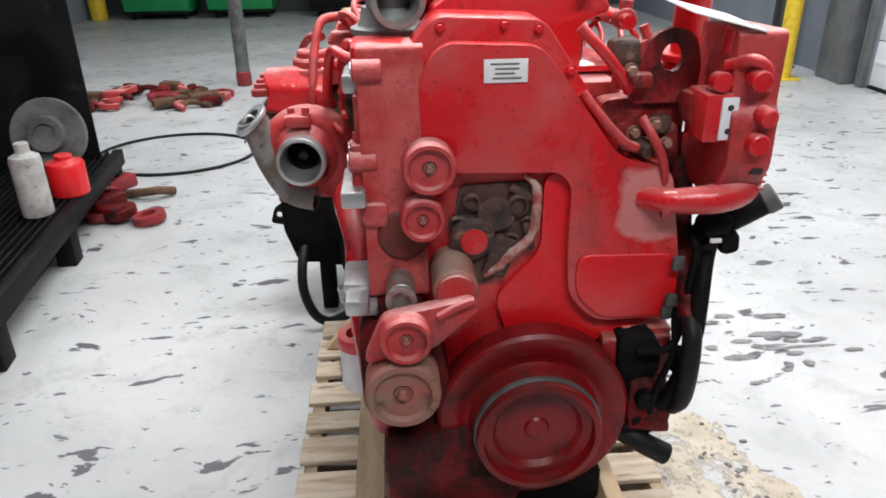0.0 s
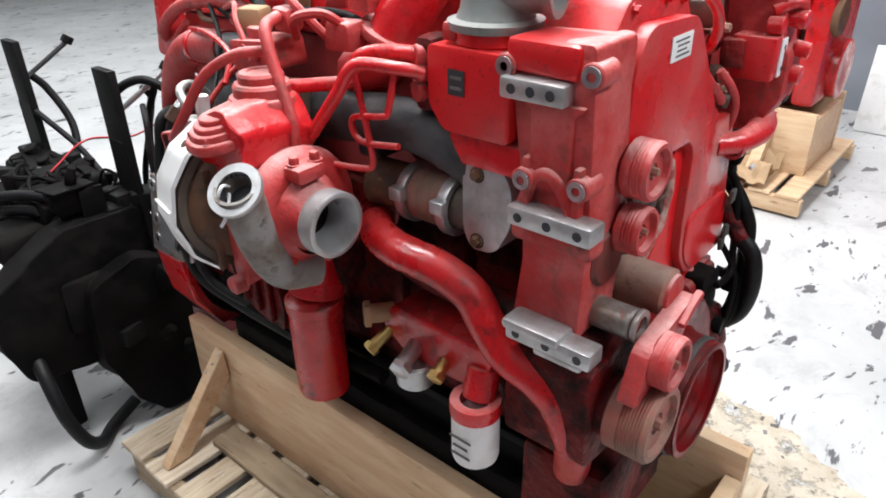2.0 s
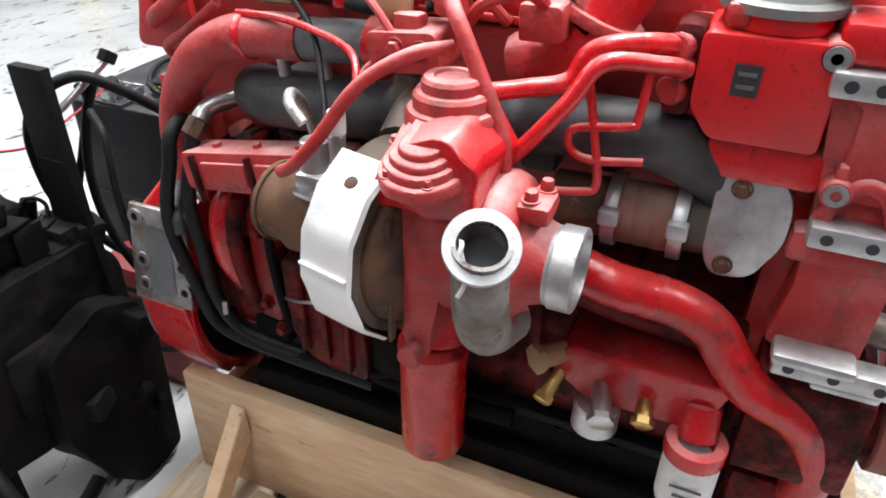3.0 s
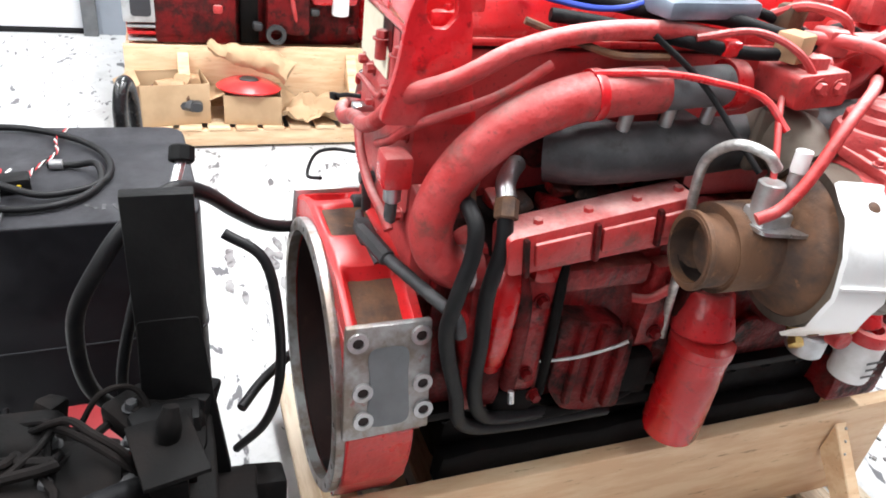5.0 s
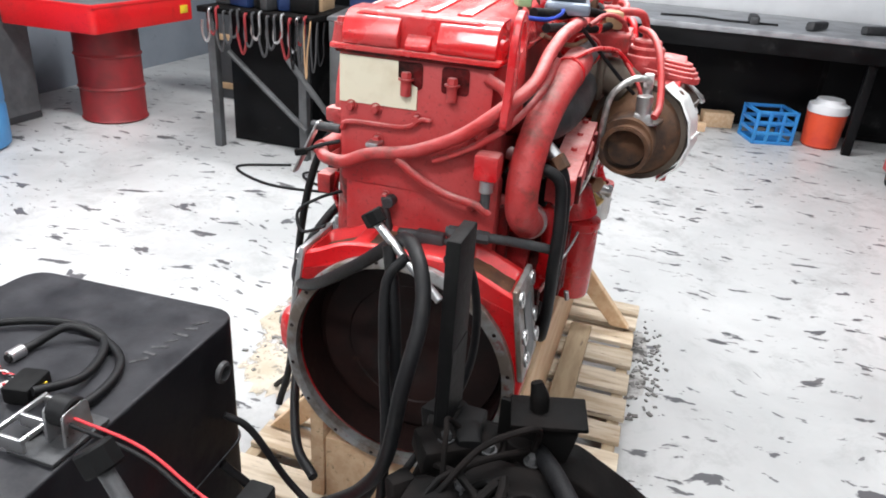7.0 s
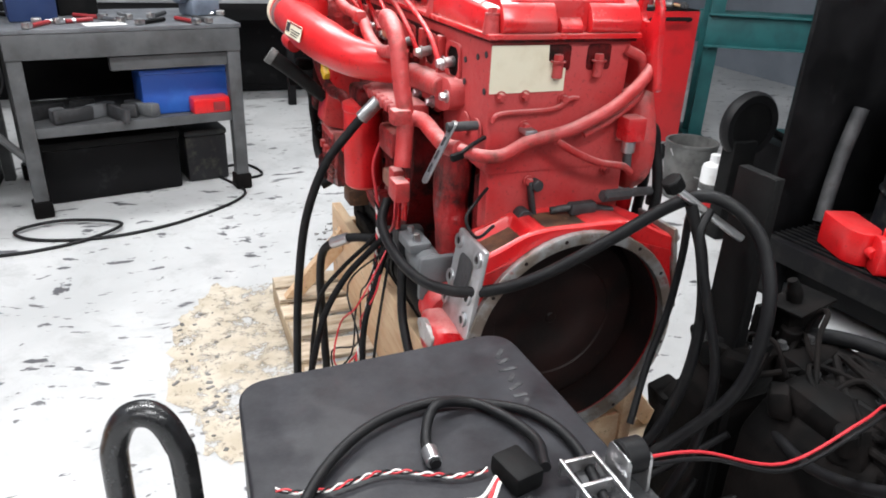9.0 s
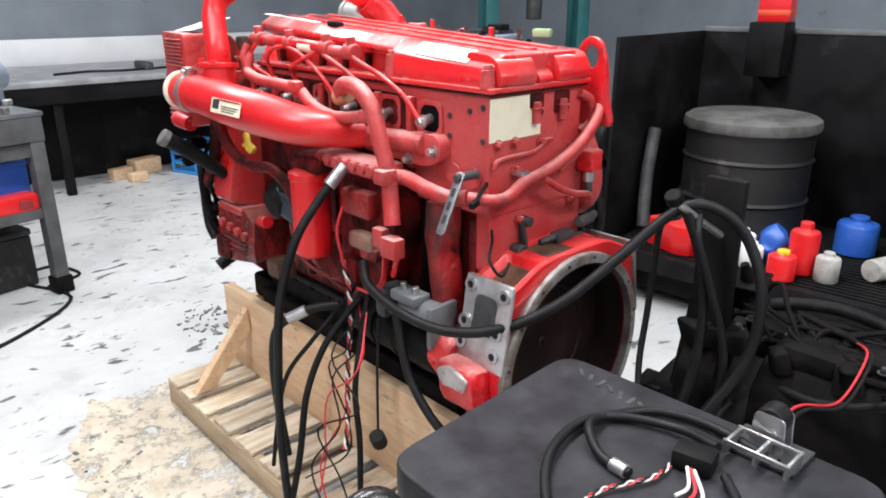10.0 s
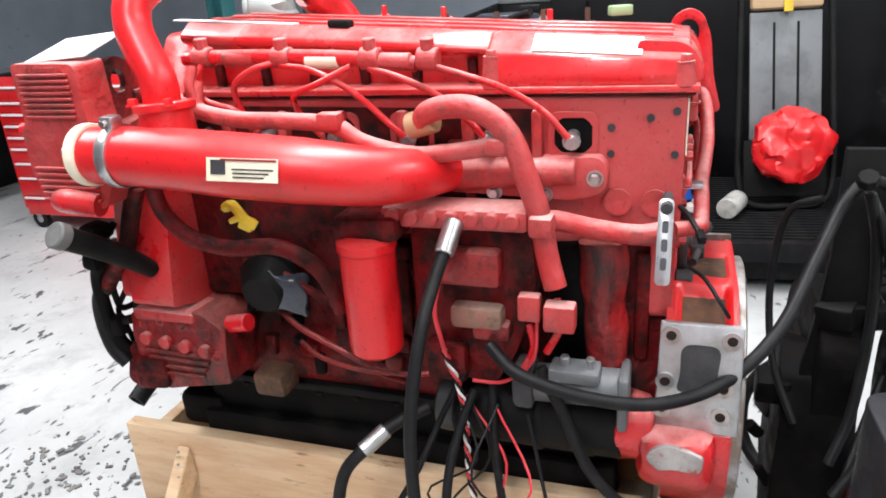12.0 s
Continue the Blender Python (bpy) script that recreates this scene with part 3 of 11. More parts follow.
structure("wall_north", box(nb(), ((X0 + X1) / 2, Y1 + 0.1, H / 2), (X1 - X0 + 0.4, 0.2, H)), M_DARKWALL, "dark grey wall at the far end of the workshop", "wall")
structure("wall_south", box(nb(), ((X0 + X1) / 2, Y0 - 0.1, H / 2), (X1 - X0 + 0.4, 0.2, H)), M_WALL, "blue-grey painted wall behind the workbenches", "wall")
structure("wall_west", box(nb(), (X0 - 0.1, (Y0 + Y1) / 2, H / 2), (0.2, Y1 - Y0, H)), M_WALL, "blue-grey painted side wall", "wall")
# east wall with the opening of the garage door
DOOR_Y0, DOOR_Y1, DOOR_H = 2.2, 5.9, 3.4
bm = nb()
box(bm, (X1 + 0.1, (Y0 + DOOR_Y0) / 2, H / 2), (0.2, DOOR_Y0 - Y0, H))
box(bm, (X1 + 0.1, (Y1 + DOOR_Y1) / 2, H / 2), (0.2, Y1 - DOOR_Y1, H))
box(bm, (X1 + 0.1, (DOOR_Y0 + DOOR_Y1) / 2, (H + DOOR_H) / 2), (0.2, DOOR_Y1 - DOOR_Y0, H - DOOR_H))
structure("wall_east", bm, M_WALL, "blue-grey painted wall with a garage door", "wall")

door = thing("garage_door", "closed white sectional garage door with ribbed panels", "garage door", kind="structure", at=(X1 - 0.02, (DOOR_Y0 + DOOR_Y1) / 2, 0), world_parts=True)
row = 0.0
while row < DOOR_H - 0.01:
    hgt = min(0.46, DOOR_H - row)
    bm = box(nb(), (X1 + 0.05, (DOOR_Y0 + DOOR_Y1) / 2, row + hgt / 2 + 0.03), (0.05, DOOR_Y1 - DOOR_Y0, hgt - 0.012), 0.008)
    panel = part("panel", bm, M_DOORP, door)
    bm = box(nb(), (X1 + 0.018, (DOOR_Y0 + DOOR_Y1) / 2, row + hgt * 0.55 + 0.03), (0.012, DOOR_Y1 - DOOR_Y0 - 0.1, 0.05), 0.004)
    part("rib", bm, M_DOORP, panel)
    row += 0.46
part("rubber_seal", box(nb(), (X1 + 0.04, (DOOR_Y0 + DOOR_Y1) / 2, 0.015), (0.06, DOOR_Y1 - DOOR_Y0, 0.03), 0.006), M_RUBBER, door, "black rubber bottom seal")
for yy in (DOOR_Y0 - 0.05, DOOR_Y1 + 0.05):
    part("guide_rail", box(nb(), (X1 - 0.03, yy, DOOR_H / 2), (0.06, 0.1, DOOR_H), 0.006), M_GREYMETAL, door)

bm = nb()
box(bm, (X1 - 0.08, 6.35, 1.5), (0.16, 0.5, 3.0), 0.01)
structure("trim", bm, M_GREYMETAL, "grey steel door jamb", "door jamb")


def bollard(x, y):
    b = thing("bollard", "yellow and black steel guard post beside the garage door", "bollard", at=(x, y, 0))
    part("post", rod(nb(), (0, 0, 0), (0, 0, 1.25), 0.09, seg=20), M_YELLOW, b)
    part("base_plate", box(nb(), (0, 0, 0.01), (0.3, 0.3, 0.02), 0.004), M_YELLOW, b)
    return b


bollard(4.15, 6.5)


def steel_pillar(x, y):
    p = thing("pillar", "dark grey steel roof pillar", "pillar", kind="structure", at=(x, y, 0))
    bm = nb()
    box(bm, (0, 0.08, 2.2), (0.2, 0.014, 4.38), 0.003)
    box(bm, (0, -0.08, 2.2), (0.2, 0.014, 4.38), 0.003)
    box(bm, (0, 0, 2.2), (0.014, 0.15, 4.38), 0.003)
    part("beam", bm, M_DARKWALL, p)
    part("foot", box(nb(), (0, 0, 0.012), (0.3, 0.3, 0.024), 0.004), M_DARKWALL, p)


steel_pillar(4.45, 7.2)


def wall_lamp_boxes():
    for lx, ly in ((-1.2, -2.4), (2.2, -2.4), (-1.2, 1.0), (2.2, 1.0), (-1.2, 4.4), (2.2, 4.4), (-1.2, 8.5), (2.2, 8.5)):
        f = thing("ceiling_light", "white fluorescent strip fitting under the ceiling", "ceiling light", group="ceiling lights", at=(lx, ly, 4.34))
        part("housing", box(nb(), (0, 0, 0.03), (2.44, 0.48, 0.05), 0.008), M_DOORP, f)


wall_lamp_boxes()

# ---------------------------------------------------------------- pallet and skid under the engine
pallet = thing("pallet", "weathered wooden shipping pallet with stained deck boards", "pallet", at=(0, 0.565, 0), world_parts=True)
rng = random.Random(4)
y = -0.205
while y < 1.30:
    w = rng.choice((0.09, 0.095, 0.12, 0.135))
    dx = rng.uniform(-0.012, 0.012)
    bm = box(nb(), (dx, 0, 0), (1.09, w, 0.019), 0.003, seg=1)
    b = part("deck_board", bm, M_PLANK, pallet)
    b.location = Vector((0, y + w / 2, 0.1175 + rng.uniform(-0.002, 0.002))) - Vector(BASES[pallet.name])
    b.rotation_euler = (0, 0, radians(rng.uniform(-0.8, 0.8)))
    y += w + rng.uniform(0.028, 0.05)
for x in (-0.52, 0.0, 0.52):
    part("stringer", box(nb(), (x, 0.565, 0.0635), (0.042, 1.54, 0.089), 0.004), M_PLANK_Y, pallet)
for yy in (-0.15, 0.565, 1.28):
    part("bottom_board", box(nb(), (0, yy, 0.0095), (1.08, 0.12, 0.019), 0.003, seg=1), M_PLANK, pallet)
part("loose_plank", box(nb(), (-0.33, 0.62, 0.139), (0.085, 1.05, 0.022), 0.003, seg=1), M_PLANK_Y, pallet, "grey plank nailed lengthwise over the deck")

skid = thing("engine_skid", "fresh pine plank cradle carrying the engine on the pallet", "wooden cradle", at=(0, 0.5, 0.127), world_parts=True)
for x in (-0.245, 0.245):
    part("side_board", box(nb(), (x, 0.5725, 0.295), (0.04, 1.535, 0.334), 0.004), M_PINE, skid)
for yy, zz, hh in ((-0.175, 0.26, 0.26), (1.315, 0.234, 0.21)):
    part("cross_board", box(nb(), (0, yy, zz), (0.445, 0.04, hh), 0.004), M_PINE, skid)
for x, yy in ((-1, 1.17), (-1, 0.02), (1, 0.0), (1, 1.12)):
    bm = nb()
    p0, p1 = (x * 0.275, 0.425), (x * 0.52, 0.133)
    d = Vector((p1[0] - p0[0], p1[1] - p0[1])).normalized()
    nrm = Vector((-d.y, d.x)) * 0.028
    if nrm.y > 0:
        nrm = -nrm
    poly = [p0, p1, (p1[0] - x * 0.075, p1[1]), (p0[0] - x * 0.008, p0[1] - 0.10)]
    prism(bm, poly, "y", yy - 0.02, yy + 0.02, 0.003, 1)
    br = part("brace", bm, M_PINE, skid)
    for k in range(3):
        part("nail", rod(nb(), (x * (0.285 + 0.02 * k), yy - 0.012 + 0.01 * k, 0.41 - 0.025 * k), (x * (0.289 + 0.02 * k), yy - 0.012 + 0.01 * k, 0.414 - 0.025 * k), 0.004, seg=6), M_STEEL, br)

# ---------------------------------------------------------------- the engine
eng = thing("diesel_engine", "dusty greasy red six-cylinder diesel engine on a wooden cradle", "engine", at=(0, 0.6, 0.44), world_parts=True)
DX, DZ = 0.047, 0.708  # crank damper


def ep(name, bm, material, label="", parent=None):
    return part(name, bm, material, parent or eng, label)


# oil pan and block
bm = prism(nb(), [(-0.19, 0.64), (0.20, 0.64), (0.19, 0.50), (0.15, 0.43), (-0.15, 0.43), (-0.18, 0.50)], "y", 0.06, 1.14, 0.02)
ep("oil_pan", bm, M_OIL_SHADE, "black oily oil pan")
for x in (-0.2, 0.2):
    ledge = box(nb(), (x, 0.60, 0.475), (0.046, 1.10, 0.09), 0.012)
    bmesh.ops.subdivide_edges(ledge, edges=[e for e in ledge.edges if e.calc_length() > 0.3], cuts=14)
    ep("pan_ledge", lumpy(ledge, 0.008, 13, x), M_OIL_SHADE, "black oily ledge beside the pan")
bm = box(nb(), (0.005, 0.62, 0.635), (0.44, 1.16, 0.022), 0.004)
rail = ep("pan_rail", bm, M_BLACK, "black pan flange with bolts")
bolts([((x, 0.1 + k * 0.105, 0.624), (0, 0, -1)) for k in range(11) for x in (-0.208, 0.218)], rail, M_BLACK, 0.008, 0.01)

# inner block in a darker red: grease, and shade put into the colour
bm = nb()
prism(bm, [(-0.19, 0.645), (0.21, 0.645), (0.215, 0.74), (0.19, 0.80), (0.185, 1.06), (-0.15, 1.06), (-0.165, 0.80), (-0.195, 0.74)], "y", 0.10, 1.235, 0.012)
block = ep("cylinder_block", bm, M_GREASE_SHADE, "red cylinder block darkened by grease and painted shade")
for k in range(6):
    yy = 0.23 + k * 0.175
    ep("block_boss", rod(nb(), (-0.15, yy, 0.73), (-0.205, yy, 0.73), 0.045, seg=18), M_GREASE_SHADE, "", block)
    ep("block_rib", box(nb(), (-0.175, yy + 0.085, 0.90), (0.03, 0.03, 0.28), 0.008), M_GREASE_SHADE, "", block)
    ep("block_rib", box(nb(), (0.195, yy + 0.085, 0.92), (0.025, 0.03, 0.24), 0.008), M_GREASE_SHADE, "", block)

bm = nb()
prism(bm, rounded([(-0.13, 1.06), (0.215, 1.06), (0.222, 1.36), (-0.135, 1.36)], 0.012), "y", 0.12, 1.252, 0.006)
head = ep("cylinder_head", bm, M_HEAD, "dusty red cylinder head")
# pockets and bolts on the intake flank of the head
repeats("bolt_hole", lambda: lathe(nb(), (0, 0, 0), (0, 0, 1), [(0.0075, 0), (0.0075, 0.0015), (0, 0.0015)], 10),
        [((0.2225, yy, zz), (1, 0, 0)) for yy, zz in ((1.19, 1.318), (1.235, 1.25), (1.12, 1.30), (1.235, 1.33), (1.12, 1.25))], M_INK_HOLE, head)
repeats("core_plug", lambda: lathe(nb(), (0, 0, 0), (0, 0, 1), [(0.027, 0), (0.027, 0.004), (0.021, 0.004), (0.015, 0.002), (0, 0.003)], 20),
        [((0.221, yy, 1.155), (1, 0, 0)) for yy in (1.205, 1.135)], M_HEAD, head)
for k in range(6):
    yy = 0.235 + k * 0.163
    bm = nb()
    holed_plate(bm, rounded([(yy - 0.048, 1.240), (yy + 0.046, 1.240), (yy + 0.046, 1.330), (yy - 0.048, 1.330)], 0.022, 6), (yy, 1.285), 0.040, 0.039, "x", 0.221, 0.2275)
    ep("pocket_rim", bm, M_HEAD, "", head)
    # flat dark sheet stands for the shade inside the pocket
    cup = ep("injector_pocket", prism(nb(), rounded([(yy - 0.042, 1.246), (yy + 0.040, 1.246), (yy + 0.040, 1.324), (yy - 0.042, 1.324)], 0.02, 5), "x", 0.2215, 0.2235), M_OIL_SHADE, "dark sheet for the shaded injector pocket")
    bm = rod(nb(), (0.222, yy, 1.285), (0.262, yy, 1.278), 0.013, seg=12)
    bolt(bm, (0.25, yy, 1.28), (1, 0, 0), 0.012, 0.016)
    ep("injector_nut", bm, M_STEEL, "", cup)

# dark sheet: shade between the injector lines put into the colour
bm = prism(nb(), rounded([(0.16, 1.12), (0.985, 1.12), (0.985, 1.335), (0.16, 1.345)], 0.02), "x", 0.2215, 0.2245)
flank = ep("head_flank", bm, M_GREASE_SHADE, "dark sheet for the shaded, greasy flank of the head")
for k in range(7):
    ep("flank_rib", lumpy(box(nb(), (0.232, 0.155 + k * 0.138, 1.24), (0.022, 0.022, 0.19), 0.006), 0.004, 18, k), M_DUST, "", flank)
    ep("flank_lump", lumpy(box(nb(), (0.236, 0.20 + k * 0.125, 1.20 + 0.03 * (k % 3)), (0.03, 0.05, 0.035), 0.010), 0.008, 22, k), (M_IRON, M_DUST, M_GREASE_SHADE)[k % 3], "", flank)
# rocker cover: its top falls towards the rear; behind the injector lines its intake side is set back


def leaned(bm):
    for v in bm.verts:
        w = min(1.0, max(0.0, (v.co.z - 1.388) / 0.06))
        v.co.z += w * (0.070 * (1.268 - v.co.y) / 1.07 - 0.024)
    return bm


RC = [(-0.145, 1.376), (0.230, 1.376), (0.230, 1.400), (0.221, 1.442), (0.172, 1.474), (-0.095, 1.474), (-0.13, 1.45), (-0.145, 1.400)]
RC_FRONT = [(-0.145, 1.376), (0.160, 1.376), (0.160, 1.428), (0.212, 1.440), (0.208, 1.452), (0.172, 1.474), (-0.095, 1.474), (-0.13, 1.45), (-0.145, 1.400)]
bm = prism(nb(), RC, "y", 0.885, 1.252, 0.008, 3)
prism(bm, RC_FRONT, "y", 0.19, 0.889, 0.006, 3)
cover = ep("rocker_cover", leaned(bm), M_COVER, "glossy red rocker cover with light scuffs and painted top light")
# dark strip painted for the shadow line below the cover's lip
ep("gasket", box(nb(), (0.043, 0.73, 1.362), (0.366, 1.07, 0.008), 0.002), M_GREASE_SHADE, "thin dark strip for the shadow line under the lip", cover)
ep("cover_lip", box(nb(), (0.044, 0.731, 1.3715), (0.386, 1.082, 0.013), 0.004), M_COVER, "", cover)
for yy in (0.30, 0.535, 0.77, 1.005, 1.22):
    bm = box(nb(), (-0.126, yy, 1.392), (0.045, 0.06, 0.05), 0.010)
    bolt(bm, (-0.134, yy, 1.41), (0, 0, 1), 0.009, 0.012)
    ep("cover_lug", bm, M_RED, "", cover)
for yy, top in ((0.893, 1.432), (1.245, 1.415)):
    bm = rod(nb(), (0.222, yy, 1.374), (0.219, yy, top), 0.019, 0.015, seg=18)
    bolt(bm, (0.219, yy, top), (0, 0, 1), 0.011, 0.012)
    ep("bolt_tower", lumpy(bm, 0.002, 30, yy), M_DUST, "", cover)
for xa, xb in ((0.078, 0.205), (-0.138, -0.010)):
    bm = prism(nb(), rounded([(1.16, 1.378), (1.276, 1.378), (1.276, 1.412), (1.262, 1.458), (1.235, 1.472), (1.16, 1.472)], 0.014), "x", xa, xb, 0.012, 3)
    ep("rear_lobe", leaned(bm), M_COVER, "", cover)
bm = prism(nb(), rounded([(1.20, 1.378), (1.272, 1.378), (1.268, 1.398), (1.238, 1.446), (1.20, 1.462)], 0.012), "x", 0.008, 0.062, 0.016, 3)
ep("rear_hump", leaned(bm), M_RED, "", cover)
for x in (0.115, 0.03, -0.05):
    bm = box(nb(), (x, 0.72, 1.474), (0.035, 1.0, 0.012), 0.005)
    ep("cover_rib", leaned(bm), M_COVER, "", cover)
bm = box(nb(), (0.1965, 1.07, 1.4600), (0.050, 0.20, 0.003), 0.001, (0, 32.6, 0))
ep("decal", leaned(bm), M_WHITE, "worn white decal", cover)
bm = box(nb(), (0.155, 0.30, 1.4755), (0.030, 0.30, 0.003), 0.001)
ep("decal", leaned(bm), M_WHITE, "worn white decal", cover)
# the set-back side behind the injector lines
for k in range(6):
    ep("side_rib", lumpy(box(nb(), (0.166, 0.25 + 0.118 * k, 1.402), (0.02, 0.02, 0.05), 0.005), 0.004, 20, k), M_GREASE_SHADE, "", cover)

# sticker, windows and bolts on the rear of the head
bm = prism(nb(), [(0.219, 1.248), (0.219, 1.352), (0.080, 1.352), (0.079, 1.318), (0.034, 1.300), (0.034, 1.250)], "y", 1.253, 1.2555)
ep("sticker", bm, M_PAPER, "torn cream paper sticker")
for x in (0.055, -0.05):
    # dark sheet painted where the window lies in shade
    bm = prism(nb(), rounded([(x - 0.032, 1.295), (x + 0.03, 1.295), (x + 0.03, 1.352), (x - 0.032, 1.352)], 0.01), "y", 1.2522, 1.2545)
    w = ep("window_recess", bm, M_GREASE_SHADE, "dark sheet for the shaded recess")
    bm = bolt(rod(nb(), (x + 0.003, 1.262, 1.28), (x + 0.003, 1.262, 1.315), 0.012, seg=12), (x + 0.003, 1.262, 1.315), (0, 0, 1), 0.012, 0.014)
    ep("head_bolt", bm, M_DUST, "", w)
bm = nb()
tube(bm, [(0.21, 1.262, 1.185), (0.19, 1.263, 1.205), (0.06, 1.263, 1.21), (0.02, 1.263, 1.232), (-0.005, 1.263, 1.232)], 0.006, 8)
ep("cast_rib", bm, M_DUST)
bolts([((x, 1.253, z), (0, 1, 0)) for x, z in ((0.031, 1.231), (0.124, 1.171), (0.10, 1.036), (0.19, 1.24), (0.13, 1.24), (-0.10, 1.20), (-0.11, 1.05))], head, M_DUST)

# rear plate of the block above the flywheel housing
bm = prism(nb(), rounded([(0.205, 0.90), (0.205, 1.12), (-0.165, 1.12), (-0.165, 0.90)], 0.02), "y", 1.20, 1.247, 0.006)
ep("rear_plate", bm, M_HEAD, "dusty red rear cover plate")
bm = nb()
box(bm, (0.09, 1.262, 0.985), (0.012, 0.02, 0.11), 0.004, (0, 12, 0))
rod(bm, (0.115, 1.25, 0.955), (0.115, 1.285, 0.955), 0.02, seg=12)
rod(bm, (0.085, 1.25, 1.03), (0.085, 1.28, 1.03), 0.014, seg=12)
ep("speed_sensor", bm, M_IRON, "dark sensor bracket")
bm = tube(nb(), [(0.05, 1.285, 0.968), (0.0, 1.295, 0.975), (-0.06, 1.295, 0.97), (-0.12, 1.29, 0.955)], 0.009, 10)
box(bm, (-0.03, 1.295, 0.972), (0.07, 0.03, 0.03), 0.006)
ep("sensor_connector", bm, M_IRON, "grey sensor plug and cable")
for x in (0.10, 0.02, -0.06):
    ep("casting_boss", box(nb(), (x, 1.253, 0.945), (0.07, 0.03, 0.03), 0.012), M_DUST)

# flywheel housing
HX, HZ, HR = 0.008, 0.66, 0.262


def housing():
    bm = nb()
    seg = 56
    outer, inner = [], []
    for k in range(seg):
        a = 2 * math.pi * k / seg
        ro = HR + 0.026
        outer.append((HX + ro * math.cos(a), HZ + ro * math.sin(a)))
        inner.append((HX + HR * math.cos(a), HZ + HR * math.sin(a)))
    def strip(pa, ya, pb, yb):
        va = [bm.verts.new((p[0], ya, p[1])) for p in pa]
        vb = [bm.verts.new((p[0], yb, p[1])) for p in pb]
        for k in range(seg):
            bm.faces.new((va[k], va[(k + 1) % seg], vb[(k + 1) % seg], vb[k]))
    strip(outer, 1.245, outer, 1.384)
    bmesh.ops.recalc_face_normals(bm, faces=bm.faces)
    return bm, outer, inner, seg


bm, outer, inner, seg = housing()
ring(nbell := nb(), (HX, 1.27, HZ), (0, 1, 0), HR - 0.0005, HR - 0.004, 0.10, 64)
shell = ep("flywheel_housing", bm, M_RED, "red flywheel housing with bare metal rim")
bm = nb()
ring(bm, (HX, 1.372, HZ), (0, 1, 0), HR + 0.027, HR, 0.022, 64)
ep("rim", bm, M_RIM, "bare machined metal rim", shell)
ep("bell_liner", nbell, M_SHADE_RUST, "dark brown inside of the bell, shade in its colour", shell)
repeats("rim_hole", lambda: lathe(nb(), (0, 0, 0), (0, 0, 1), [(0.005, 0), (0.0045, 0.0006), (0, 0.0006)], 10),
        [((HX + (HR + 0.015) * math.cos(a), 1.3942, HZ + (HR + 0.015) * math.sin(a)), (0, 1, 0)) for a in (2 * math.pi * (k + 0.5) / 16 for k in range(16))], M_SHADE_RUST, shell)
# the shoulder cast over the bell: a smooth crown with three soft-edged pockets
POCKETS = ((-0.248, -0.120), (-0.022, 0.108), (0.135, 0.248))


def crown(x):
    """Height of the shoulder over x: a flat top falling away to both mounting pads, with rounded bends."""
    return sum(0.962 - 0.42 * max(0.0, abs(x - 0.005 + d) - 0.125) for d in (-0.03, -0.015, 0.0, 0.015, 0.03)) / 5


def ease(a, b, u):
    u = min(1.0, max(0.0, (u - a) / (b - a)))
    return u * u * (3 - 2 * u)


def sunk(x, y):
    """How far a point of the crown lies inside a pocket, from 0 to 1."""
    deep = max(ease(a, a + 0.016, x) * (1 - ease(b - 0.016, b, x)) for a, b in POCKETS)
    return deep * ease(1.254, 1.270, y) * (1 - ease(1.348, 1.362, y))


bm = nb()
arch = [(HX + (HR + 0.004) * math.cos(q), HZ + (HR + 0.004) * math.sin(q)) for q in [radians(22 + 8 * j) for j in range(18)]]
prism(bm, arch + [(-0.265, 0.862), (-0.12, 0.925), (0.13, 0.925), (0.265, 0.862)], "y", 1.242, 1.374, 0.003, 1)
NX, NY = 88, 26
top_, low_ = [], []
for i in range(NX + 1):
    x = -0.256 + 0.512 * i / NX
    top_.append([bm.verts.new((x, y, crown(x) + 0.004 * noise.noise(Vector((x * 14, y * 14, 3))) - (0.026 if abs(x) > 0.115 else 0.009) * sunk(x, y) - 0.006 * ease(1.366, 1.374, y))) for y in (1.238 + 0.136 * j / NY for j in range(NY + 1))])
    low_.append([bm.verts.new((x, y, crown(x) - 0.042)) for y in (1.238, 1.374)])
for i in range(NX):
    for j in range(NY):
        bm.faces.new((top_[i][j], top_[i + 1][j], top_[i + 1][j + 1], top_[i][j + 1]))
    bm.faces.new((low_[i][0], low_[i + 1][0], top_[i + 1][0], top_[i][0]))
    bm.faces.new((top_[i][NY], top_[i + 1][NY], low_[i + 1][1], low_[i][1]))
for i in (0, NX):
    bm.faces.new([low_[i][0]] + top_[i] + [low_[i][1]])
bmesh.ops.recalc_face_normals(bm, faces=bm.faces)
for f in bm.faces:
    f.smooth = True
ep("shoulder", bm, M_BRIGHT, "bright red cast shoulder with open pockets", shell)
for a, b in POCKETS:
    floor_ = nb()
    bmesh.ops.create_grid(floor_, x_segments=10, y_segments=8, size=0.5)
    for v in floor_.verts:
        x, y = (a + b) / 2 + v.co.x * (b - a - 0.022), 1.309 + v.co.y * 0.088
        v.co = Vector((x, y, crown(x) - (0.023 if abs(x) > 0.115 else 0.006) + 0.004 * noise.noise(Vector((x * 14, y * 14, 3))) + 0.002 * noise.noise(Vector((x * 60, y * 60, 1)))))
    ep("pocket_floor", floor_, M_RUST, "brown dirt in the pockets", shell)
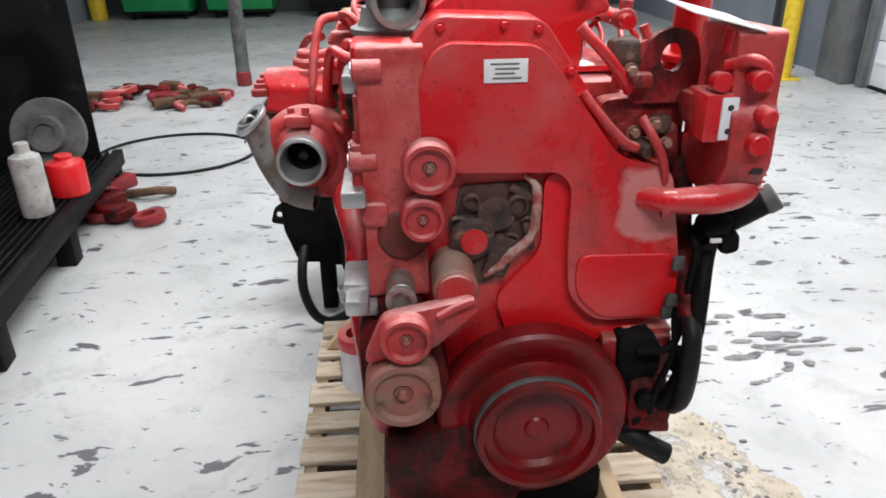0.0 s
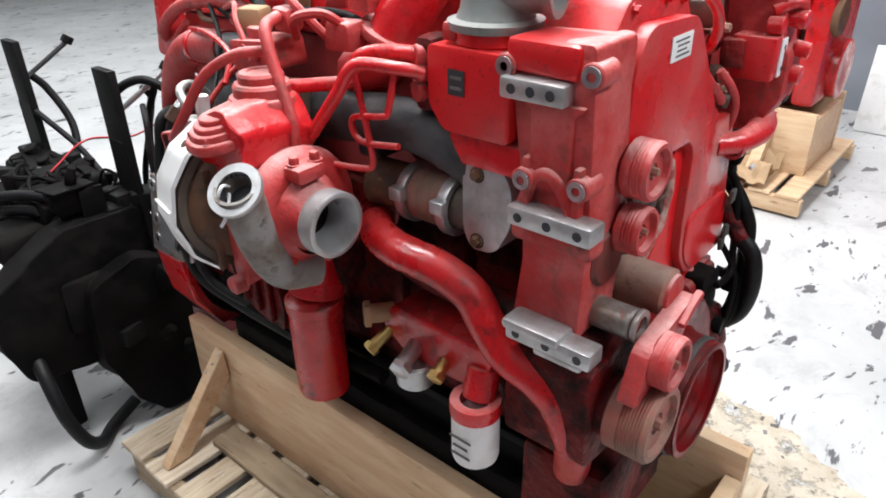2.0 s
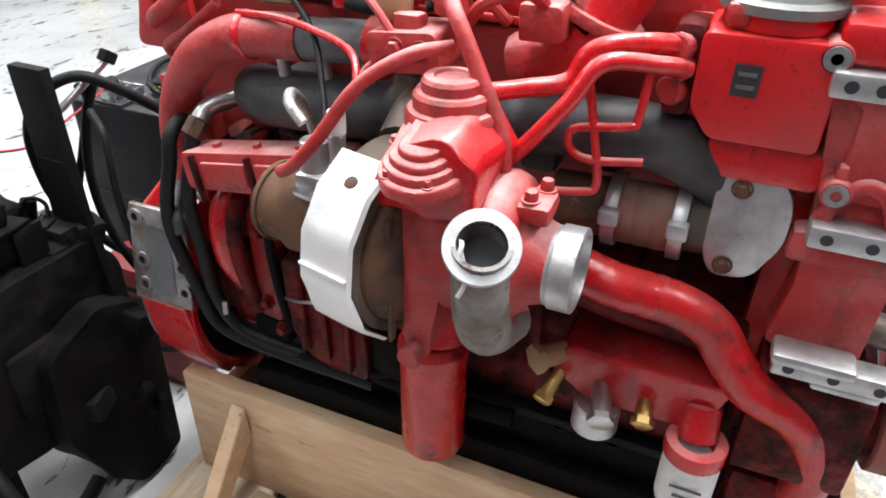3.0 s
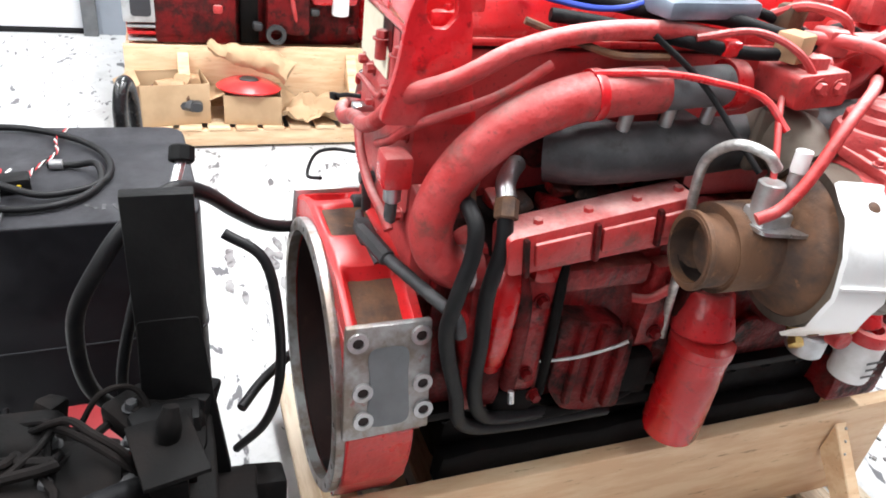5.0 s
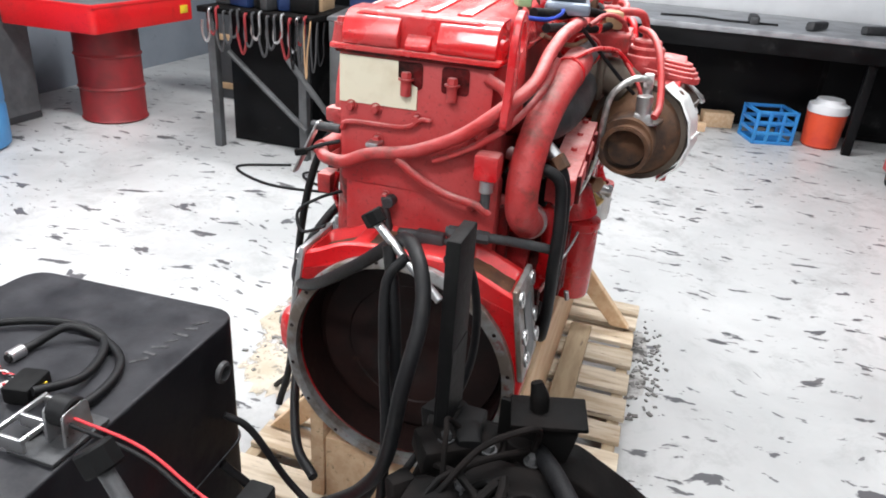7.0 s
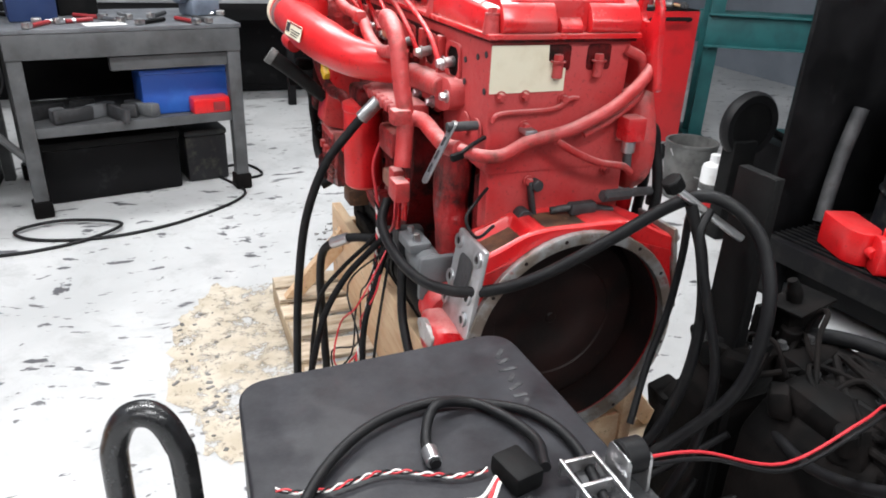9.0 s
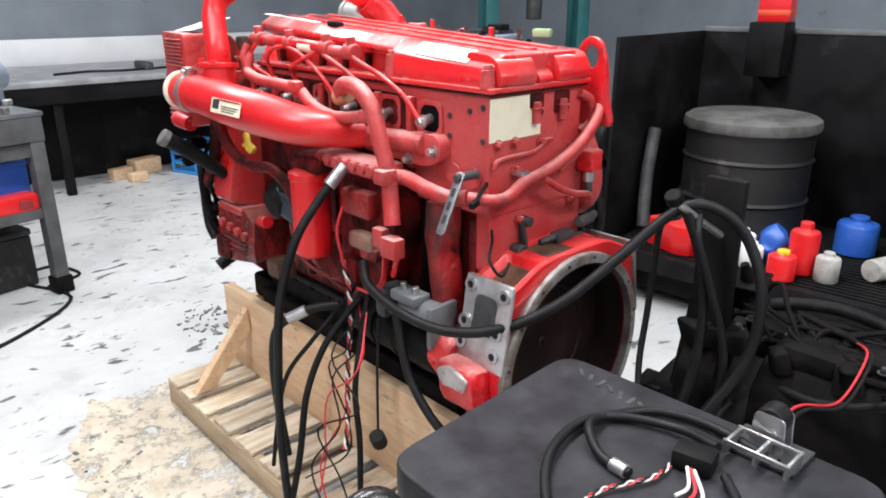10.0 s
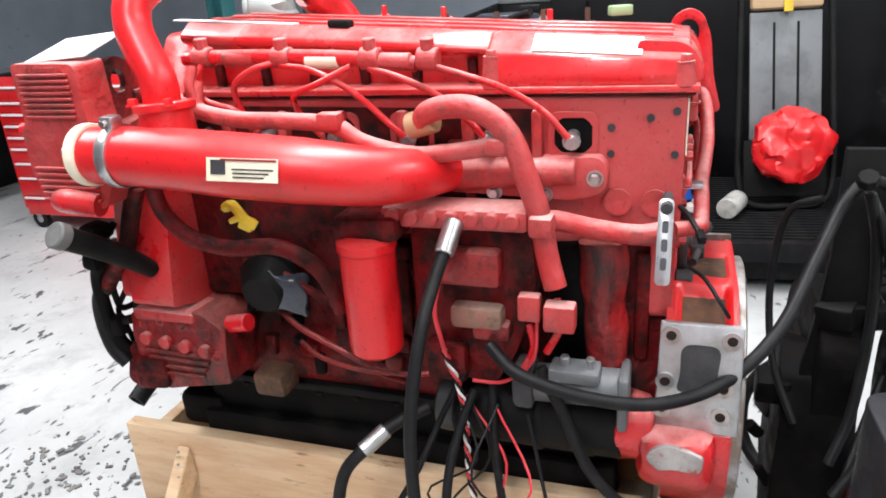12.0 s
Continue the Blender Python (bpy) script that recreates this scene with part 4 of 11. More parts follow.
for s in (-1, 1):
    bm = nb()
    # mounting pad, leaning slightly outwards towards its foot
    pts = [(1.228, 0.925), (1.382, 0.925), (1.386, 0.70), (1.225, 0.705)]
    lo = [bm.verts.new((s * (0.262 + (0.925 - z) * 0.16), yy, z)) for yy, z in pts]
    hi = [bm.verts.new((s * (0.248 + (0.925 - z) * 0.16), yy, z)) for yy, z in pts]
    bm.faces.new(lo), bm.faces.new(hi)
    for k in range(4):
        bm.faces.new((lo[k], lo[(k + 1) % 4], hi[(k + 1) % 4], hi[k]))
    bmesh.ops.recalc_face_normals(bm, faces=bm.faces)
    bevel_all(bm, list(bm.edges), 0.005)
    # cast web between the bell and the pad
    web = nb()
    arc = [(HX + (HR + 0.004) * math.cos(q) * (1 if s > 0 else -1), HZ + (HR + 0.004) * math.sin(q)) for q in [radians(6 + 6 * j) for j in range(13)]]
    prism(web, arc + [(s * 0.14, 0.905), (s * 0.252, 0.868), (s * 0.290, 0.70)], "y", 1.235, 1.376, 0.003, 1)
    ep("pad_web", web, M_WETRED, "", shell)
    pad = ep("mounting_pad", bm, M_RIM if s < 0 else M_ALU, "bare aluminium mounting pad with bolt holes")
    # recess
    bm = nb()
    low = 0.725 if s < 0 else 0.785
    rec = rounded([(1.268, 0.885), (1.345, 0.885), (1.338, 0.82), (1.345, low), (1.262, low), (1.27, 0.82)], 0.025)
    f = [bm.verts.new((s * (0.2645 + (0.925 - z) * 0.16), yy, z)) for yy, z in rec]
    g = [bm.verts.new((s * (0.263 + (0.925 - z) * 0.16), 1.305 + (yy - 1.305) * 0.9, 0.805 + (z - 0.805) * 0.93)) for yy, z in rec]
    n = len(f)
    for k in range(n):
        bm.faces.new((f[k], f[(k + 1) % n], g[(k + 1) % n], g[k]))
    bm.faces.new(g)
    bmesh.ops.recalc_face_normals(bm, faces=bm.faces)
    # intake hollow in darker metal: its deep shade put into the colour
    ep("recess", bm, M_GREYMETAL if s < 0 else M_IRON, "grey hollow in the pad", pad)
    spots = []
    for yy, z in ((1.361, 0.898), (1.249, 0.900), (1.351, 0.800), (1.242, 0.804), (1.349, 0.742), (1.238, 0.748)):
        c = Vector((s * (0.262 + (0.925 - z) * 0.16), yy, z))
        ax = (s, 0, 0.16)
        spots.append((c, ax))
    repeats("threaded_boss", lambda: ring(nb(), (0, 0, 0), (0, 0, 1), 0.0185, 0.010, 0.006, 20), spots, M_STEEL, pad)
    repeats("bolt_hole", lambda: lathe(nb(), (0, 0, 0), (0, 0, 1), [(0.010, 0.003), (0, 0.003)], 12), spots, M_SHADE_RUST, pad)
    bm = nb()
    arc = [(HX + s * (HR + 0.004) * math.cos(q), HZ + (HR + 0.004) * math.sin(q)) for q in [radians(8 - 8 * j) for j in range(9)]]
    prism(bm, arc + [(s * 0.20, 0.44), (s * 0.275, 0.56), (s * 0.295, 0.70)], "y", 1.25, 1.375, 0.003, 1)
    ep("lower_web", bm, M_RED, "", shell)
# flywheel inside, the bell's shade put into its dark brown
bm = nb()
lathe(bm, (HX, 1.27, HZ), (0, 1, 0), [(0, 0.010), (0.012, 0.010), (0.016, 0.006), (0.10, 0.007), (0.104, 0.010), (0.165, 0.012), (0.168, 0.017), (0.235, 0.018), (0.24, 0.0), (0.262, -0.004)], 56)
ep("flywheel_face", bm, M_SHADE_RUST, "rusty brown flywheel inside the bell, shade in its colour")

# lifting eye at the rear
bm = holed_plate(nb(), rounded([(1.165, 1.25), (1.33, 1.25), (1.308, 1.33), (1.297, 1.42), (1.278, 1.468), (1.247, 1.484), (1.216, 1.468), (1.197, 1.42), (1.188, 1.33)], 0.022, 5), (1.247, 1.428), 0.024, 0.030, "x", -0.186, -0.170)
bevel_all(bm, [e for e in bm.edges if e.calc_face_angle(0.0) > 1.0], 0.0025, 2)
ep("lifting_eye", bm, M_RED, "red steel lifting eye with a large hole")

# ------------------------------------------------------------ front of the engine
GC = [(-0.207, 1.42), (-0.138, 1.497), (0.05, 1.488), (0.225, 1.237), (0.295, 1.228), (0.335, 1.05), (0.362, 0.90), (0.30, 0.885), (0.22, 0.86), (0.16, 0.76), (-0.16, 0.74), (-0.20, 0.85), (-0.222, 1.25)]
bm = prism(nb(), rounded(GC, 0.02), "y", 0.03, 0.15, 0.006)
gear_case = ep("gear_case", bm, M_FRONT, "broad red timing gear case")


def dish(poly, y_face, y_back, bevel=0.017):
    """A raised cover: a polygon with sloping flanks."""
    return prism(nb(), rounded(poly, 0.03, 5), "y", y_face, y_back, bevel, 3)


bm = dish([(-0.166, 1.25), (-0.170, 1.40), (-0.132, 1.458), (0.042, 1.450), (0.195, 1.245), (0.295, 1.222), (0.325, 1.065), (0.35, 0.905), (0.17, 0.905), (0.115, 0.965), (0.108, 1.06), (0.108, 1.195), (0.085, 1.222), (-0.11, 1.228)], -0.002, 0.06)
ep("gear_cover", bm, M_FRONT, "red pressed front cover, its paint faded pink below")
bm = dish([(0.125, 1.055), (0.322, 1.05), (0.344, 0.912), (0.18, 0.912), (0.128, 0.965)], -0.007, 0.03, 0.006)
ep("lower_cover", bm, M_BRIGHT, "bright red lower front cover")
bm = dish([(0.06, 1.215), (0.125, 1.215), (0.13, 0.94), (0.19, 0.89), (0.30, 0.89), (0.20, 0.86), (0.12, 0.80), (0.02, 0.80), (-0.03, 0.96), (0.06, 1.06)], 0.016, 0.06, 0.012)
ep("cover_flange", bm, M_BRIGHT, "", gear_case)
bolts([((x, 0.03, z), (0, -1, 0)) for x, z in ((-0.19, 1.40), (-0.13, 1.478), (-0.02, 1.48), (0.04, 1.472), (0.10, 1.40), (0.16, 1.31), (0.21, 1.245), (-0.205, 1.27), (-0.205, 1.33))], gear_case, M_RED, 0.007, 0.008)
bm = box(nb(), (-0.02, -0.0035, 1.409), (0.076, 0.003, 0.04), 0.001)
tag = ep("data_plate", bm, M_WHITE, "small white printed data plate")
for k in range(4):
    ep("print_line", box(nb(), (-0.022 + 0.004 * (k % 2), -0.0055, 1.421 - k * 0.008), (0.05 - 0.008 * (k % 3), 0.001, 0.0025)), M_LID, "", tag)
# open hole with iron parts behind
bm = prism(nb(), rounded([(-0.10, 1.195), (0.035, 1.20), (0.055, 1.10), (0.0, 1.035), (-0.045, 0.985), (-0.12, 1.0)], 0.02), "y", 0.024, 0.0285)
hole = ep("accessory_opening", bm, M_BAY, "open accessory bay with rusty parts behind")
bm = nb()
lathe(bm, (-0.075, 0.026, 1.09), (0, -1, 0), [(0.045, 0), (0.045, 0.014), (0.036, 0.02), (0, 0.02)], 24)
lathe(bm, (-0.03, 0.026, 1.14), (0, -1, 0), [(0.035, 0), (0.035, 0.014), (0, 0.016)], 20)
box(bm, (-0.02, 0.02, 1.05), (0.05, 0.02, 0.09), 0.008, (0, 20, 0))
ep("shaft_end", lumpy(bm, 0.004, 30, 1), M_BAY, "", hole)
for x, z, r in ((0.012, 1.155, 0.022), (0.03, 1.12, 0.013), (-0.075, 1.165, 0.018), (0.0, 1.085, 0.016), (-0.10, 1.12, 0.02)):
    ep("bay_boss", lumpy(lathe(nb(), (x, 0.026, z), (0, -1, 0), [(r, 0), (r, 0.012), (r * 0.7, 0.016), (r * 0.6, 0.008), (0, 0.008)], 14), 0.003, 40, 2), M_BAY, "", hole)
ep("bay_rib", box(nb(), (0.018, 0.02, 1.18), (0.05, 0.016, 0.014), 0.004, (0, 30, 0)), M_BAY, "", hole)
ep("bay_rib", box(nb(), (0.035, 0.02, 1.09), (0.014, 0.016, 0.06), 0.004, (0, -15, 0)), M_BAY, "", hole)
lathe(bm := nb(), (-0.072, 0.006, 1.088), (0, -1, 0), [(0.026, -0.004), (0.026, 0.003), (0, 0.004)], 20)
ep("red_plug", bm, M_RED, "", hole)
bm = tube(nb(), [(0.022, 0.020, 1.212), (0.045, 0.014, 1.19), (0.046, 0.012, 1.13), (0.038, 0.012, 1.095), (0.008, 0.012, 1.062), (-0.02, 0.012, 1.035), (-0.05, 0.014, 1.01)], 0.010, 10, radii=[0.004, 0.009, 0.010, 0.008, 0.011, 0.009, 0.004])
ep("opening_lip", lumpy(bm, 0.004, 60, 2), M_LIP, "worn lip of the opening", hole)


def pulley(name, c, r, depth, grooves, material, label, hub=True):
    """A pulley facing the front with a rim, a dished web and a centre bolt."""
    prof = [(0, 0.016), (r * 0.22, 0.016), (r * 0.28, 0.010), (r * 0.70, 0.010), (r * 0.78, 0.0), (r * 0.93, 0.0), (r, 0.006)]
    h = 0.010
    for k in range(grooves):
        prof += [(r, h), (r * 0.965, h + 0.0022), (r, h + 0.0044)]
        h += 0.0052
    prof += [(r, depth), (r * 0.9, depth + 0.004), (0, depth + 0.004)]
    bm = lathe(nb(), c, (0, 1, 0), prof, 36)
    p = ep(name, bm, material, label)
    ep("centre_bolt", bolt(nb(), (c[0], c[1] + 0.015, c[2]), (0, -1, 0), r * 0.15, 0.012), M_BROWNDUST, "", p)
    return p


pulley("idler_pulley", (-0.156, -0.052, 1.252), 0.048, 0.042, 4, M_DUST, "dusty red smooth idler pulley")
pulley("idler_pulley", (-0.170, -0.052, 1.156), 0.041, 0.040, 4, M_DUST, "smaller dusty idler pulley")
pulley("tensioner_pulley", (-0.209, -0.150, 0.967), 0.047, 0.034, 3, M_DUST, "dusty red belt tensioner pulley")
pulley("pump_pulley", (-0.219, -0.142, 0.845), 0.071, 0.075, 8, M_BROWNDUST, "dusty brownish ribbed water pump pulley")
# shafts behind the pulleys
for x, y0, z, r in ((-0.156, -0.02, 1.252, 0.03), (-0.170, -0.02, 1.156, 0.028), (-0.205, -0.01, 1.112, 0.05)):
    ep("bearing_housing", rod(nb(), (x, y0, z), (x, 0.08, z), r, seg=24), M_DULLRED, "dirty cast bearing housing")
# tensioner arm, spring drum and body
bm = nb()
prism(bm, rounded([(-0.29, 0.905), (-0.25, 1.0), (-0.19, 1.01), (-0.09, 1.03), (-0.075, 1.01), (-0.16, 0.93), (-0.22, 0.92)], 0.02), "y", -0.116, -0.085, 0.006)
tube(bm, [(-0.15, -0.12, 1.0), (-0.11, -0.12, 1.022), (-0.085, -0.12, 1.03)], 0.008, 8)
ep("tensioner_arm", bm, M_DUST, "dusty pink-red tensioner arm")
bm = rod(nb(), (-0.115, -0.085, 1.03), (-0.115, 0.05, 1.03), 0.042, seg=28)
drum_ = ep("spring_drum", bm, M_BROWNDUST, "brown rusty tensioner drum")
ep("drum_face", lathe(nb(), (-0.115, -0.0845, 1.03), (0, -1, 0), [(0.036, 0), (0.034, 0.006), (0.014, 0.008), (0, 0.008)], 24), M_DUST, "", drum_)
bm = rod(nb(), (-0.215, -0.070, 1.015), (-0.215, 0.04, 1.015), 0.027, seg=22)
ring(bm, (-0.215, -0.074, 1.015), (0, -1, 0), 0.029, 0.018, 0.008)
ep("roller", bm, M_RIM, "bare metal roller")
bm = nb()
rod(bm, (-0.219, -0.07, 0.845), (-0.219, 0.14, 0.845), 0.06, seg=28)
prism(bm, rounded([(-0.30, 0.74), (-0.30, 0.94), (-0.15, 0.96), (-0.12, 0.80), (-0.17, 0.72)], 0.03), "y", -0.045, 0.12, 0.012)
lumpy(bm, 0.004, 14, 2)
ep("water_pump", bm, M_GREASE_SHADE, "greasy red water pump body")
# crank damper
bm = lathe(nb(), (DX, -0.055, DZ), (0, 1, 0), [(0, -0.030), (0.02, -0.030), (0.024, -0.024), (0.082, -0.024), (0.092, -0.036), (0.110, -0.040), (0.114, -0.056), (0.120, -0.058), (0.125, -0.05), (0.128, -0.005), (0.136, 0.008), (0.150, 0.008), (0.158, 0.002), (0.192, 0.002), (0.199, 0.009), (0.200, 0.055), (0.19, 0.06), (0.10, 0.065), (0, 0.065)], 64)
damper = ep("crank_damper", bm, M_DAMPER, "large red vibration damper on the crankshaft")
ring(bm := nb(), (DX, -0.112, DZ), (0, -1, 0), 0.1245, 0.112, 0.006, 56)
ep("rim", bm, M_DAMPER, "rubbed metal rim", damper)
ring(bm := nb(), (DX, -0.085, DZ), (0, -1, 0), 0.1295, 0.124, 0.014, 56)
ep("hub_band", bm, M_LID, "pale worn band round the hub", damper)
bm = lathe(nb(), (DX, -0.0795, DZ), (0, -1, 0), [(0.112, 0), (0.112, 0.0155), (0.092, 0.0125), (0.083, 0.001), (0.026, 0.001), (0.021, 0.007), (0, 0.007)], 48)
ep("hub_face", bm, M_DAMPER, "dull brownish red hub face", damper)
bm = box(nb(), (-0.12, 0.02, 0.60), (0.28, 0.18, 0.20), 0.02)
lumpy(bm, 0.008, 9, 1)
ep("front_support", bm, M_GREASE_SHADE, "greasy front engine support")
bm = box(nb(), (0.03, 0.03, 0.50), (0.36, 0.14, 0.10), 0.02)
ep("front_foot", bm, M_OIL_SHADE, "oily black front foot")
bm = tube(nb(), [(0.22, -0.02, 0.66), (0.28, -0.05, 0.63), (0.335, -0.06, 0.60)], 0.024, 14, hollow=0.005)
ep("rubber_stub", bm, M_RUBBER, "black rubber hose stub")
# hose from the front cover to the intake side
bm = tube(nb(), [(0.245, 0.01, 1.165), (0.29, -0.025, 1.168), (0.36, -0.035, 1.172), (0.42, -0.02, 1.180), (0.452, 0.03, 1.188), (0.445, 0.10, 1.18)], 0.026, 16, radii=[0.022, 0.023, 0.028, 0.029, 0.028, 0.026])
h1 = ep("breather_hose", bm, M_RED, "red painted rubber hose")
bm = ring(nb(), (0.275, -0.013, 1.158), (1, -0.2, 0.1), 0.028, 0.022, 0.014, 18)
ep("hose_clamp", bm, M_DUST, "", h1)

# ------------------------------------------------------------ exhaust side
# bracket column at the front with its machined faces
bm = nb()
prism(bm, rounded([(0.0, 0.98), (0.125, 0.99), (0.11, 1.10), (0.115, 1.20), (0.135, 1.36), (0.14, 1.45), (0.005, 1.455), (-0.005, 1.20)], 0.012), "x", -0.275, -0.16, 0.006)
col = ep("bracket_column", bm, M_PALE, "dusty red bracket column with bare machined pads")
bm = prism(nb(), [(0.015, 1.235), (0.118, 1.235), (0.10, 1.25), (0.10, 1.355), (0.125, 1.37), (0.01, 1.37), (0.03, 1.35), (0.03, 1.25)], "x", -0.285, -0.27, 0.004)
ep("upper_web", bm, M_PALE, "", col)
for zz, y0, y1, x0 in ((1.385, 0.035, 0.145, -0.30), (1.193, -0.03, 0.118, -0.312), (0.985, -0.05, 0.11, -0.318)):
    bm = box(nb(), (x0 + 0.02, (y0 + y1) / 2, zz), (0.045, y1 - y0, 0.032), 0.005)
    pad = ep("machined_pad", bm, M_ALU, "bare metal mounting face")
    repeats("pad_hole", lambda: lathe(nb(), (0, 0, 0), (0, 0, 1), [(0.008, 0.0005), (0, 0.0008)], 12),
            [((x0 - 0.0025, yy, zz), (-1, 0, 0)) for yy in (y0 + 0.022, (y0 + y1) / 2, y1 - 0.022)], M_INK_HOLE, pad)
bm = box(nb(), (-0.29, 0.01, 0.968), (0.06, 0.09, 0.018), 0.006)
box(bm, (-0.30, 0.06, 1.0), (0.055, 0.11, 0.02), 0.008)
ep("alloy_foot", bm, M_ALU, "rough cast aluminium foot", col)
for p in ((-0.288, 0.145, 1.411), (-0.282, 0.006, 1.415), (-0.30, 0.101, 1.249), (-0.297, 0.008, 1.254)):
    bm = rod(nb(), (p[0] + 0.05, p[1], p[2]), (p[0], p[1], p[2]), 0.019, seg=18)
    boss = ep("boss", bm, M_PALE)
    ring(bm := nb(), p, (-1, 0, 0), 0.015, 0.007, 0.003, 16)
    ep("boss_face", bm, M_STEEL, "", boss)
bm = lumpy(box(nb(), (-0.235, 0.085, 1.428), (0.10, 0.12, 0.05), 0.010), 0.003, 20, 1)
ep("bracket_head", bm, M_BRIGHT, "clean red bracket head", col)
bm = box(nb(), (-0.22, 0.04, 0.91), (0.10, 0.13, 0.14), 0.02)
ep("bracket_foot", bm, M_GREASE_SHADE, "", col)
for yy, zz, hh in ((0.012, 1.24, 0.09), (0.10, 1.24, 0.09)):
    ep("bracket_rib", box(nb(), (-0.283, yy, zz), (0.022, 0.014, hh), 0.006), M_PALE, "", col)
bm = tube(nb(), [(-0.282, 0.02, 1.205), (-0.284, 0.04, 1.245), (-0.284, 0.065, 1.262), (-0.284, 0.09, 1.245), (-0.282, 0.108, 1.205)], 0.011, 10)
ep("bracket_arch", bm, M_PALE, "", col)
bm = lumpy(box(nb(), (-0.255, 0.06, 1.155), (0.05, 0.15, 0.05), 0.014), 0.004, 18, 3)
ep("bracket_shelf", bm, M_PALE, "", col)

# valve box with its grey domed cap
bm = nb()
prism(bm, rounded([(0.135, 1.29), (0.265, 1.29), (0.295, 1.33), (0.295, 1.425), (0.135, 1.425)], 0.012), "x", -0.288, -0.16, 0.008)
vbox = ep("valve_box", bm, M_BRIGHT, "clean red box with a small dark label")
ep("collar", rod(nb(), (-0.215, 0.215, 1.425), (-0.215, 0.215, 1.447), 0.066, seg=28), M_BRIGHT, "", vbox)
bm = lathe(nb(), (-0.215, 0.215, 1.447), (0, 0, 1), [(0, 0), (0.074, 0), (0.076, 0.012), (0.062, 0.016), (0.056, 0.028), (0.052, 0.05), (0, 0.05)], 32)
tube(bm, [(-0.215, 0.215, 1.465), (-0.214, 0.208, 1.492), (-0.21, 0.182, 1.512), (-0.205, 0.15, 1.517), (-0.20, 0.125, 1.517)], 0.046, 20, hollow=0.006)
ep("cast_elbow", bm, M_CASTGREY, "grey cast elbow with an open mouth", vbox)
ring(bm := nb(), (-0.20, 0.127, 1.517), (0.25, -1, 0.0), 0.052, 0.040, 0.014, 28)
ep("elbow_lip", bm, M_CASTGREY, "", vbox)
ep("lifting_lug", box(nb(), (-0.262, 0.26, 1.444), (0.03, 0.03, 0.03), 0.008), M_DUST, "", vbox)
bm = box(nb(), (-0.2895, 0.235, 1.372), (0.002, 0.032, 0.04))
lab = ep("small_label", bm, M_INK_HOLE, "small black label")
for k in range(2):
    ep("label_bar", box(nb(), (-0.291, 0.235, 1.38 - 0.016 * k), (0.0012, 0.022, 0.005)), M_LID, "", lab)
ep("lower_box", prism(nb(), rounded([(0.12, 1.235), (0.24, 1.235), (0.265, 1.285), (0.12, 1.285)], 0.01), "x", -0.275, -0.17, 0.006), M_RED, "", vbox)

# alloy cap, bellows pipe and the long dark manifold pipe
bm = prism(nb(), rounded([(0.168, 1.085), (0.222, 1.080), (0.238, 1.115), (0.238, 1.215), (0.225, 1.245), (0.168, 1.255), (0.138, 1.215), (0.136, 1.15)], 0.022, 5), "x", -0.272, -0.20, 0.010, 3)
cap = ep("outlet_cap", bm, M_ALU, "bright cast aluminium outlet cover")
bolts([((-0.271, 0.206, 1.222), (-1, 0, 0)), ((-0.271, 0.206, 1.10), (-1, 0, 0))], cap, M_RUST, 0.010, 0.01)
bm = nb()
prof = [(0.0, 0), (0.046, 0)]
for k in range(3):
    prof += [(0.049, 0.006 + k * 0.026), (0.049, 0.024 + k * 0.026), (0.0475, 0.028 + k * 0.026)]
prof += [(0.046, 0.085), (0, 0.085)]
lathe(bm, (-0.235, 0.285, 1.135), (0, 1, 0), prof, 28)
ep("bellows", bm, M_BROWNDUST, "brown heat-stained bellows pipe")
ep("bellows_neck", rod(nb(), (-0.225, 0.21, 1.135), (-0.235, 0.285, 1.135), 0.043, seg=24), M_SOOT)
ep("bellows_neck", rod(nb(), (-0.235, 0.37, 1.135), (-0.25, 0.47, 1.14), 0.046, seg=24), M_RUST)
for yy in (0.275, 0.372):
    bm = ring(nb(), (-0.235, yy - 0.009, 1.135), (0, 1, 0), 0.057, 0.044, 0.02, 28)
    box(bm, (-0.292, yy, 1.15), (0.02, 0.03, 0.026), 0.004)
    ep("band_clamp", bm, M_ALU, "dull steel band clamp")
bm = tube(nb(), [(-0.20, 1.04, 1.205), (-0.235, 0.98, 1.215), (-0.25, 0.85, 1.225), (-0.25, 0.70, 1.235), (-0.25, 0.55, 1.25), (-0.252, 0.42, 1.268), (-0.247, 0.33, 1.262), (-0.235, 0.26, 1.235), (-0.215, 0.21, 1.19)], 0.046, 20, 5, radii=[0.05, 0.052, 0.05, 0.048, 0.048, 0.045, 0.046, 0.046, 0.042])
ep("exhaust_manifold", bm, M_IRON, "blackened iron exhaust manifold pipe")
for yy in (0.50, 0.76, 0.95):
    ep("manifold_flange", box(nb(), (-0.19, yy, 1.215), (0.10, 0.06, 0.09), 0.012), M_IRON)
for k in range(6):
    ep("exhaust_port", rod(nb(), (-0.12, 0.235 + 0.163 * k, 1.20), (-0.20, 0.235 + 0.163 * k, 1.21), 0.034, seg=18), M_GREASE_SHADE)

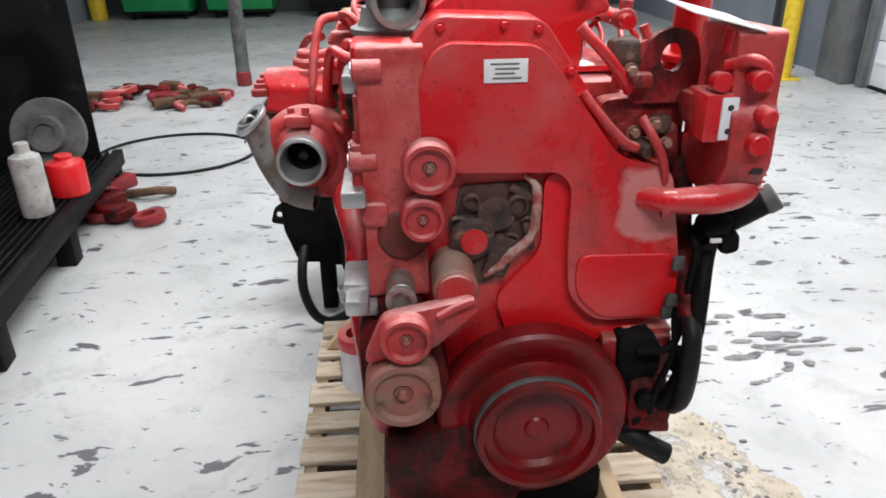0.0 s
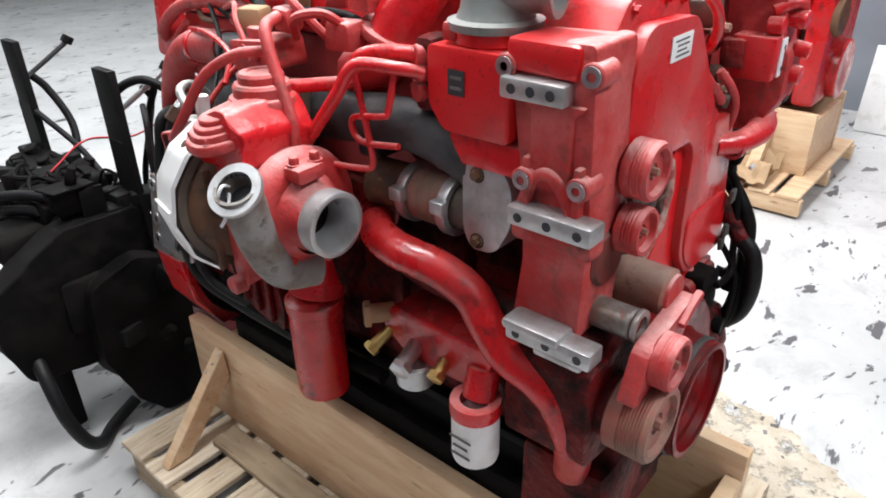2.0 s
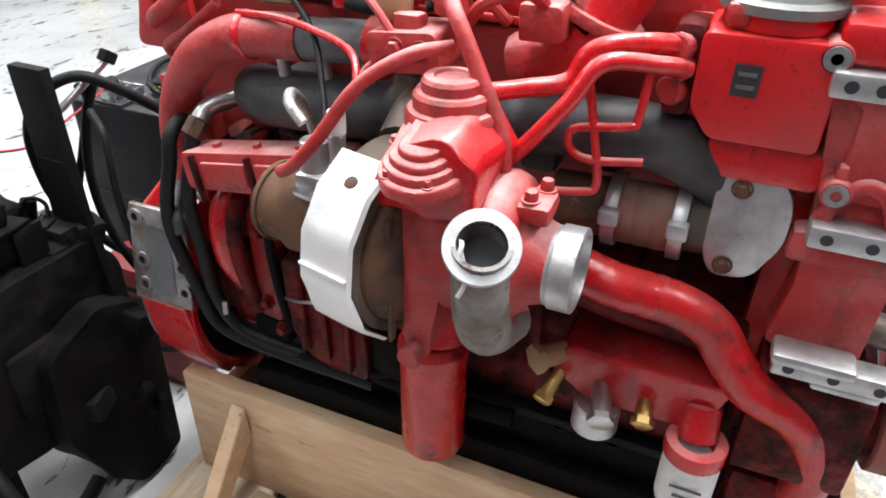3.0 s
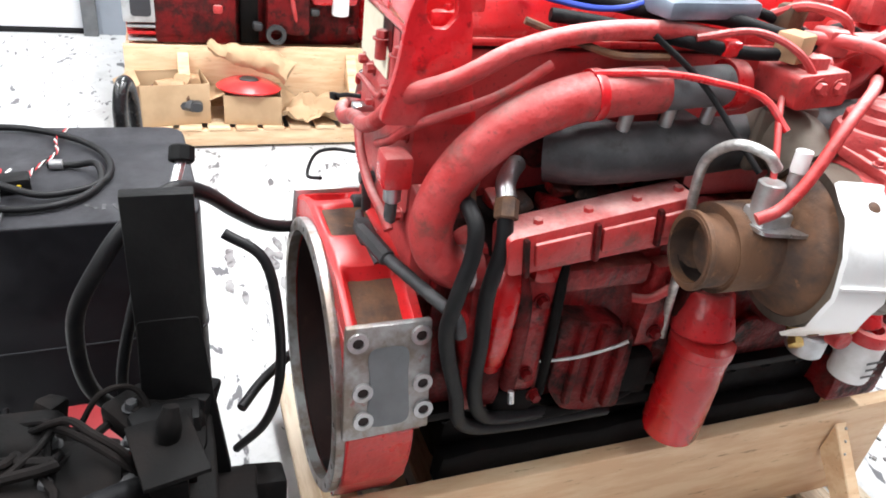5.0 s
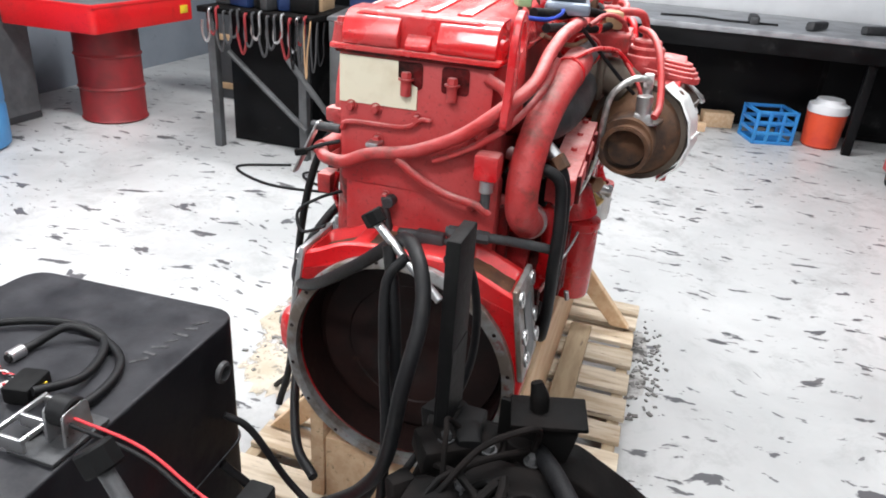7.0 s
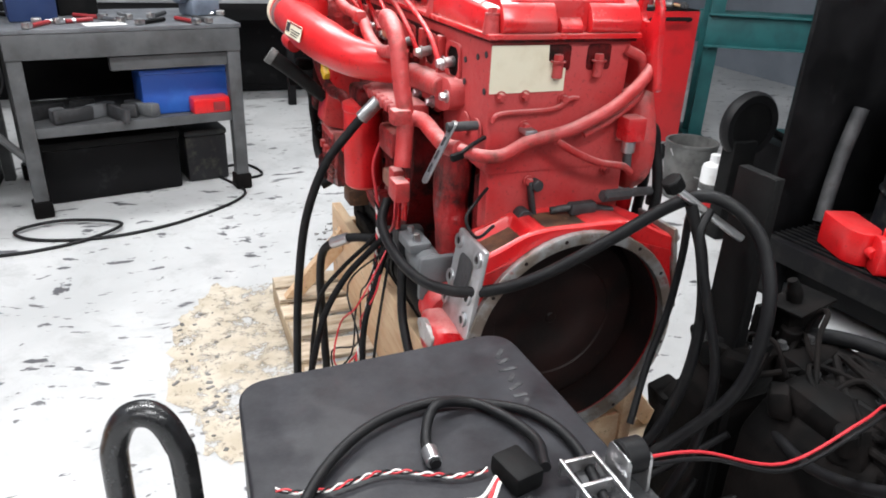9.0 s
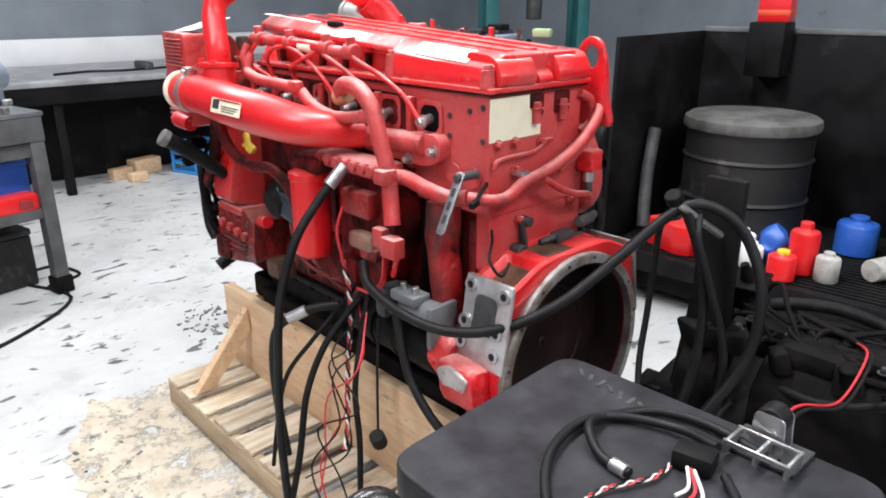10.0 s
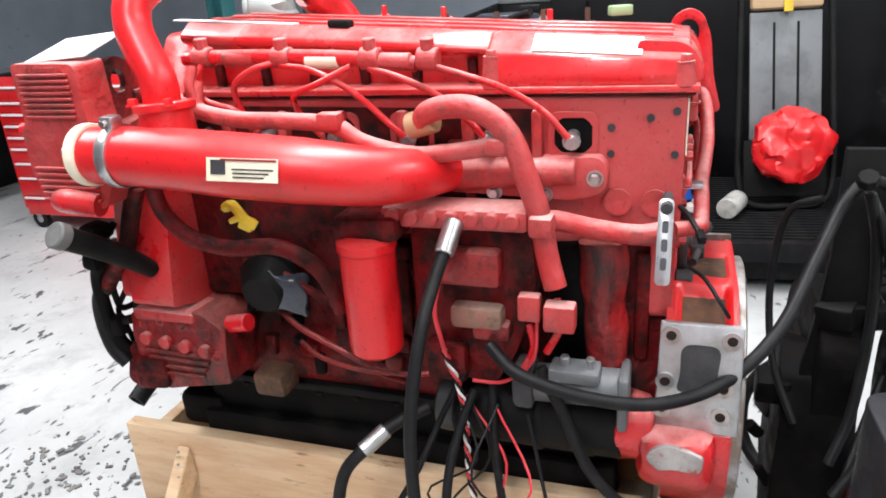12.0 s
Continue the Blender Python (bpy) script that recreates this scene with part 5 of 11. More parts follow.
# grey coolant rail above, with its red hose to the rear
bm = rod(nb(), (-0.255, 0.99, 1.325), (-0.26, 0.74, 1.345), 0.034, seg=24)
rail2 = ep("coolant_rail", bm, M_GREYMETAL, "dusty grey coolant rail")
for yy in (0.94, 0.86, 0.78):
    ep("rail_foot", rod(nb(), (-0.26, yy, 1.31), (-0.255, yy, 1.265), 0.011, seg=10), M_ALU, "", rail2)
ring(bm := nb(), (-0.256, 0.77, 1.342), (0, -1, 0), 0.042, 0.032, 0.03)
ep("rail_collar", bm, M_RED, "", rail2)
bm = tube(nb(), [(-0.258, 0.89, 1.334), (-0.255, 0.97, 1.328), (-0.25, 1.05, 1.312), (-0.235, 1.14, 1.262), (-0.222, 1.205, 1.185), (-0.218, 1.235, 1.105), (-0.222, 1.228, 1.045), (-0.23, 1.19, 1.008), (-0.232, 1.145, 1.005)], 0.0375, 22)
bigh = ep("coolant_hose", bm, M_DUST, "thick faded red coolant hose bending down")
ring(bm := nb(), (-0.232, 1.165, 1.005), (0, 1, 0), 0.042, 0.034, 0.016)
ep("hose_clamp", bm, M_STEEL, "", bigh)
ring(bm := nb(), (-0.252, 1.0, 1.324), (0, 1, -0.1), 0.041, 0.034, 0.016)
ep("hose_clamp", bm, M_RED, "", bigh)
ep("thermostat_stub", rod(nb(), (-0.14, 1.13, 1.0), (-0.235, 1.14, 1.005), 0.045, seg=20), M_RED)

# bracket with two bolts and the tan plug
bm = prism(nb(), rounded([(0.61, 1.345), (0.715, 1.335), (0.725, 1.39), (0.62, 1.40)], 0.012), "x", -0.362, -0.27, 0.006)
b2 = ep("hose_bracket", bm, M_DUST, "pinkish bracket with two bolts")
bolts([((-0.362, 0.679, 1.374), (-1, 0, 0)), ((-0.362, 0.64, 1.374), (-1, 0, 0))], b2, M_DUST, 0.010, 0.008)
bm = box(nb(), (-0.31, 0.704, 1.422), (0.045, 0.05, 0.045), 0.006, (0, 0, 20))
ep("electrical_plug", bm, M_TAN, "tan taped electrical plug")
for k, (pts, r) in enumerate((
    ([(-0.31, 0.71, 1.41), (-0.29, 0.78, 1.405), (-0.25, 0.90, 1.415), (-0.22, 1.0, 1.425), (-0.20, 1.08, 1.43)], 0.0105),
    ([(-0.29, 0.70, 1.43), (-0.24, 0.80, 1.445), (-0.21, 0.92, 1.445), (-0.16, 1.04, 1.455)], 0.012),
    ([(-0.25, 0.60, 1.42), (-0.22, 0.70, 1.45), (-0.18, 0.82, 1.47), (-0.13, 0.90, 1.49)], 0.009),
    ([(-0.30, 0.66, 1.415), (-0.26, 0.58, 1.44), (-0.24, 0.50, 1.43), (-0.26, 0.44, 1.40)], 0.008),
)):
    ep("loom", tube(nb(), pts, r, 10), M_LOOM, "black corrugated wiring loom")
for pts, r, m_ in (
    ([(-0.36, 0.66, 1.36), (-0.34, 0.72, 1.42), (-0.30, 0.78, 1.44), (-0.27, 0.86, 1.42)], 0.006, M_DUST),
    ([(-0.30, 0.60, 1.40), (-0.33, 0.56, 1.44), (-0.31, 0.51, 1.45), (-0.27, 0.49, 1.42)], 0.009, M_DUST),
    ([(-0.27, 0.55, 1.40), (-0.30, 0.60, 1.46), (-0.27, 0.66, 1.475), (-0.22, 0.68, 1.45)], 0.008, M_DUST),
    ([(-0.26, 1.02, 1.36), (-0.29, 0.92, 1.37), (-0.31, 0.84, 1.365), (-0.34, 0.76, 1.35), (-0.38, 0.73, 1.31)], 0.006, M_RED),
    ([(-0.15, 1.10, 1.45), (-0.19, 1.0, 1.44), (-0.21, 0.93, 1.455), (-0.17, 0.86, 1.48)], 0.005, M_WIRE_B),
    ([(-0.20, 1.12, 1.42), (-0.22, 1.05, 1.40), (-0.25, 0.98, 1.385), (-0.27, 0.90, 1.39)], 0.006, M_RUST),
):
    ep("wire", tube(nb(), pts, r, 8), m_)
for c_, s_, m_ in (((-0.30, 0.62, 1.43), (0.04, 0.05, 0.04), M_DUST), ((-0.27, 0.50, 1.41), (0.05, 0.06, 0.05), M_DUST), ((-0.24, 0.66, 1.45), (0.04, 0.04, 0.04), M_RUST), ((-0.33, 0.67, 1.40), (0.03, 0.04, 0.03), M_DUST), ((-0.20, 0.58, 1.46), (0.04, 0.06, 0.04), M_DUST), ((-0.28, 0.80, 1.41), (0.03, 0.03, 0.03), M_WETRED), ((-0.23, 0.48, 1.47), (0.05, 0.05, 0.05), M_DUST)):
    ep("connector", lumpy(box(nb(), c_, s_, 0.008), 0.006, 25, c_[1]), m_)
for yy in (0.70, 0.82, 0.93, 1.03):
    ep("stud", rod(nb(), (-0.125, yy, 1.43), (-0.128, yy, 1.495), 0.006, seg=8), M_RUST)
bm = box(nb(), (-0.205, 0.83, 1.458), (0.11, 0.20, 0.03), 0.010, (0, 0, 8))
ctl = ep("sensor_module", bm, M_BLUEGREY, "blue-grey plastic module beside the rocker cover")
ep("module_lid", box(nb(), (-0.205, 0.83, 1.478), (0.085, 0.15, 0.016), 0.006, (0, 0, 8)), M_GLASSY, "", ctl)
ep("module_plug", box(nb(), (-0.20, 0.885, 1.493), (0.05, 0.05, 0.02), 0.005, (0, 0, 8)), M_BLACK, "", ctl)
bm = box(nb(), (-0.145, 1.10, 1.485), (0.03, 0.05, 0.022), 0.004, (0, 0, 25))
ep("connector", bm, mat("pale_green_plastic", (0.30, 0.46, 0.24), rough=0.5, bump=0.03), "pale green connector")

# rear hose running from the exhaust side round the back of the head
bm = tube(nb(), [(-0.24, 0.78, 1.41), (-0.25, 0.90, 1.425), (-0.235, 1.02, 1.415), (-0.225, 1.13, 1.385), (-0.215, 1.22, 1.335), (-0.175, 1.285, 1.295), (-0.09, 1.30, 1.225), (0.0, 1.295, 1.178), (0.06, 1.29, 1.158), (0.13, 1.29, 1.145), (0.19, 1.29, 1.118), (0.24, 1.285, 1.118), (0.275, 1.24, 1.122)], 0.0150, 16)
rh = ep("harness_hose", bm, M_DUST, "dusty red conduit sweeping round the head")
bm = box(nb(), (0.124, 1.272, 1.165), (0.03, 0.04, 0.012), 0.003)
ep("conduit_clip", bm, M_STEEL, "", rh)
bm = tube(nb(), [(0.06, 1.295, 1.145), (0.01, 1.30, 1.115), (-0.06, 1.30, 1.085), (-0.13, 1.295, 1.07), (-0.16, 1.29, 1.05)], 0.009, 10)
ep("thin_conduit", bm, M_DUST)
bm = tube(nb(), [(-0.235, 1.08, 1.365), (-0.225, 1.16, 1.31), (-0.18, 1.265, 1.25), (-0.10, 1.282, 1.19), (-0.02, 1.28, 1.15)], 0.008, 10)
ep("thin_conduit", bm, M_DUST)
bm = box(nb(), (-0.147, 1.285, 1.16), (0.055, 0.05, 0.06), 0.008)
sq = ep("pressure_sensor", bm, M_RED, "square red pressure sensor")
bm = rod(nb(), (-0.147, 1.285, 1.13), (-0.147, 1.285, 1.10), 0.016, seg=12)
ep("sensor_nut", bm, M_STEEL, "", sq)
ep("sensor_tip", rod(nb(), (-0.147, 1.285, 1.10), (-0.148, 1.287, 1.06), 0.011, seg=10), M_IRON, "", sq)
bm = tube(nb(), [(-0.12, 1.256, 1.34), (-0.165, 1.262, 1.315), (-0.17, 1.262, 1.26), (-0.13, 1.258, 1.235)], 0.012, 10)
ep("cast_loop", bm, M_DUST)

for pts, r, m_ in (
    ([(0.21, 1.26, 1.03), (0.25, 1.30, 1.02), (0.29, 1.33, 0.99), (0.27, 1.35, 0.95), (0.22, 1.33, 0.965)], 0.004, M_RUBBER),
    ([(0.22, 1.25, 1.15), (0.26, 1.27, 1.14), (0.295, 1.285, 1.125)], 0.005, M_RUBBER),
):
    ep("wire", tube(nb(), pts, r, 8), m_)
ep("wire_plug", box(nb(), (0.302, 1.288, 1.122), (0.03, 0.014, 0.016), 0.003, (0, 12, 10)), M_BLACK)
# oil cooler
bm = prism(nb(), rounded([(0.78, 1.085), (0.80, 1.172), (1.145, 1.112), (1.135, 1.042)], 0.012), "x", -0.322, -0.255, 0.010)
oc = ep("oil_cooler", bm, M_DUST, "faded red oil cooler housing")
for yy, w in ((0.835, 0.05), (0.925, 0.10), (1.045, 0.10)):
    ep("cooler_panel", box(nb(), (-0.324, yy, 1.112 - (yy - 0.9) * 0.16), (0.010, w, 0.045), 0.004, (-9, 0, 0)), M_DUST, "", oc)
for yy in (0.868, 0.985, 1.11):
    ep("cooler_joint", box(nb(), (-0.325, yy, 1.112 - (yy - 0.9) * 0.16), (0.014, 0.010, 0.072), 0.003, (-9, 0, 0)), M_GREASE_SHADE, "", oc)
# dark filler: the dirty gap's shade put into the colour
ep("cooler_back", lumpy(prism(nb(), [(0.74, 1.05), (0.76, 1.15), (1.14, 1.10), (1.13, 1.03)], "x", -0.262, -0.15, 0.006), 0.006, 14, 3), M_OIL_SHADE, "", oc)
for k in range(9):
    ep("cooler_dirt", lumpy(box(nb(), (-0.225 + 0.02 * (k % 3), 0.79 + 0.04 * k, 1.155 - 0.006 * k), (0.05, 0.035, 0.03), 0.010), 0.012, 28, k), (M_GREASE_SHADE, M_BAY, M_MIDRED)[k % 3], "", oc)
for yy in (0.82, 0.90, 0.99, 1.08):
    ep("cooler_bolt", bolt(nb(), (-0.29, yy, 1.165 - (yy - 0.8) * 0.172), (-0.1, 0.15, 1), 0.009, 0.012), M_DUST, "", oc)
bm = prism(nb(), [(0.70, 0.66), (1.14, 0.66), (1.15, 1.04), (0.70, 1.06)], "x", -0.235, -0.15, 0.010)
flank_cover = ep("side_cover", bm, M_MIDRED, "oily deep red block side cover")
bm = prism(nb(), rounded([(0.80, 0.65), (0.93, 0.67), (0.975, 0.74), (0.985, 0.91), (0.86, 0.885), (0.80, 0.84)], 0.02), "x", -0.285, -0.225, 0.012, 3)
bmesh.ops.subdivide_edges(bm, edges=[e for e in bm.edges if e.calc_length() > 0.05], cuts=2, use_grid_fill=True)
tappet = ep("tappet_cover", lumpy(bm, 0.007, 15, 4), M_GREASE_SHADE, "dark red cast cover low on the block")
for k in range(3):
    ep("tappet_rib", lumpy(box(nb(), (-0.29, 0.835 + 0.05 * k, 0.775 + 0.012 * k), (0.02, 0.018, 0.20), 0.007), 0.005, 20, k), M_GREASE_SHADE, "", tappet)
for yy, zz, sy_, sz_, m_ in ((1.03, 0.86, 0.07, 0.26, M_MIDRED), (1.10, 0.80, 0.06, 0.20, M_GREASE_SHADE), (0.755, 0.90, 0.07, 0.20, M_MIDRED), (1.04, 0.70, 0.09, 0.07, M_OIL_SHADE), (0.90, 0.985, 0.20, 0.05, M_MIDRED), (1.02, 1.0, 0.06, 0.06, M_WETRED), (0.76, 0.72, 0.08, 0.10, M_OIL_SHADE)):
    ep("flank_casting", lumpy(box(nb(), (-0.248, yy, zz), (0.05, sy_, sz_), 0.014), 0.008, 17, yy + zz), m_, "", flank_cover)
bolts([((-0.274, yy, zz), (-1, 0, 0)) for yy, zz in ((1.03, 0.95), (1.03, 0.78), (1.10, 0.88), (0.755, 0.97), (0.755, 0.84), (1.0, 0.72))], flank_cover, M_GREASE_SHADE, 0.011, 0.014)
for pts, r, m_ in (
    ([(-0.25, 0.70, 0.70), (-0.265, 0.80, 0.665), (-0.268, 0.95, 0.655), (-0.265, 1.08, 0.66), (-0.27, 1.16, 0.69)], 0.013, M_OIL_SHADE),
    ([(-0.26, 0.99, 1.03), (-0.283, 1.0, 0.95), (-0.282, 0.995, 0.84), (-0.27, 0.985, 0.72)], 0.010, M_OIL_SHADE),
    ([(-0.25, 1.08, 1.02), (-0.29, 1.075, 0.96), (-0.29, 1.07, 0.86), (-0.27, 1.06, 0.75)], 0.016, M_GREASE_SHADE),
    ([(-0.26, 0.72, 1.03), (-0.285, 0.745, 0.97), (-0.28, 0.79, 0.93), (-0.26, 0.82, 0.92)], 0.009, M_DUST),
):
    ep("block_line", tube(nb(), pts, r, 10), m_)
bm = tube(nb(), [(-0.22, 1.09, 1.02), (-0.275, 1.105, 0.98), (-0.28, 1.11, 0.88), (-0.25, 1.10, 0.80)], 0.027, 16)
ep("drain_pipe", bm, M_WETRED, "red oil pipe")

# spin-on filter
bm = lathe(nb(), (-0.30, 0.645, 0.565), (0, 0, 1), [(0, 0), (0.045, 0.0), (0.058, 0.008), (0.062, 0.022), (0.062, 0.235), (0.066, 0.24), (0.066, 0.262), (0.05, 0.27), (0, 0.27)], 36)
ep("oil_filter", bm, M_WETRED, "tall bright red spin-on oil filter")
ep("filter_head", rod(nb(), (-0.29, 0.645, 0.835), (-0.27, 0.645, 0.93), 0.064, 0.05, seg=28), M_RED)
ep("filter_bracket", box(nb(), (-0.23, 0.645, 0.90), (0.10, 0.12, 0.10), 0.02), M_GREASE_SHADE)

# turbocharger
TX, TZ = -0.430, 1.128
TURBO_AT, TURBO_TURN = (TX, 0.645, 0), -13
bm = lathe(nb(), (TX, 0.545, TZ), (0, 1, 0), [(0.05, 0.035), (0.095, 0.04), (0.118, 0.055), (0.127, 0.08), (0.126, 0.128), (0.112, 0.152), (0.094, 0.162), (0.084, 0.172), (0.07, 0.185)], 40)
turb = ep("turbine_housing", turned_about(bm, TURBO_AT, TURBO_TURN), M_RUST, "rusty brown turbine housing")
bm = nb()
arc = [(math.cos(radians(a)), math.sin(radians(a))) for a in (68, 46, 22, -4, -32, -58)]
skin = []
for rr, yy in ((0.147, 0.602), (0.153, 0.606), (0.153, 0.688), (0.147, 0.692)):
    skin.append([bm.verts.new((TX - rr * c_, yy, TZ + rr * s_)) for c_, s_ in arc])
for j in range(4):
    for k in range(len(arc) - 1):
        bm.faces.new((skin[j][k], skin[j][k + 1], skin[(j + 1) % 4][k + 1], skin[(j + 1) % 4][k]))
for k in (0, -1):
    bm.faces.new([skin[j][k] for j in range(4)])
bmesh.ops.recalc_face_normals(bm, faces=bm.faces)
bmesh.ops.subdivide_edges(bm, edges=[e for e in bm.edges if e.calc_length() > 0.03], cuts=3, use_grid_fill=True)
ep("heat_shield", turned_about(lumpy(bm, 0.003, 16, 3), TURBO_AT, TURBO_TURN), M_FOIL, "bright folded metal heat shield", turb)
ep("shield_fold", turned_about(box(nb(), (TX - 0.152, 0.646, TZ + 0.012), (0.006, 0.082, 0.006), 0.002, (0, -4, 0)), TURBO_AT, TURBO_TURN), M_FOIL, "", turb)
ring(bm := nb(), (TX, 0.608, TZ), (0, 1, 0), 0.139, 0.122, 0.074, 44)
ep("sooty_band", turned_about(bm, TURBO_AT, TURBO_TURN), M_SOOT, "sooty grey band round the turbine", turb)
for q in (52, -52):
    ax = Vector((-math.cos(radians(q)), 0, math.sin(radians(q))))
    ep("shield_rivet", turned_about(lathe(nb(), Vector((TX, 0.642, TZ)) + ax * 0.147, ax, [(0.010, 0), (0.010, 0.004), (0.006, 0.006), (0, 0.006)], 12), TURBO_AT, TURBO_TURN), M_RUST, "", turb)
MOUTH = [(-0.408, 0.690, 1.122), (-0.406, 0.730, 1.121), (-0.408, 0.780, 1.120), (-0.410, 0.825, 1.120), (-0.404, 0.868, 1.120)]
bm = tube(nb(), MOUTH, 0.060, 34, 5, radii=[0.082, 0.066, 0.060, 0.060, 0.061], hollow=0.007)
ep("exhaust_outlet", bm, M_RUST, "open rusty exhaust outlet pipe", turb)
for p, q, r in (((-0.409, 0.812, 1.12), (-0.408, 0.820, 1.12), 0.064), ((-0.405, 0.857, 1.12), (-0.403, 0.869, 1.12), 0.0655)):
    ring(bm := nb(), p, Vector(q) - Vector(p), r, 0.054, 0.009, 34)
    ep("outlet_bead", bm, M_RUST, "", turb)
ep("outlet_bore", lathe(nb(), (-0.4075, 0.80, 1.12), (0.06, 1, 0), [(0.0525, 0.05), (0.052, -0.05), (0, -0.05)], 28), M_SHADE_RUST, "sooty bore", turb)
bm = lathe(nb(), (TX, 0.50, TZ), (0, 1, 0), [(0.0, 0), (0.075, 0), (0.085, 0.02), (0.085, 0.09), (0.0, 0.09)], 28)
ep("bearing_housing", bm, M_DUST, "", turb)
# sooty neck from the manifold up into the turbine
bm = tube(nb(), [(-0.25, 0.655, 1.235), (-0.285, 0.65, 1.262), (-0.33, 0.645, 1.262), (-0.375, 0.645, 1.235)], 0.05, 18, radii=[0.05, 0.052, 0.054, 0.055])
neck_ = ep("turbine_neck", bm, M_SOOT, "sooty pipe neck into the turbine")
ep("neck_flange", box(nb(), (-0.30, 0.65, 1.262), (0.022, 0.125, 0.115), 0.012), M_SOOT, "", neck_)
# compressor volute
bm = nb()
pts, radii = [], []
for k in range(15):
    a = radians(-60 + 22 * k)
    rr = 0.085
    pts.append((TX + rr * math.cos(a) * -1, 0.475 + 0.002 * k, TZ + rr * math.sin(a)))
    radii.append(0.026 + 0.0017 * k)
tube(bm, pts, 0.04, 14, 3, radii=radii)
lathe(bm, (TX, 0.43, TZ), (0, 1, 0), [(0.058, 0.0), (0.07, 0.02), (0.105, 0.04), (0.105, 0.075), (0.0, 0.08)], 36)
comp = ep("compressor_housing", bm, M_DUST, "dusty red turbo compressor volute")
bm = lathe(nb(), (TX - 0.004, 0.375, TZ + 0.012), (0, 1, 0), [(0.054, 0.040), (0.055, 0.034), (0.058, 0.032), (0.058, 0.002), (0.055, 0), (0.049, 0), (0.047, 0.004), (0.042, 0.05), (0.038, 0.075), (0.0, 0.078)], 40)
lathe(nk := nb(), (TX - 0.004, 0.410, TZ + 0.012), (0, 1, 0), [(0.053, 0), (0.056, 0.01), (0.063, 0.03), (0.08, 0.05)], 36)
ep("inlet_neck", nk, M_DUST, "", comp)
ep("inlet_ring", bm, M_ALU, "bright open aluminium inlet", comp)
bm = lathe(nb(), (TX - 0.004, 0.43, TZ + 0.012), (0, 1, 0), [(0, 0), (0.010, 0.004), (0.014, 0.016), (0, 0.018)], 16)
ep("impeller", bm, M_IRON, "dark compressor wheel", comp)
# near-black disc and blades: the inlet's shade put into the colour
ep("inlet_bore", lathe(nb(), (TX - 0.004, 0.4385, TZ + 0.012), (0, 1, 0), [(0.0405, 0), (0.0395, 0.006), (0, 0.008)], 32), M_OIL_SHADE, "", comp)
for k in range(10):
    a = 2 * math.pi * k / 10
    ep("blade", box(nb(), (TX - 0.004 + 0.022 * math.cos(a), 0.445, TZ + 0.012 + 0.022 * math.sin(a)), (0.026, 0.014, 0.002), 0, (0, -math.degrees(a), 25)), M_OIL_SHADE, "", comp)
bm = tube(nb(), [(-0.415, 0.475, 1.02), (-0.475, 0.487, 1.04), (-0.515, 0.484, 1.11), (-0.538, 0.478, 1.185), (-0.555, 0.471, 1.225)], 0.036, 18, radii=[0.038, 0.040, 0.038, 0.0368, 0.0368], hollow=0.006)
ep("outlet_neck", bm, M_NECK, "stained grey cast compressor outlet", comp)
bm = ring(nb(), (-0.551, 0.473, 1.216), (-0.62, -0.25, 0.74), 0.047, 0.031, 0.011, 32)
ep("outlet_flange", bm, M_ALU, "bright outlet flange", comp)
bm = lathe(nb(), (-0.5525, 0.4725, 1.219), (-0.62, -0.25, 0.74), [(0.0305, 0.006), (0.0295, -0.03), (0, -0.03)], 24)
ep("outlet_bore", bm, M_INK_HOLE, "", comp)
bm = lumpy(box(nb(), (-0.44, 0.44, 1.225), (0.06, 0.045, 0.03), 0.010), 0.005, 25, 1)
bolt(bm, (-0.455, 0.445, 1.238), (0, 0, 1), 0.009, 0.012)
bolt(bm, (-0.42, 0.435, 1.238), (0, 0, 1), 0.009, 0.014)
ep("oil_fitting", bm, M_DUST, "", comp)
# actuator on top
bm = prism(nb(), rounded([(0.50, 1.225), (0.625, 1.215), (0.642, 1.25), (0.605, 1.292), (0.57, 1.328), (0.525, 1.332), (0.495, 1.28)], 0.014), "x", -0.515, -0.37, 0.024, 4)
bmesh.ops.subdivide_edges(bm, edges=[e for e in bm.edges if e.calc_length() > 0.03], cuts=2, use_grid_fill=True)
lumpy(bm, 0.010, 24, 5)
act = ep("actuator_body", bm, M_RED, "red turbo actuator body under a stepped lid")
# stepped lid: rounded plates, one on another, running outwards from the round cap
for r_, z0_, z1_ in ((0.068, 1.278, 1.296), (0.059, 1.292, 1.308), (0.049, 1.304, 1.318), (0.036, 1.316, 1.327)):
    ring_ = [(-0.415 + r_ * math.cos(radians(a)), 0.572 + r_ * math.sin(radians(a))) for a in range(-90, 91, 15)]
    ring_ += [(-0.508 + 0.82 * r_ * math.cos(radians(a)), 0.568 + 0.82 * r_ * math.sin(radians(a))) for a in range(90, 271, 15)]
    bm = prism(nb(), ring_, "z", z0_, z1_, 0.004, 2)
    for v in bm.verts:
        v.co.z += 0.14 * (v.co.x + 0.42)
    ep("actuator_step", lumpy(bm, 0.002, 30, r_), M_DUST, "", act)
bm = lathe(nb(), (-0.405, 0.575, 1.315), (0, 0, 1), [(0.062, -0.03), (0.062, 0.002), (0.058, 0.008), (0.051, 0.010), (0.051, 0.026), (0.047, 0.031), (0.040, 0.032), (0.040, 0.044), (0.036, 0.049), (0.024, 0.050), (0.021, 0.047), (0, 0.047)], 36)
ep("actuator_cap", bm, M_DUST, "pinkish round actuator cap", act)
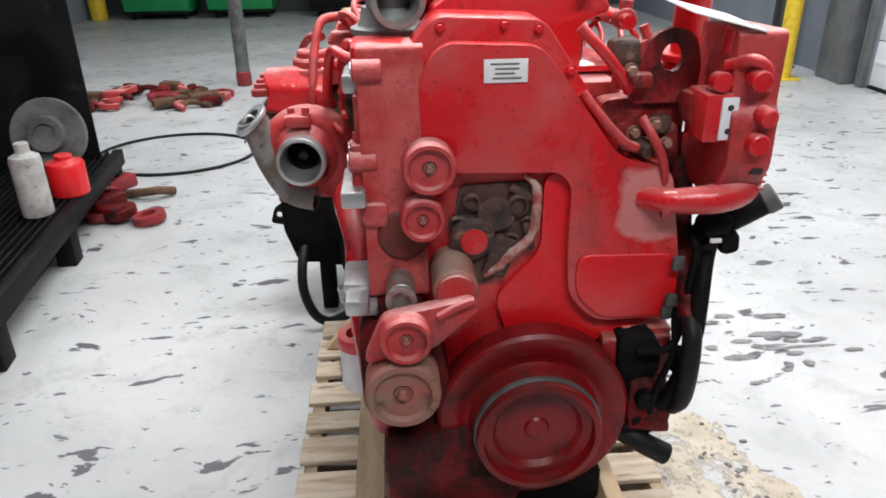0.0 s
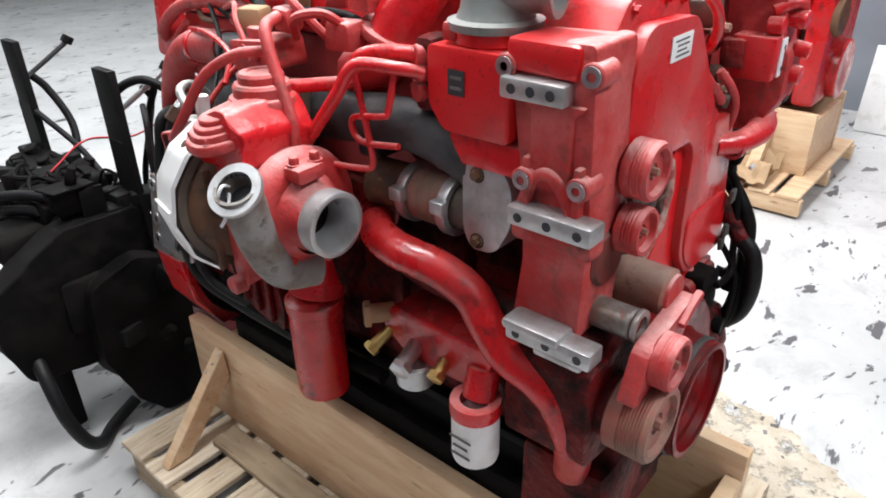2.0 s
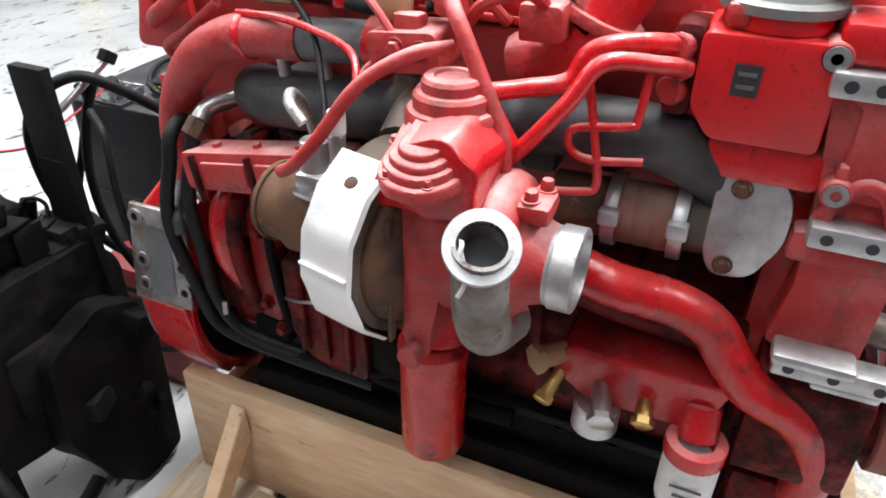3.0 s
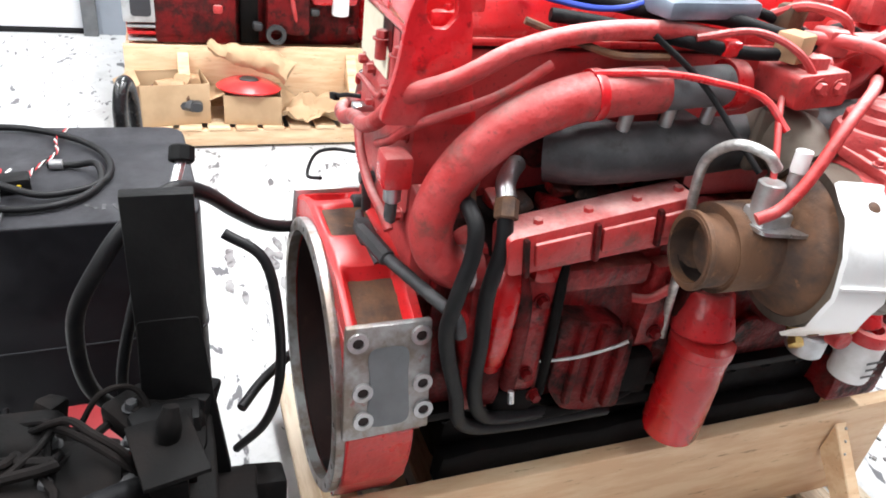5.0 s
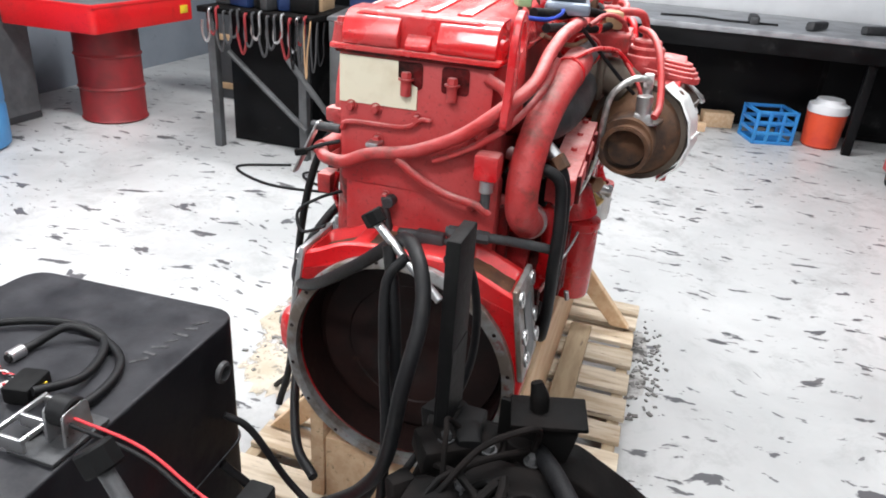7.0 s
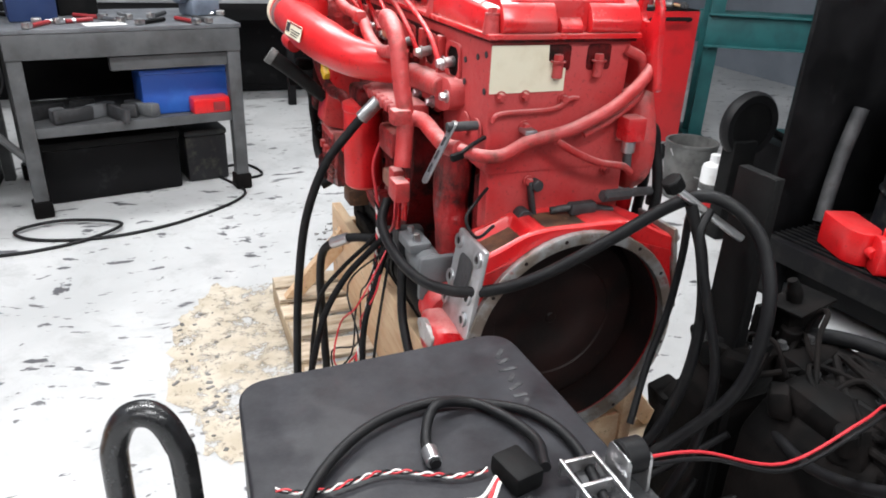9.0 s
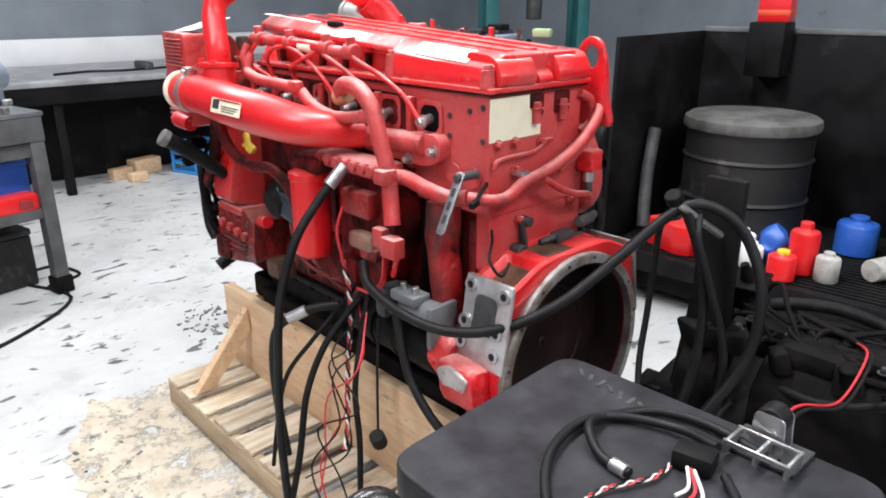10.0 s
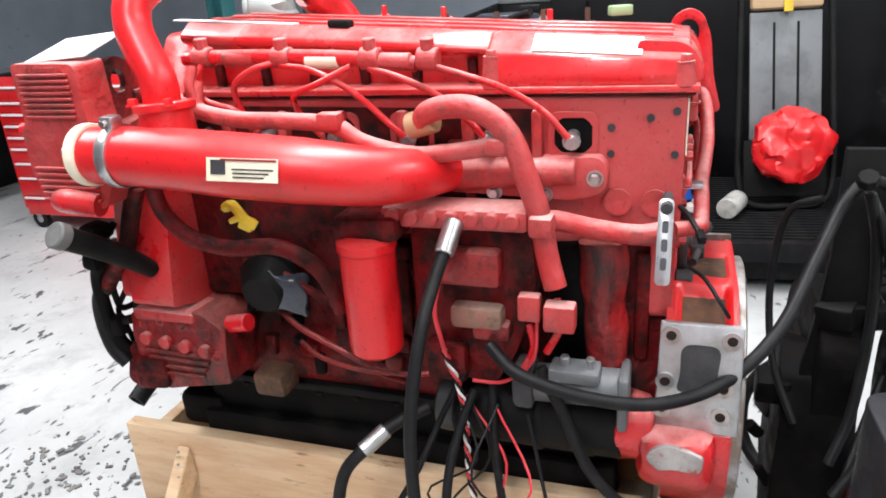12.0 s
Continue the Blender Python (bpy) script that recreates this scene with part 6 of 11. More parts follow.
bolts([((-0.545, 0.545, 1.278), (-0.14, 0, 1)), ((-0.54, 0.60, 1.278), (-0.14, 0, 1)), ((-0.47, 0.522, 1.29), (-0.14, 0, 1)), ((-0.47, 0.624, 1.29), (-0.14, 0, 1))], act, M_DUST, 0.006, 0.008)
bm = prism(nb(), rounded([(0.562, 0.985), (0.598, 0.980), (0.604, 1.08), (0.600, 1.23), (0.525, 1.23), (0.530, 1.15), (0.555, 1.05)], 0.010), "x", -0.505, -0.36, 0.016, 3)
bmesh.ops.subdivide_edges(bm, edges=[e for e in bm.edges if e.calc_length() > 0.04], cuts=2, use_grid_fill=True)
leg_ = ep("actuator_leg", lumpy(bm, 0.006, 20, 2), M_DUST, "dusty tapering web beside the turbine", act)
ep("leg_knob", lumpy(rod(nb(), (-0.50, 0.585, 0.985), (-0.528, 0.585, 0.985), 0.018, seg=14), 0.004, 25, 1), M_DUST, "", leg_)
ep("leg_band", box(nb(), (-0.522, 0.610, 1.11), (0.016, 0.008, 0.20), 0.004), M_RUST, "dull rusty band", leg_)
ep("white_loop", tube(nb(), [(-0.545, 0.505, 1.215), (-0.565, 0.492, 1.225), (-0.575, 0.495, 1.205), (-0.56, 0.505, 1.188), (-0.55, 0.50, 1.205), (-0.57, 0.485, 1.178), (-0.58, 0.49, 1.16)], 0.003, 8), M_WHITE, "white plastic tie loop", act)
# hoses about the turbo
for pts, r, m_, lb in (
    ([(-0.462, 0.815, 1.205), (-0.47, 0.785, 1.225), (-0.465, 0.745, 1.27), (-0.445, 0.69, 1.345), (-0.415, 0.63, 1.385), (-0.38, 0.585, 1.392)], 0.0095, M_DUST, "faded red hose"),
    ([(-0.37, 0.55, 1.333), (-0.34, 0.50, 1.338), (-0.32, 0.447, 1.349), (-0.315, 0.427, 1.385), (-0.31, 0.40, 1.40), (-0.295, 0.355, 1.405), (-0.275, 0.31, 1.402)], 0.0125, M_RED, "red hose"),
    ([(-0.285, 0.305, 1.375), (-0.315, 0.335, 1.385), (-0.345, 0.40, 1.386), (-0.36, 0.435, 1.335), (-0.37, 0.49, 1.265), (-0.36, 0.52, 1.24)], 0.0115, M_RED, "red hose"),
    ([(-0.31, 0.345, 1.38), (-0.325, 0.35, 1.316), (-0.33, 0.36, 1.305), (-0.33, 0.43, 1.29), (-0.33, 0.43, 1.26), (-0.33, 0.40, 1.25), (-0.32, 0.335, 1.255)], 0.006, M_RED, "thin red pipe"),
    ([(-0.33, 0.42, 1.37), (-0.33, 0.40, 1.28), (-0.33, 0.39, 1.215), (-0.34, 0.41, 1.205), (-0.36, 0.475, 1.205)], 0.006, M_RED, "thin red pipe"),
    ([(-0.28, 0.66, 1.43), (-0.335, 0.61, 1.436), (-0.38, 0.580, 1.427), (-0.398, 0.541, 1.366), (-0.405, 0.505, 1.292), (-0.41, 0.502, 1.235), (-0.425, 0.52, 1.205)], 0.011, M_DUST, "faded red taped loom"),
    ([(-0.20, 0.55, 1.32), (-0.205, 0.50, 1.34), (-0.21, 0.455, 1.375), (-0.20, 0.42, 1.44), (-0.16, 0.38, 1.52), (-0.10, 0.36, 1.57)], 0.05, M_RED, "thick red crossover pipe"),
    ([(-0.30, 0.66, 1.36), (-0.34, 0.72, 1.345), (-0.40, 0.755, 1.28), (-0.425, 0.765, 1.23)], 0.0055, M_DUST, "thin red wire conduit"),
    ([(-0.26, 0.93, 1.42), (-0.30, 0.85, 1.36), (-0.36, 0.80, 1.29), (-0.40, 0.775, 1.25)], 0.005, M_RUBBER, "thin black wire"),
    ([(-0.438, 0.785, 1.275), (-0.43, 0.81, 1.297), (-0.39, 0.832, 1.295), (-0.348, 0.838, 1.25), (-0.338, 0.828, 1.17), (-0.335, 0.812, 1.097), (-0.31, 0.778, 0.99), (-0.272, 0.735, 0.89), (-0.247, 0.70, 0.80)], 0.0085, M_BRAID, "braided silver hose"),
):
    ep("hose", tube(nb(), pts, r, 12), m_, lb)
ring(bm := nb(), (-0.205, 0.443, 1.40), (0.05, -0.4, 1), 0.066, 0.048, 0.016, 30)
ep("pipe_flange", bm, M_DUST, "pipe flange")
for py_, pz_ in ((0.312, 1.40), (0.308, 1.375), (0.312, 1.345)):
    ep("hose_fitting", lumpy(rod(nb(), (-0.24, py_ - 0.01, pz_), (-0.288, py_ + 0.012, pz_), 0.019, seg=12), 0.003, 30, py_), M_DUST)
ep("fitting_block", lumpy(box(nb(), (-0.25, 0.312, 1.37), (0.06, 0.04, 0.12), 0.012), 0.004, 18, 2), M_GREASE_SHADE)
# sensors beside the shield
bm = nb()
rod(bm, (-0.435, 0.775, 1.172), (-0.43, 0.775, 1.25), 0.021, seg=18)
box(bm, (-0.435, 0.765, 1.19), (0.05, 0.06, 0.03), 0.006)
rod(bm, (-0.435, 0.735, 1.20), (-0.432, 0.735, 1.265), 0.012, seg=12)
ep("exhaust_sensor", bm, M_ALU, "grey sensor body on the exhaust")
ep("sensor_cap", rod(nb(), (-0.432, 0.735, 1.265), (-0.43, 0.735, 1.30), 0.013, seg=12), M_WHITE)
bm = prism(nb(), rounded([(-0.49, 0.72), (-0.43, 0.71), (-0.40, 0.80), (-0.47, 0.80)], 0.015), "z", 1.178, 1.184)
ep("sensor_plate", bm, M_STEEL, "bright steel sensor plate")
# front water pipe, thermostat and filters low down
bm = tube(nb(), [(-0.25, 0.47, 1.06), (-0.31, 0.41, 1.068), (-0.33, 0.345, 1.062), (-0.315, 0.26, 1.045), (-0.30, 0.20, 1.01), (-0.298, 0.16, 0.955), (-0.296, 0.12, 0.91), (-0.285, 0.06, 0.878), (-0.275, 0.02, 0.83), (-0.265, -0.005, 0.75), (-0.25, 0.0, 0.68)], 0.034, 20)
wp = ep("water_pipe", bm, M_WETRED, "bent red water pipe")
ring(bm := nb(), (-0.25, 0.47, 1.06), (0.6, 0.6, 0), 0.04, 0.03, 0.02)
ep("hose_clamp", bm, M_WETRED, "", wp)
bm = tube(nb(), [(-0.20, 0.50, 1.0), (-0.24, 0.38, 0.98), (-0.235, 0.25, 0.96), (-0.22, 0.15, 0.94)], 0.035, 16)
ep("lower_pipe", bm, M_GREASE_SHADE, "greasy red lower pipe")
bm = prism(nb(), rounded([(0.14, 0.90), (0.40, 0.905), (0.43, 0.85), (0.36, 0.80), (0.18, 0.80)], 0.02), "x", -0.30, -0.17, 0.014)
ep("filter_manifold", bm, M_WETRED, "red filter manifold")
for (p, q, r, m_, lb) in (((-0.29, 0.34, 0.835), (-0.355, 0.325, 0.818), 0.017, M_STEEL, "chrome plug"), ((-0.29, 0.265, 0.83), (-0.325, 0.262, 0.812), 0.014, M_BRASS, "brass fitting"), ((-0.29, 0.41, 0.84), (-0.335, 0.425, 0.81), 0.013, M_BRASS, "brass fitting"), ((-0.28, 0.41, 0.875), (-0.32, 0.445, 0.875), 0.020, M_TAN, "brown fitting")):
    fit_ = ep("fitting", rod(nb(), p, q, r, seg=14), m_, lb)
    a = (Vector(q) - Vector(p)).normalized()
    ep("hex_nut", lathe(nb(), Vector(q) - a * 0.004, a, [(r * 1.35, 0), (r * 1.35, 0.012), (r, 0.015), (0, 0.015)], 6), m_, "", fit_)
ep("sediment_bowl", rod(nb(), (-0.30, 0.34, 0.80), (-0.30, 0.34, 0.745), 0.04, seg=24), M_ALU, "pale sediment bowl")
bm = lathe(nb(), (-0.315, 0.175, 0.655), (0, 0, 1), [(0, 0), (0.034, 0), (0.044, 0.006), (0.046, 0.015), (0.046, 0.115), (0, 0.118)], 32)
wf = ep("coolant_filter", bm, M_WHITE, "small white spin-on filter")
ring(bm := nb(), (-0.315, 0.175, 0.768), (0, 0, 1), 0.049, 0.03, 0.03)
ep("filter_top", bm, M_RED, "", wf)
for k, w in enumerate((0.05, 0.035, 0.045)):
    ep("print_line", box(nb(), (-0.3618, 0.175, 0.73 - 0.02 * k), (0.001, w, 0.006)), M_LID, "", wf)
ep("filter_neck", rod(nb(), (-0.305, 0.175, 0.79), (-0.28, 0.18, 0.85), 0.032, seg=20), M_RED)
# front lower parts and battery-black hoses along the block rear
for pts, r, m_, lb in (
    ([(-0.225, 1.188, 1.136), (-0.262, 1.192, 1.140), (-0.292, 1.190, 1.120), (-0.302, 1.194, 1.070), (-0.308, 1.212, 1.000), (-0.308, 1.220, 0.920), (-0.305, 1.185, 0.790), (-0.295, 1.15, 0.690), (-0.275, 1.02, 0.645), (-0.26, 0.80, 0.625)], 0.0140, M_RUBBER, "black rubber hose"),
    ([(-0.282, 1.138, 1.140), (-0.300, 1.142, 1.090), (-0.308, 1.158, 1.000), (-0.306, 1.152, 0.900), (-0.300, 1.145, 0.780), (-0.285, 1.10, 0.690), (-0.265, 0.96, 0.655)], 0.0140, M_RUBBER, "black rubber hose"),
    ([(-0.07, 1.315, 1.005), (-0.13, 1.30, 0.998), (-0.19, 1.275, 0.990), (-0.25, 1.24, 0.975), (-0.30, 1.205, 0.955), (-0.31, 1.195, 0.92)], 0.0115, M_IRON, "grey sensor lead"),
    ([(-0.20, 1.0, 0.66), (-0.24, 0.90, 0.655), (-0.25, 0.70, 0.64), (-0.24, 0.50, 0.635)], 0.018, M_OIL_SHADE, "oily black hose"),
    ([(-0.27, 1.0, 0.80), (-0.30, 0.94, 0.825), (-0.315, 0.88, 0.85), (-0.32, 0.85, 0.865)], 0.0035, M_STEEL, "dipstick tube"),
):
    ep("hose", tube(nb(), pts, r, 12), m_, lb)
ep("hose_fitting", rod(nb(), (-0.268, 1.132, 1.158), (-0.290, 1.140, 1.132), 0.020, seg=6), M_RUST, "brown hose nut")
ep("hose_fitting", rod(nb(), (-0.205, 1.178, 1.145), (-0.238, 1.190, 1.137), 0.018, seg=6), M_RUST, "brown hose nut")
for pts in ([(-0.20, 1.09, 1.185), (-0.228, 1.115, 1.182), (-0.250, 1.130, 1.172), (-0.268, 1.133, 1.157)], [(-0.165, 1.15, 1.155), (-0.19, 1.165, 1.152), (-0.210, 1.180, 1.144)]):
    ep("hose_elbow", tube(nb(), pts, 0.0165, 12), M_STEEL, "bright steel elbow")
ep("lead_plug", rod(nb(), (-0.075, 1.313, 1.004), (-0.165, 1.288, 0.994), 0.016, seg=8), M_IRON, "grey plug on the sensor lead")
ep("sensor_pin", rod(nb(), (-0.335, 1.09, 0.80), (-0.34, 1.088, 0.775), 0.006, seg=10), M_STEEL)
for pts, r in (([(-0.18, 0.70, 0.76), (-0.23, 0.74, 0.75), (-0.235, 0.77, 0.68)], 0.014), ([(-0.21, 0.82, 0.74), (-0.235, 0.84, 0.70), (-0.23, 0.86, 0.65)], 0.012)):
    ep("drain_hose", tube(nb(), pts, r, 10), M_GREASE_SHADE)

# ------------------------------------------------------------ intake side
bm = tube(nb(), [(0.475, 0.145, 1.295), (0.47, 0.22, 1.293), (0.465, 0.33, 1.287), (0.46, 0.45, 1.277), (0.435, 0.58, 1.262), (0.40, 0.69, 1.245), (0.35, 0.76, 1.235), (0.26, 0.80, 1.225)], 0.058, 28, radii=[0.056, 0.058, 0.06, 0.062, 0.062, 0.056, 0.050, 0.048], hollow=0.006)
ip = ep("intake_pipe", bm, M_BRIGHT, "glossy red intake pipe")
ring(bm := nb(), (0.476, 0.128, 1.2955), (0, 1, 0), 0.062, 0.05, 0.022, 32)
ep("pipe_bead", bm, M_PAPER, "pale ring at the open pipe end", ip)
ring(bm := nb(), (0.471, 0.197, 1.2935), (0, 1, 0), 0.063, 0.055, 0.024, 32)
box(bm, (0.48, 0.208, 1.362), (0.03, 0.03, 0.024), 0.004)
rod(bm, (0.455, 0.208, 1.362), (0.505, 0.208, 1.362), 0.007, seg=8)
ep("band_clamp", bm, M_STEEL, "bright steel band clamp", ip)
bm = rod(nb(), (0.42, 0.29, 1.30), (0.415, 0.285, 1.385), 0.055, 0.05, seg=28)
rod(bm, (0.416, 0.286, 1.372), (0.415, 0.285, 1.388), 0.060, seg=28)
bolt(bm, (0.452, 0.245, 1.386), (0, 0, 1), 0.010, 0.012)
bolt(bm, (0.452, 0.325, 1.386), (0, 0, 1), 0.010, 0.012)
ep("pipe_neck", bm, M_BRIGHT, "", ip)
bm = tube(nb(), [(0.412, 0.28, 1.385), (0.41, 0.278, 1.43), (0.40, 0.25, 1.48), (0.385, 0.225, 1.53), (0.36, 0.225, 1.58), (0.28, 0.25, 1.62), (0.15, 0.30, 1.63), (0.0, 0.35, 1.61), (-0.10, 0.36, 1.575)], 0.036, 20)
ep("crossover_pipe", bm, M_BRIGHT, "glossy red pipe crossing over the engine")
def on_label(u, v, w, h, d):
    """A flat bar on the pipe's label: u along it, v up it."""
    bm = box(nb(), (d, u, v), (0.0016, w, h))
    bmesh.ops.transform(bm, matrix=pose(0.5155, 0.507, 1.284, -3, -14, 9), verts=bm.verts)
    return bm


ilab = ep("warning_label", on_label(0, 0, 0.135, 0.042, 0.0), M_PAPER, "small cream and orange printed label")
ep("label_bar", on_label(0.012, 0.0175, 0.105, 0.004, 0.0014), M_OLDRED, "", ilab)
ep("label_bar", on_label(-0.045, 0.004, 0.028, 0.026, 0.0014), M_INK_HOLE, "", ilab)
for k in range(3):
    ep("label_bar", on_label(0.02 - 0.004 * k, 0.001 - 0.007 * k, 0.078 - 0.01 * k, 0.0025, 0.0014), M_INK_HOLE, "", ilab)
ep("steel_pin", rod(nb(), (0.478, 0.17, 1.30), (0.480, 0.075, 1.302), 0.009, seg=12), M_STEEL)
# air compressor with cooling fins
bm = prism(nb(), rounded([(-0.035, 1.195), (-0.062, 1.24), (-0.062, 1.33), (-0.045, 1.35), (-0.040, 1.470), (0.115, 1.470), (0.12, 1.36), (0.14, 1.22), (0.11, 1.17), (0.01, 1.165)], 0.014), "x", 0.365, 0.446, 0.010)
lumpy(bm, 0.004, 12, 4)
ac = ep("air_compressor", bm, M_DUST, "red air compressor with cooling fins")
for k in range(8):
    ep("cooling_fin", box(nb(), (0.449, 0.035, 1.365 + 0.0118 * k), (0.012, 0.125, 0.005), 0.001), M_DUST, "", ac)
for k in range(6):
    ep("cooling_fin", box(nb(), (0.449, 0.035 - 0.001 * k, 1.19 + 0.0135 * k), (0.012, 0.15, 0.005), 0.001), M_DUST, "", ac)
for k, w in enumerate((0.012, 0.016, 0.02, 0.014, 0.014)):
    ep("cast_mark", box(nb(), (0.447, 0.0 + 0.02 * k, 1.458), (0.004, w, 0.008)), M_DUST, "", ac)
bm = box(nb(), (0.345, -0.006, 1.325), (0.05, 0.085, 0.085), 0.006)
ep("side_block", bm, M_RED, "", ac)
bm = box(nb(), (0.362, -0.05, 1.325), (0.03, 0.006, 0.075), 0.003)
plate = ep("white_plate", bm, M_DOORP, "white plate with two screw holes")
repeats("screw_hole", lambda: lathe(nb(), (0, 0, 0), (0, 0, 1), [(0.0055, 0), (0, 0.0008)], 12), [((0.362, -0.0535, 1.345), (0, -1, 0)), ((0.362, -0.0535, 1.304), (0, -1, 0))], M_INK_HOLE, plate)
for p, q, r in (((0.38, 0.0, 1.43), (0.38, -0.01, 1.475), 0.024), ((0.40, -0.04, 1.395), (0.40, -0.075, 1.392), 0.018), ((0.415, -0.055, 1.335), (0.42, -0.085, 1.33), 0.016), ((0.41, -0.055, 1.285), (0.412, -0.08, 1.283), 0.019), ((0.345, -0.02, 1.385), (0.345, -0.05, 1.388), 0.017)):
    ep("compressor_port", rod(nb(), p, q, r, seg=18), M_RED, "", ac)
ep("tan_block", box(nb(), (0.425, -0.045, 1.245), (0.028, 0.03, 0.045), 0.006), M_BAY, "", ac)
bm = tube(nb(), [(0.36, -0.02, 1.41), (0.385, -0.055, 1.425), (0.41, -0.06, 1.41), (0.42, -0.05, 1.375)], 0.011, 10)
ep("compressor_pipe", bm, M_RED, "", ac)
# front lifting eye with its hole, and the recess beside the cover
bm = holed_plate(nb(), rounded([(0.215, 1.33), (0.345, 1.33), (0.352, 1.40), (0.335, 1.452), (0.295, 1.468), (0.255, 1.452), (0.232, 1.40)], 0.03, 5), (0.295, 1.412), 0.021, 0.026, "y", 0.062, 0.078)
ep("lifting_eye", bm, M_MIDRED, "brownish red front lifting eye with a hole")
bm = prism(nb(), rounded([(0.165, 1.33), (0.24, 1.34), (0.34, 1.33), (0.335, 1.20), (0.20, 1.22)], 0.02), "y", 0.075, 0.12, 0.008)
acc = ep("accessory_bracket", lumpy(bm, 0.006, 18, 3), M_MIDRED, "grimy accessory bracket in the recess")
for x_, y_, z_, sx_, sy_, sz_, m_ in ((0.20, 0.05, 1.425, 0.055, 0.05, 0.05, M_BAY), (0.225, 0.06, 1.375, 0.07, 0.05, 0.03, M_MIDRED), (0.275, 0.045, 1.295, 0.05, 0.03, 0.03, M_BAY), (0.235, 0.04, 1.262, 0.07, 0.05, 0.022, M_BROWNDUST), (0.30, 0.05, 1.265, 0.03, 0.03, 0.06, M_MIDRED), (0.325, 0.03, 1.33, 0.03, 0.05, 0.06, M_MIDRED)):
    ep("bracket_lump", lumpy(box(nb(), (x_, y_, z_), (sx_, sy_, sz_), 0.010), 0.006, 24, x_), m_, "", acc)
bolts([((0.205, 0.02, 1.40), (0, -1, 0)), ((0.262, 0.03, 1.30), (0, -1, 0)), ((0.285, 0.025, 1.262), (0, -1, 0.3)), ((0.225, 0.03, 1.285), (0, -1, 0))], acc, M_BROWNDUST, 0.009, 0.014)
ep("front_conduit", tube(nb(), [(0.125, 0.03, 1.36), (0.165, 0.01, 1.31), (0.20, 0.0, 1.275), (0.225, 0.005, 1.262)], 0.009, 10), M_DUST)
ep("front_conduit", tube(nb(), [(0.235, 0.02, 1.315), (0.25, 0.0, 1.285), (0.268, -0.008, 1.25), (0.282, 0.0, 1.205), (0.284, 0.02, 1.16)], 0.0085, 10), M_DUST)
ep("front_conduit", tube(nb(), [(0.11, 0.02, 1.475), (0.15, 0.01, 1.435), (0.19, 0.02, 1.39), (0.21, 0.04, 1.36)], 0.010, 10), M_RED)
ep("front_cap", rod(nb(), (0.235, 0.03, 1.262), (0.25, 0.0, 1.255), 0.016, seg=12), M_BAY, "brown cap")
bm = prism(nb(), [(-0.075, -0.07), (0.06, -0.085), (0.085, 0.07), (-0.06, 0.085)], "z", 0, 0.0025)
sheet = ep("paper_sheet", bm, M_WHITE, "loose white sheet of paper on top")
sheet.matrix_basis = Matrix.Translation(-Vector(BASES[eng.name])) @ pose(0.34, 0.03, 1.490, 6, 14, 10)
# pump block low at the front
bm = prism(nb(), rounded([(-0.02, 0.70), (-0.01, 0.865), (0.20, 0.875), (0.255, 0.84), (0.25, 0.69), (0.05, 0.655)], 0.015), "x", 0.19, 0.335, 0.014)
bmesh.ops.subdivide_edges(bm, edges=[e for e in bm.edges if e.calc_length() > 0.05], cuts=2, use_grid_fill=True)
lumpy(bm, 0.007, 16, 3)
pb = ep("fuel_pump", bm, M_MIDRED, "greasy red fuel pump block")
for k in range(4):
    ep("pump_plug", rod(nb(), (0.33, 0.03 + 0.055 * k, 0.80 - 0.006 * k), (0.35, 0.03 + 0.055 * k, 0.80 - 0.006 * k), 0.016, seg=14), M_DUST, "", pb)
for k in range(4):
    ep("pump_rib", lumpy(box(nb(), (0.336, 0.11, 0.765 - 0.02 * k), (0.014, 0.19 - 0.02 * k, 0.006), 0.002), 0.003, 30, k), M_MIDRED, "", pb)
ep("pump_hat", lumpy(box(nb(), (0.285, 0.09, 0.862), (0.11, 0.18, 0.03), 0.010), 0.006, 22, 3), M_DUST, "", pb)
for y_, z_, r_ in ((0.02, 0.835, 0.013), (0.075, 0.845, 0.010), (0.14, 0.84, 0.013), (0.205, 0.825, 0.012), (0.22, 0.765, 0.015)):
    ep("pump_boss", lumpy(lathe(nb(), (0.325, y_, z_), (1, 0, 0), [(r_ * 1.3, 0), (r_ * 1.2, 0.012), (r_ * 0.6, 0.014), (0, 0.008)], 12), 0.002, 40, y_), M_MIDRED, "", pb)
ep("pump_side", lumpy(box(nb(), (0.29, 0.02, 0.70), (0.12, 0.10, 0.09), 0.016), 0.010, 18, 5), M_GREASE_SHADE, "", pb)
ep("pump_outlet", rod(nb(), (0.30, 0.25, 0.84), (0.31, 0.31, 0.855), 0.022, seg=14), M_RED, "", pb)
ep("solenoid_block", lumpy(box(nb(), (0.29, 0.345, 0.695), (0.075, 0.085, 0.06), 0.012), 0.006, 15, 1), M_RUST, "brown greasy solenoid block")
bm = lathe(nb(), (0.25, 0.36, 0.945), (1, 0, -0.2), [(0, 0), (0.075, 0), (0.078, 0.02), (0.06, 0.05), (0.045, 0.07), (0, 0.072)], 28)
ep("gear_pump", bm, M_BLACK, "black round pump housing")
bm = lumpy(prism(nb(), rounded([(0.36, 0.90), (0.47, 0.88), (0.46, 0.96), (0.37, 0.99)], 0.02), "x", 0.26, 0.31, 0.016, 3), 0.010, 14, 1)
bmesh.ops.subdivide_edges(bm, edges=[e for e in bm.edges if e.calc_length() > 0.015], cuts=2, use_grid_fill=True)
ep("plastic_cover", lumpy(bm, 0.014, 24, 6), M_GLASSY, "crumpled shiny black plastic cover")
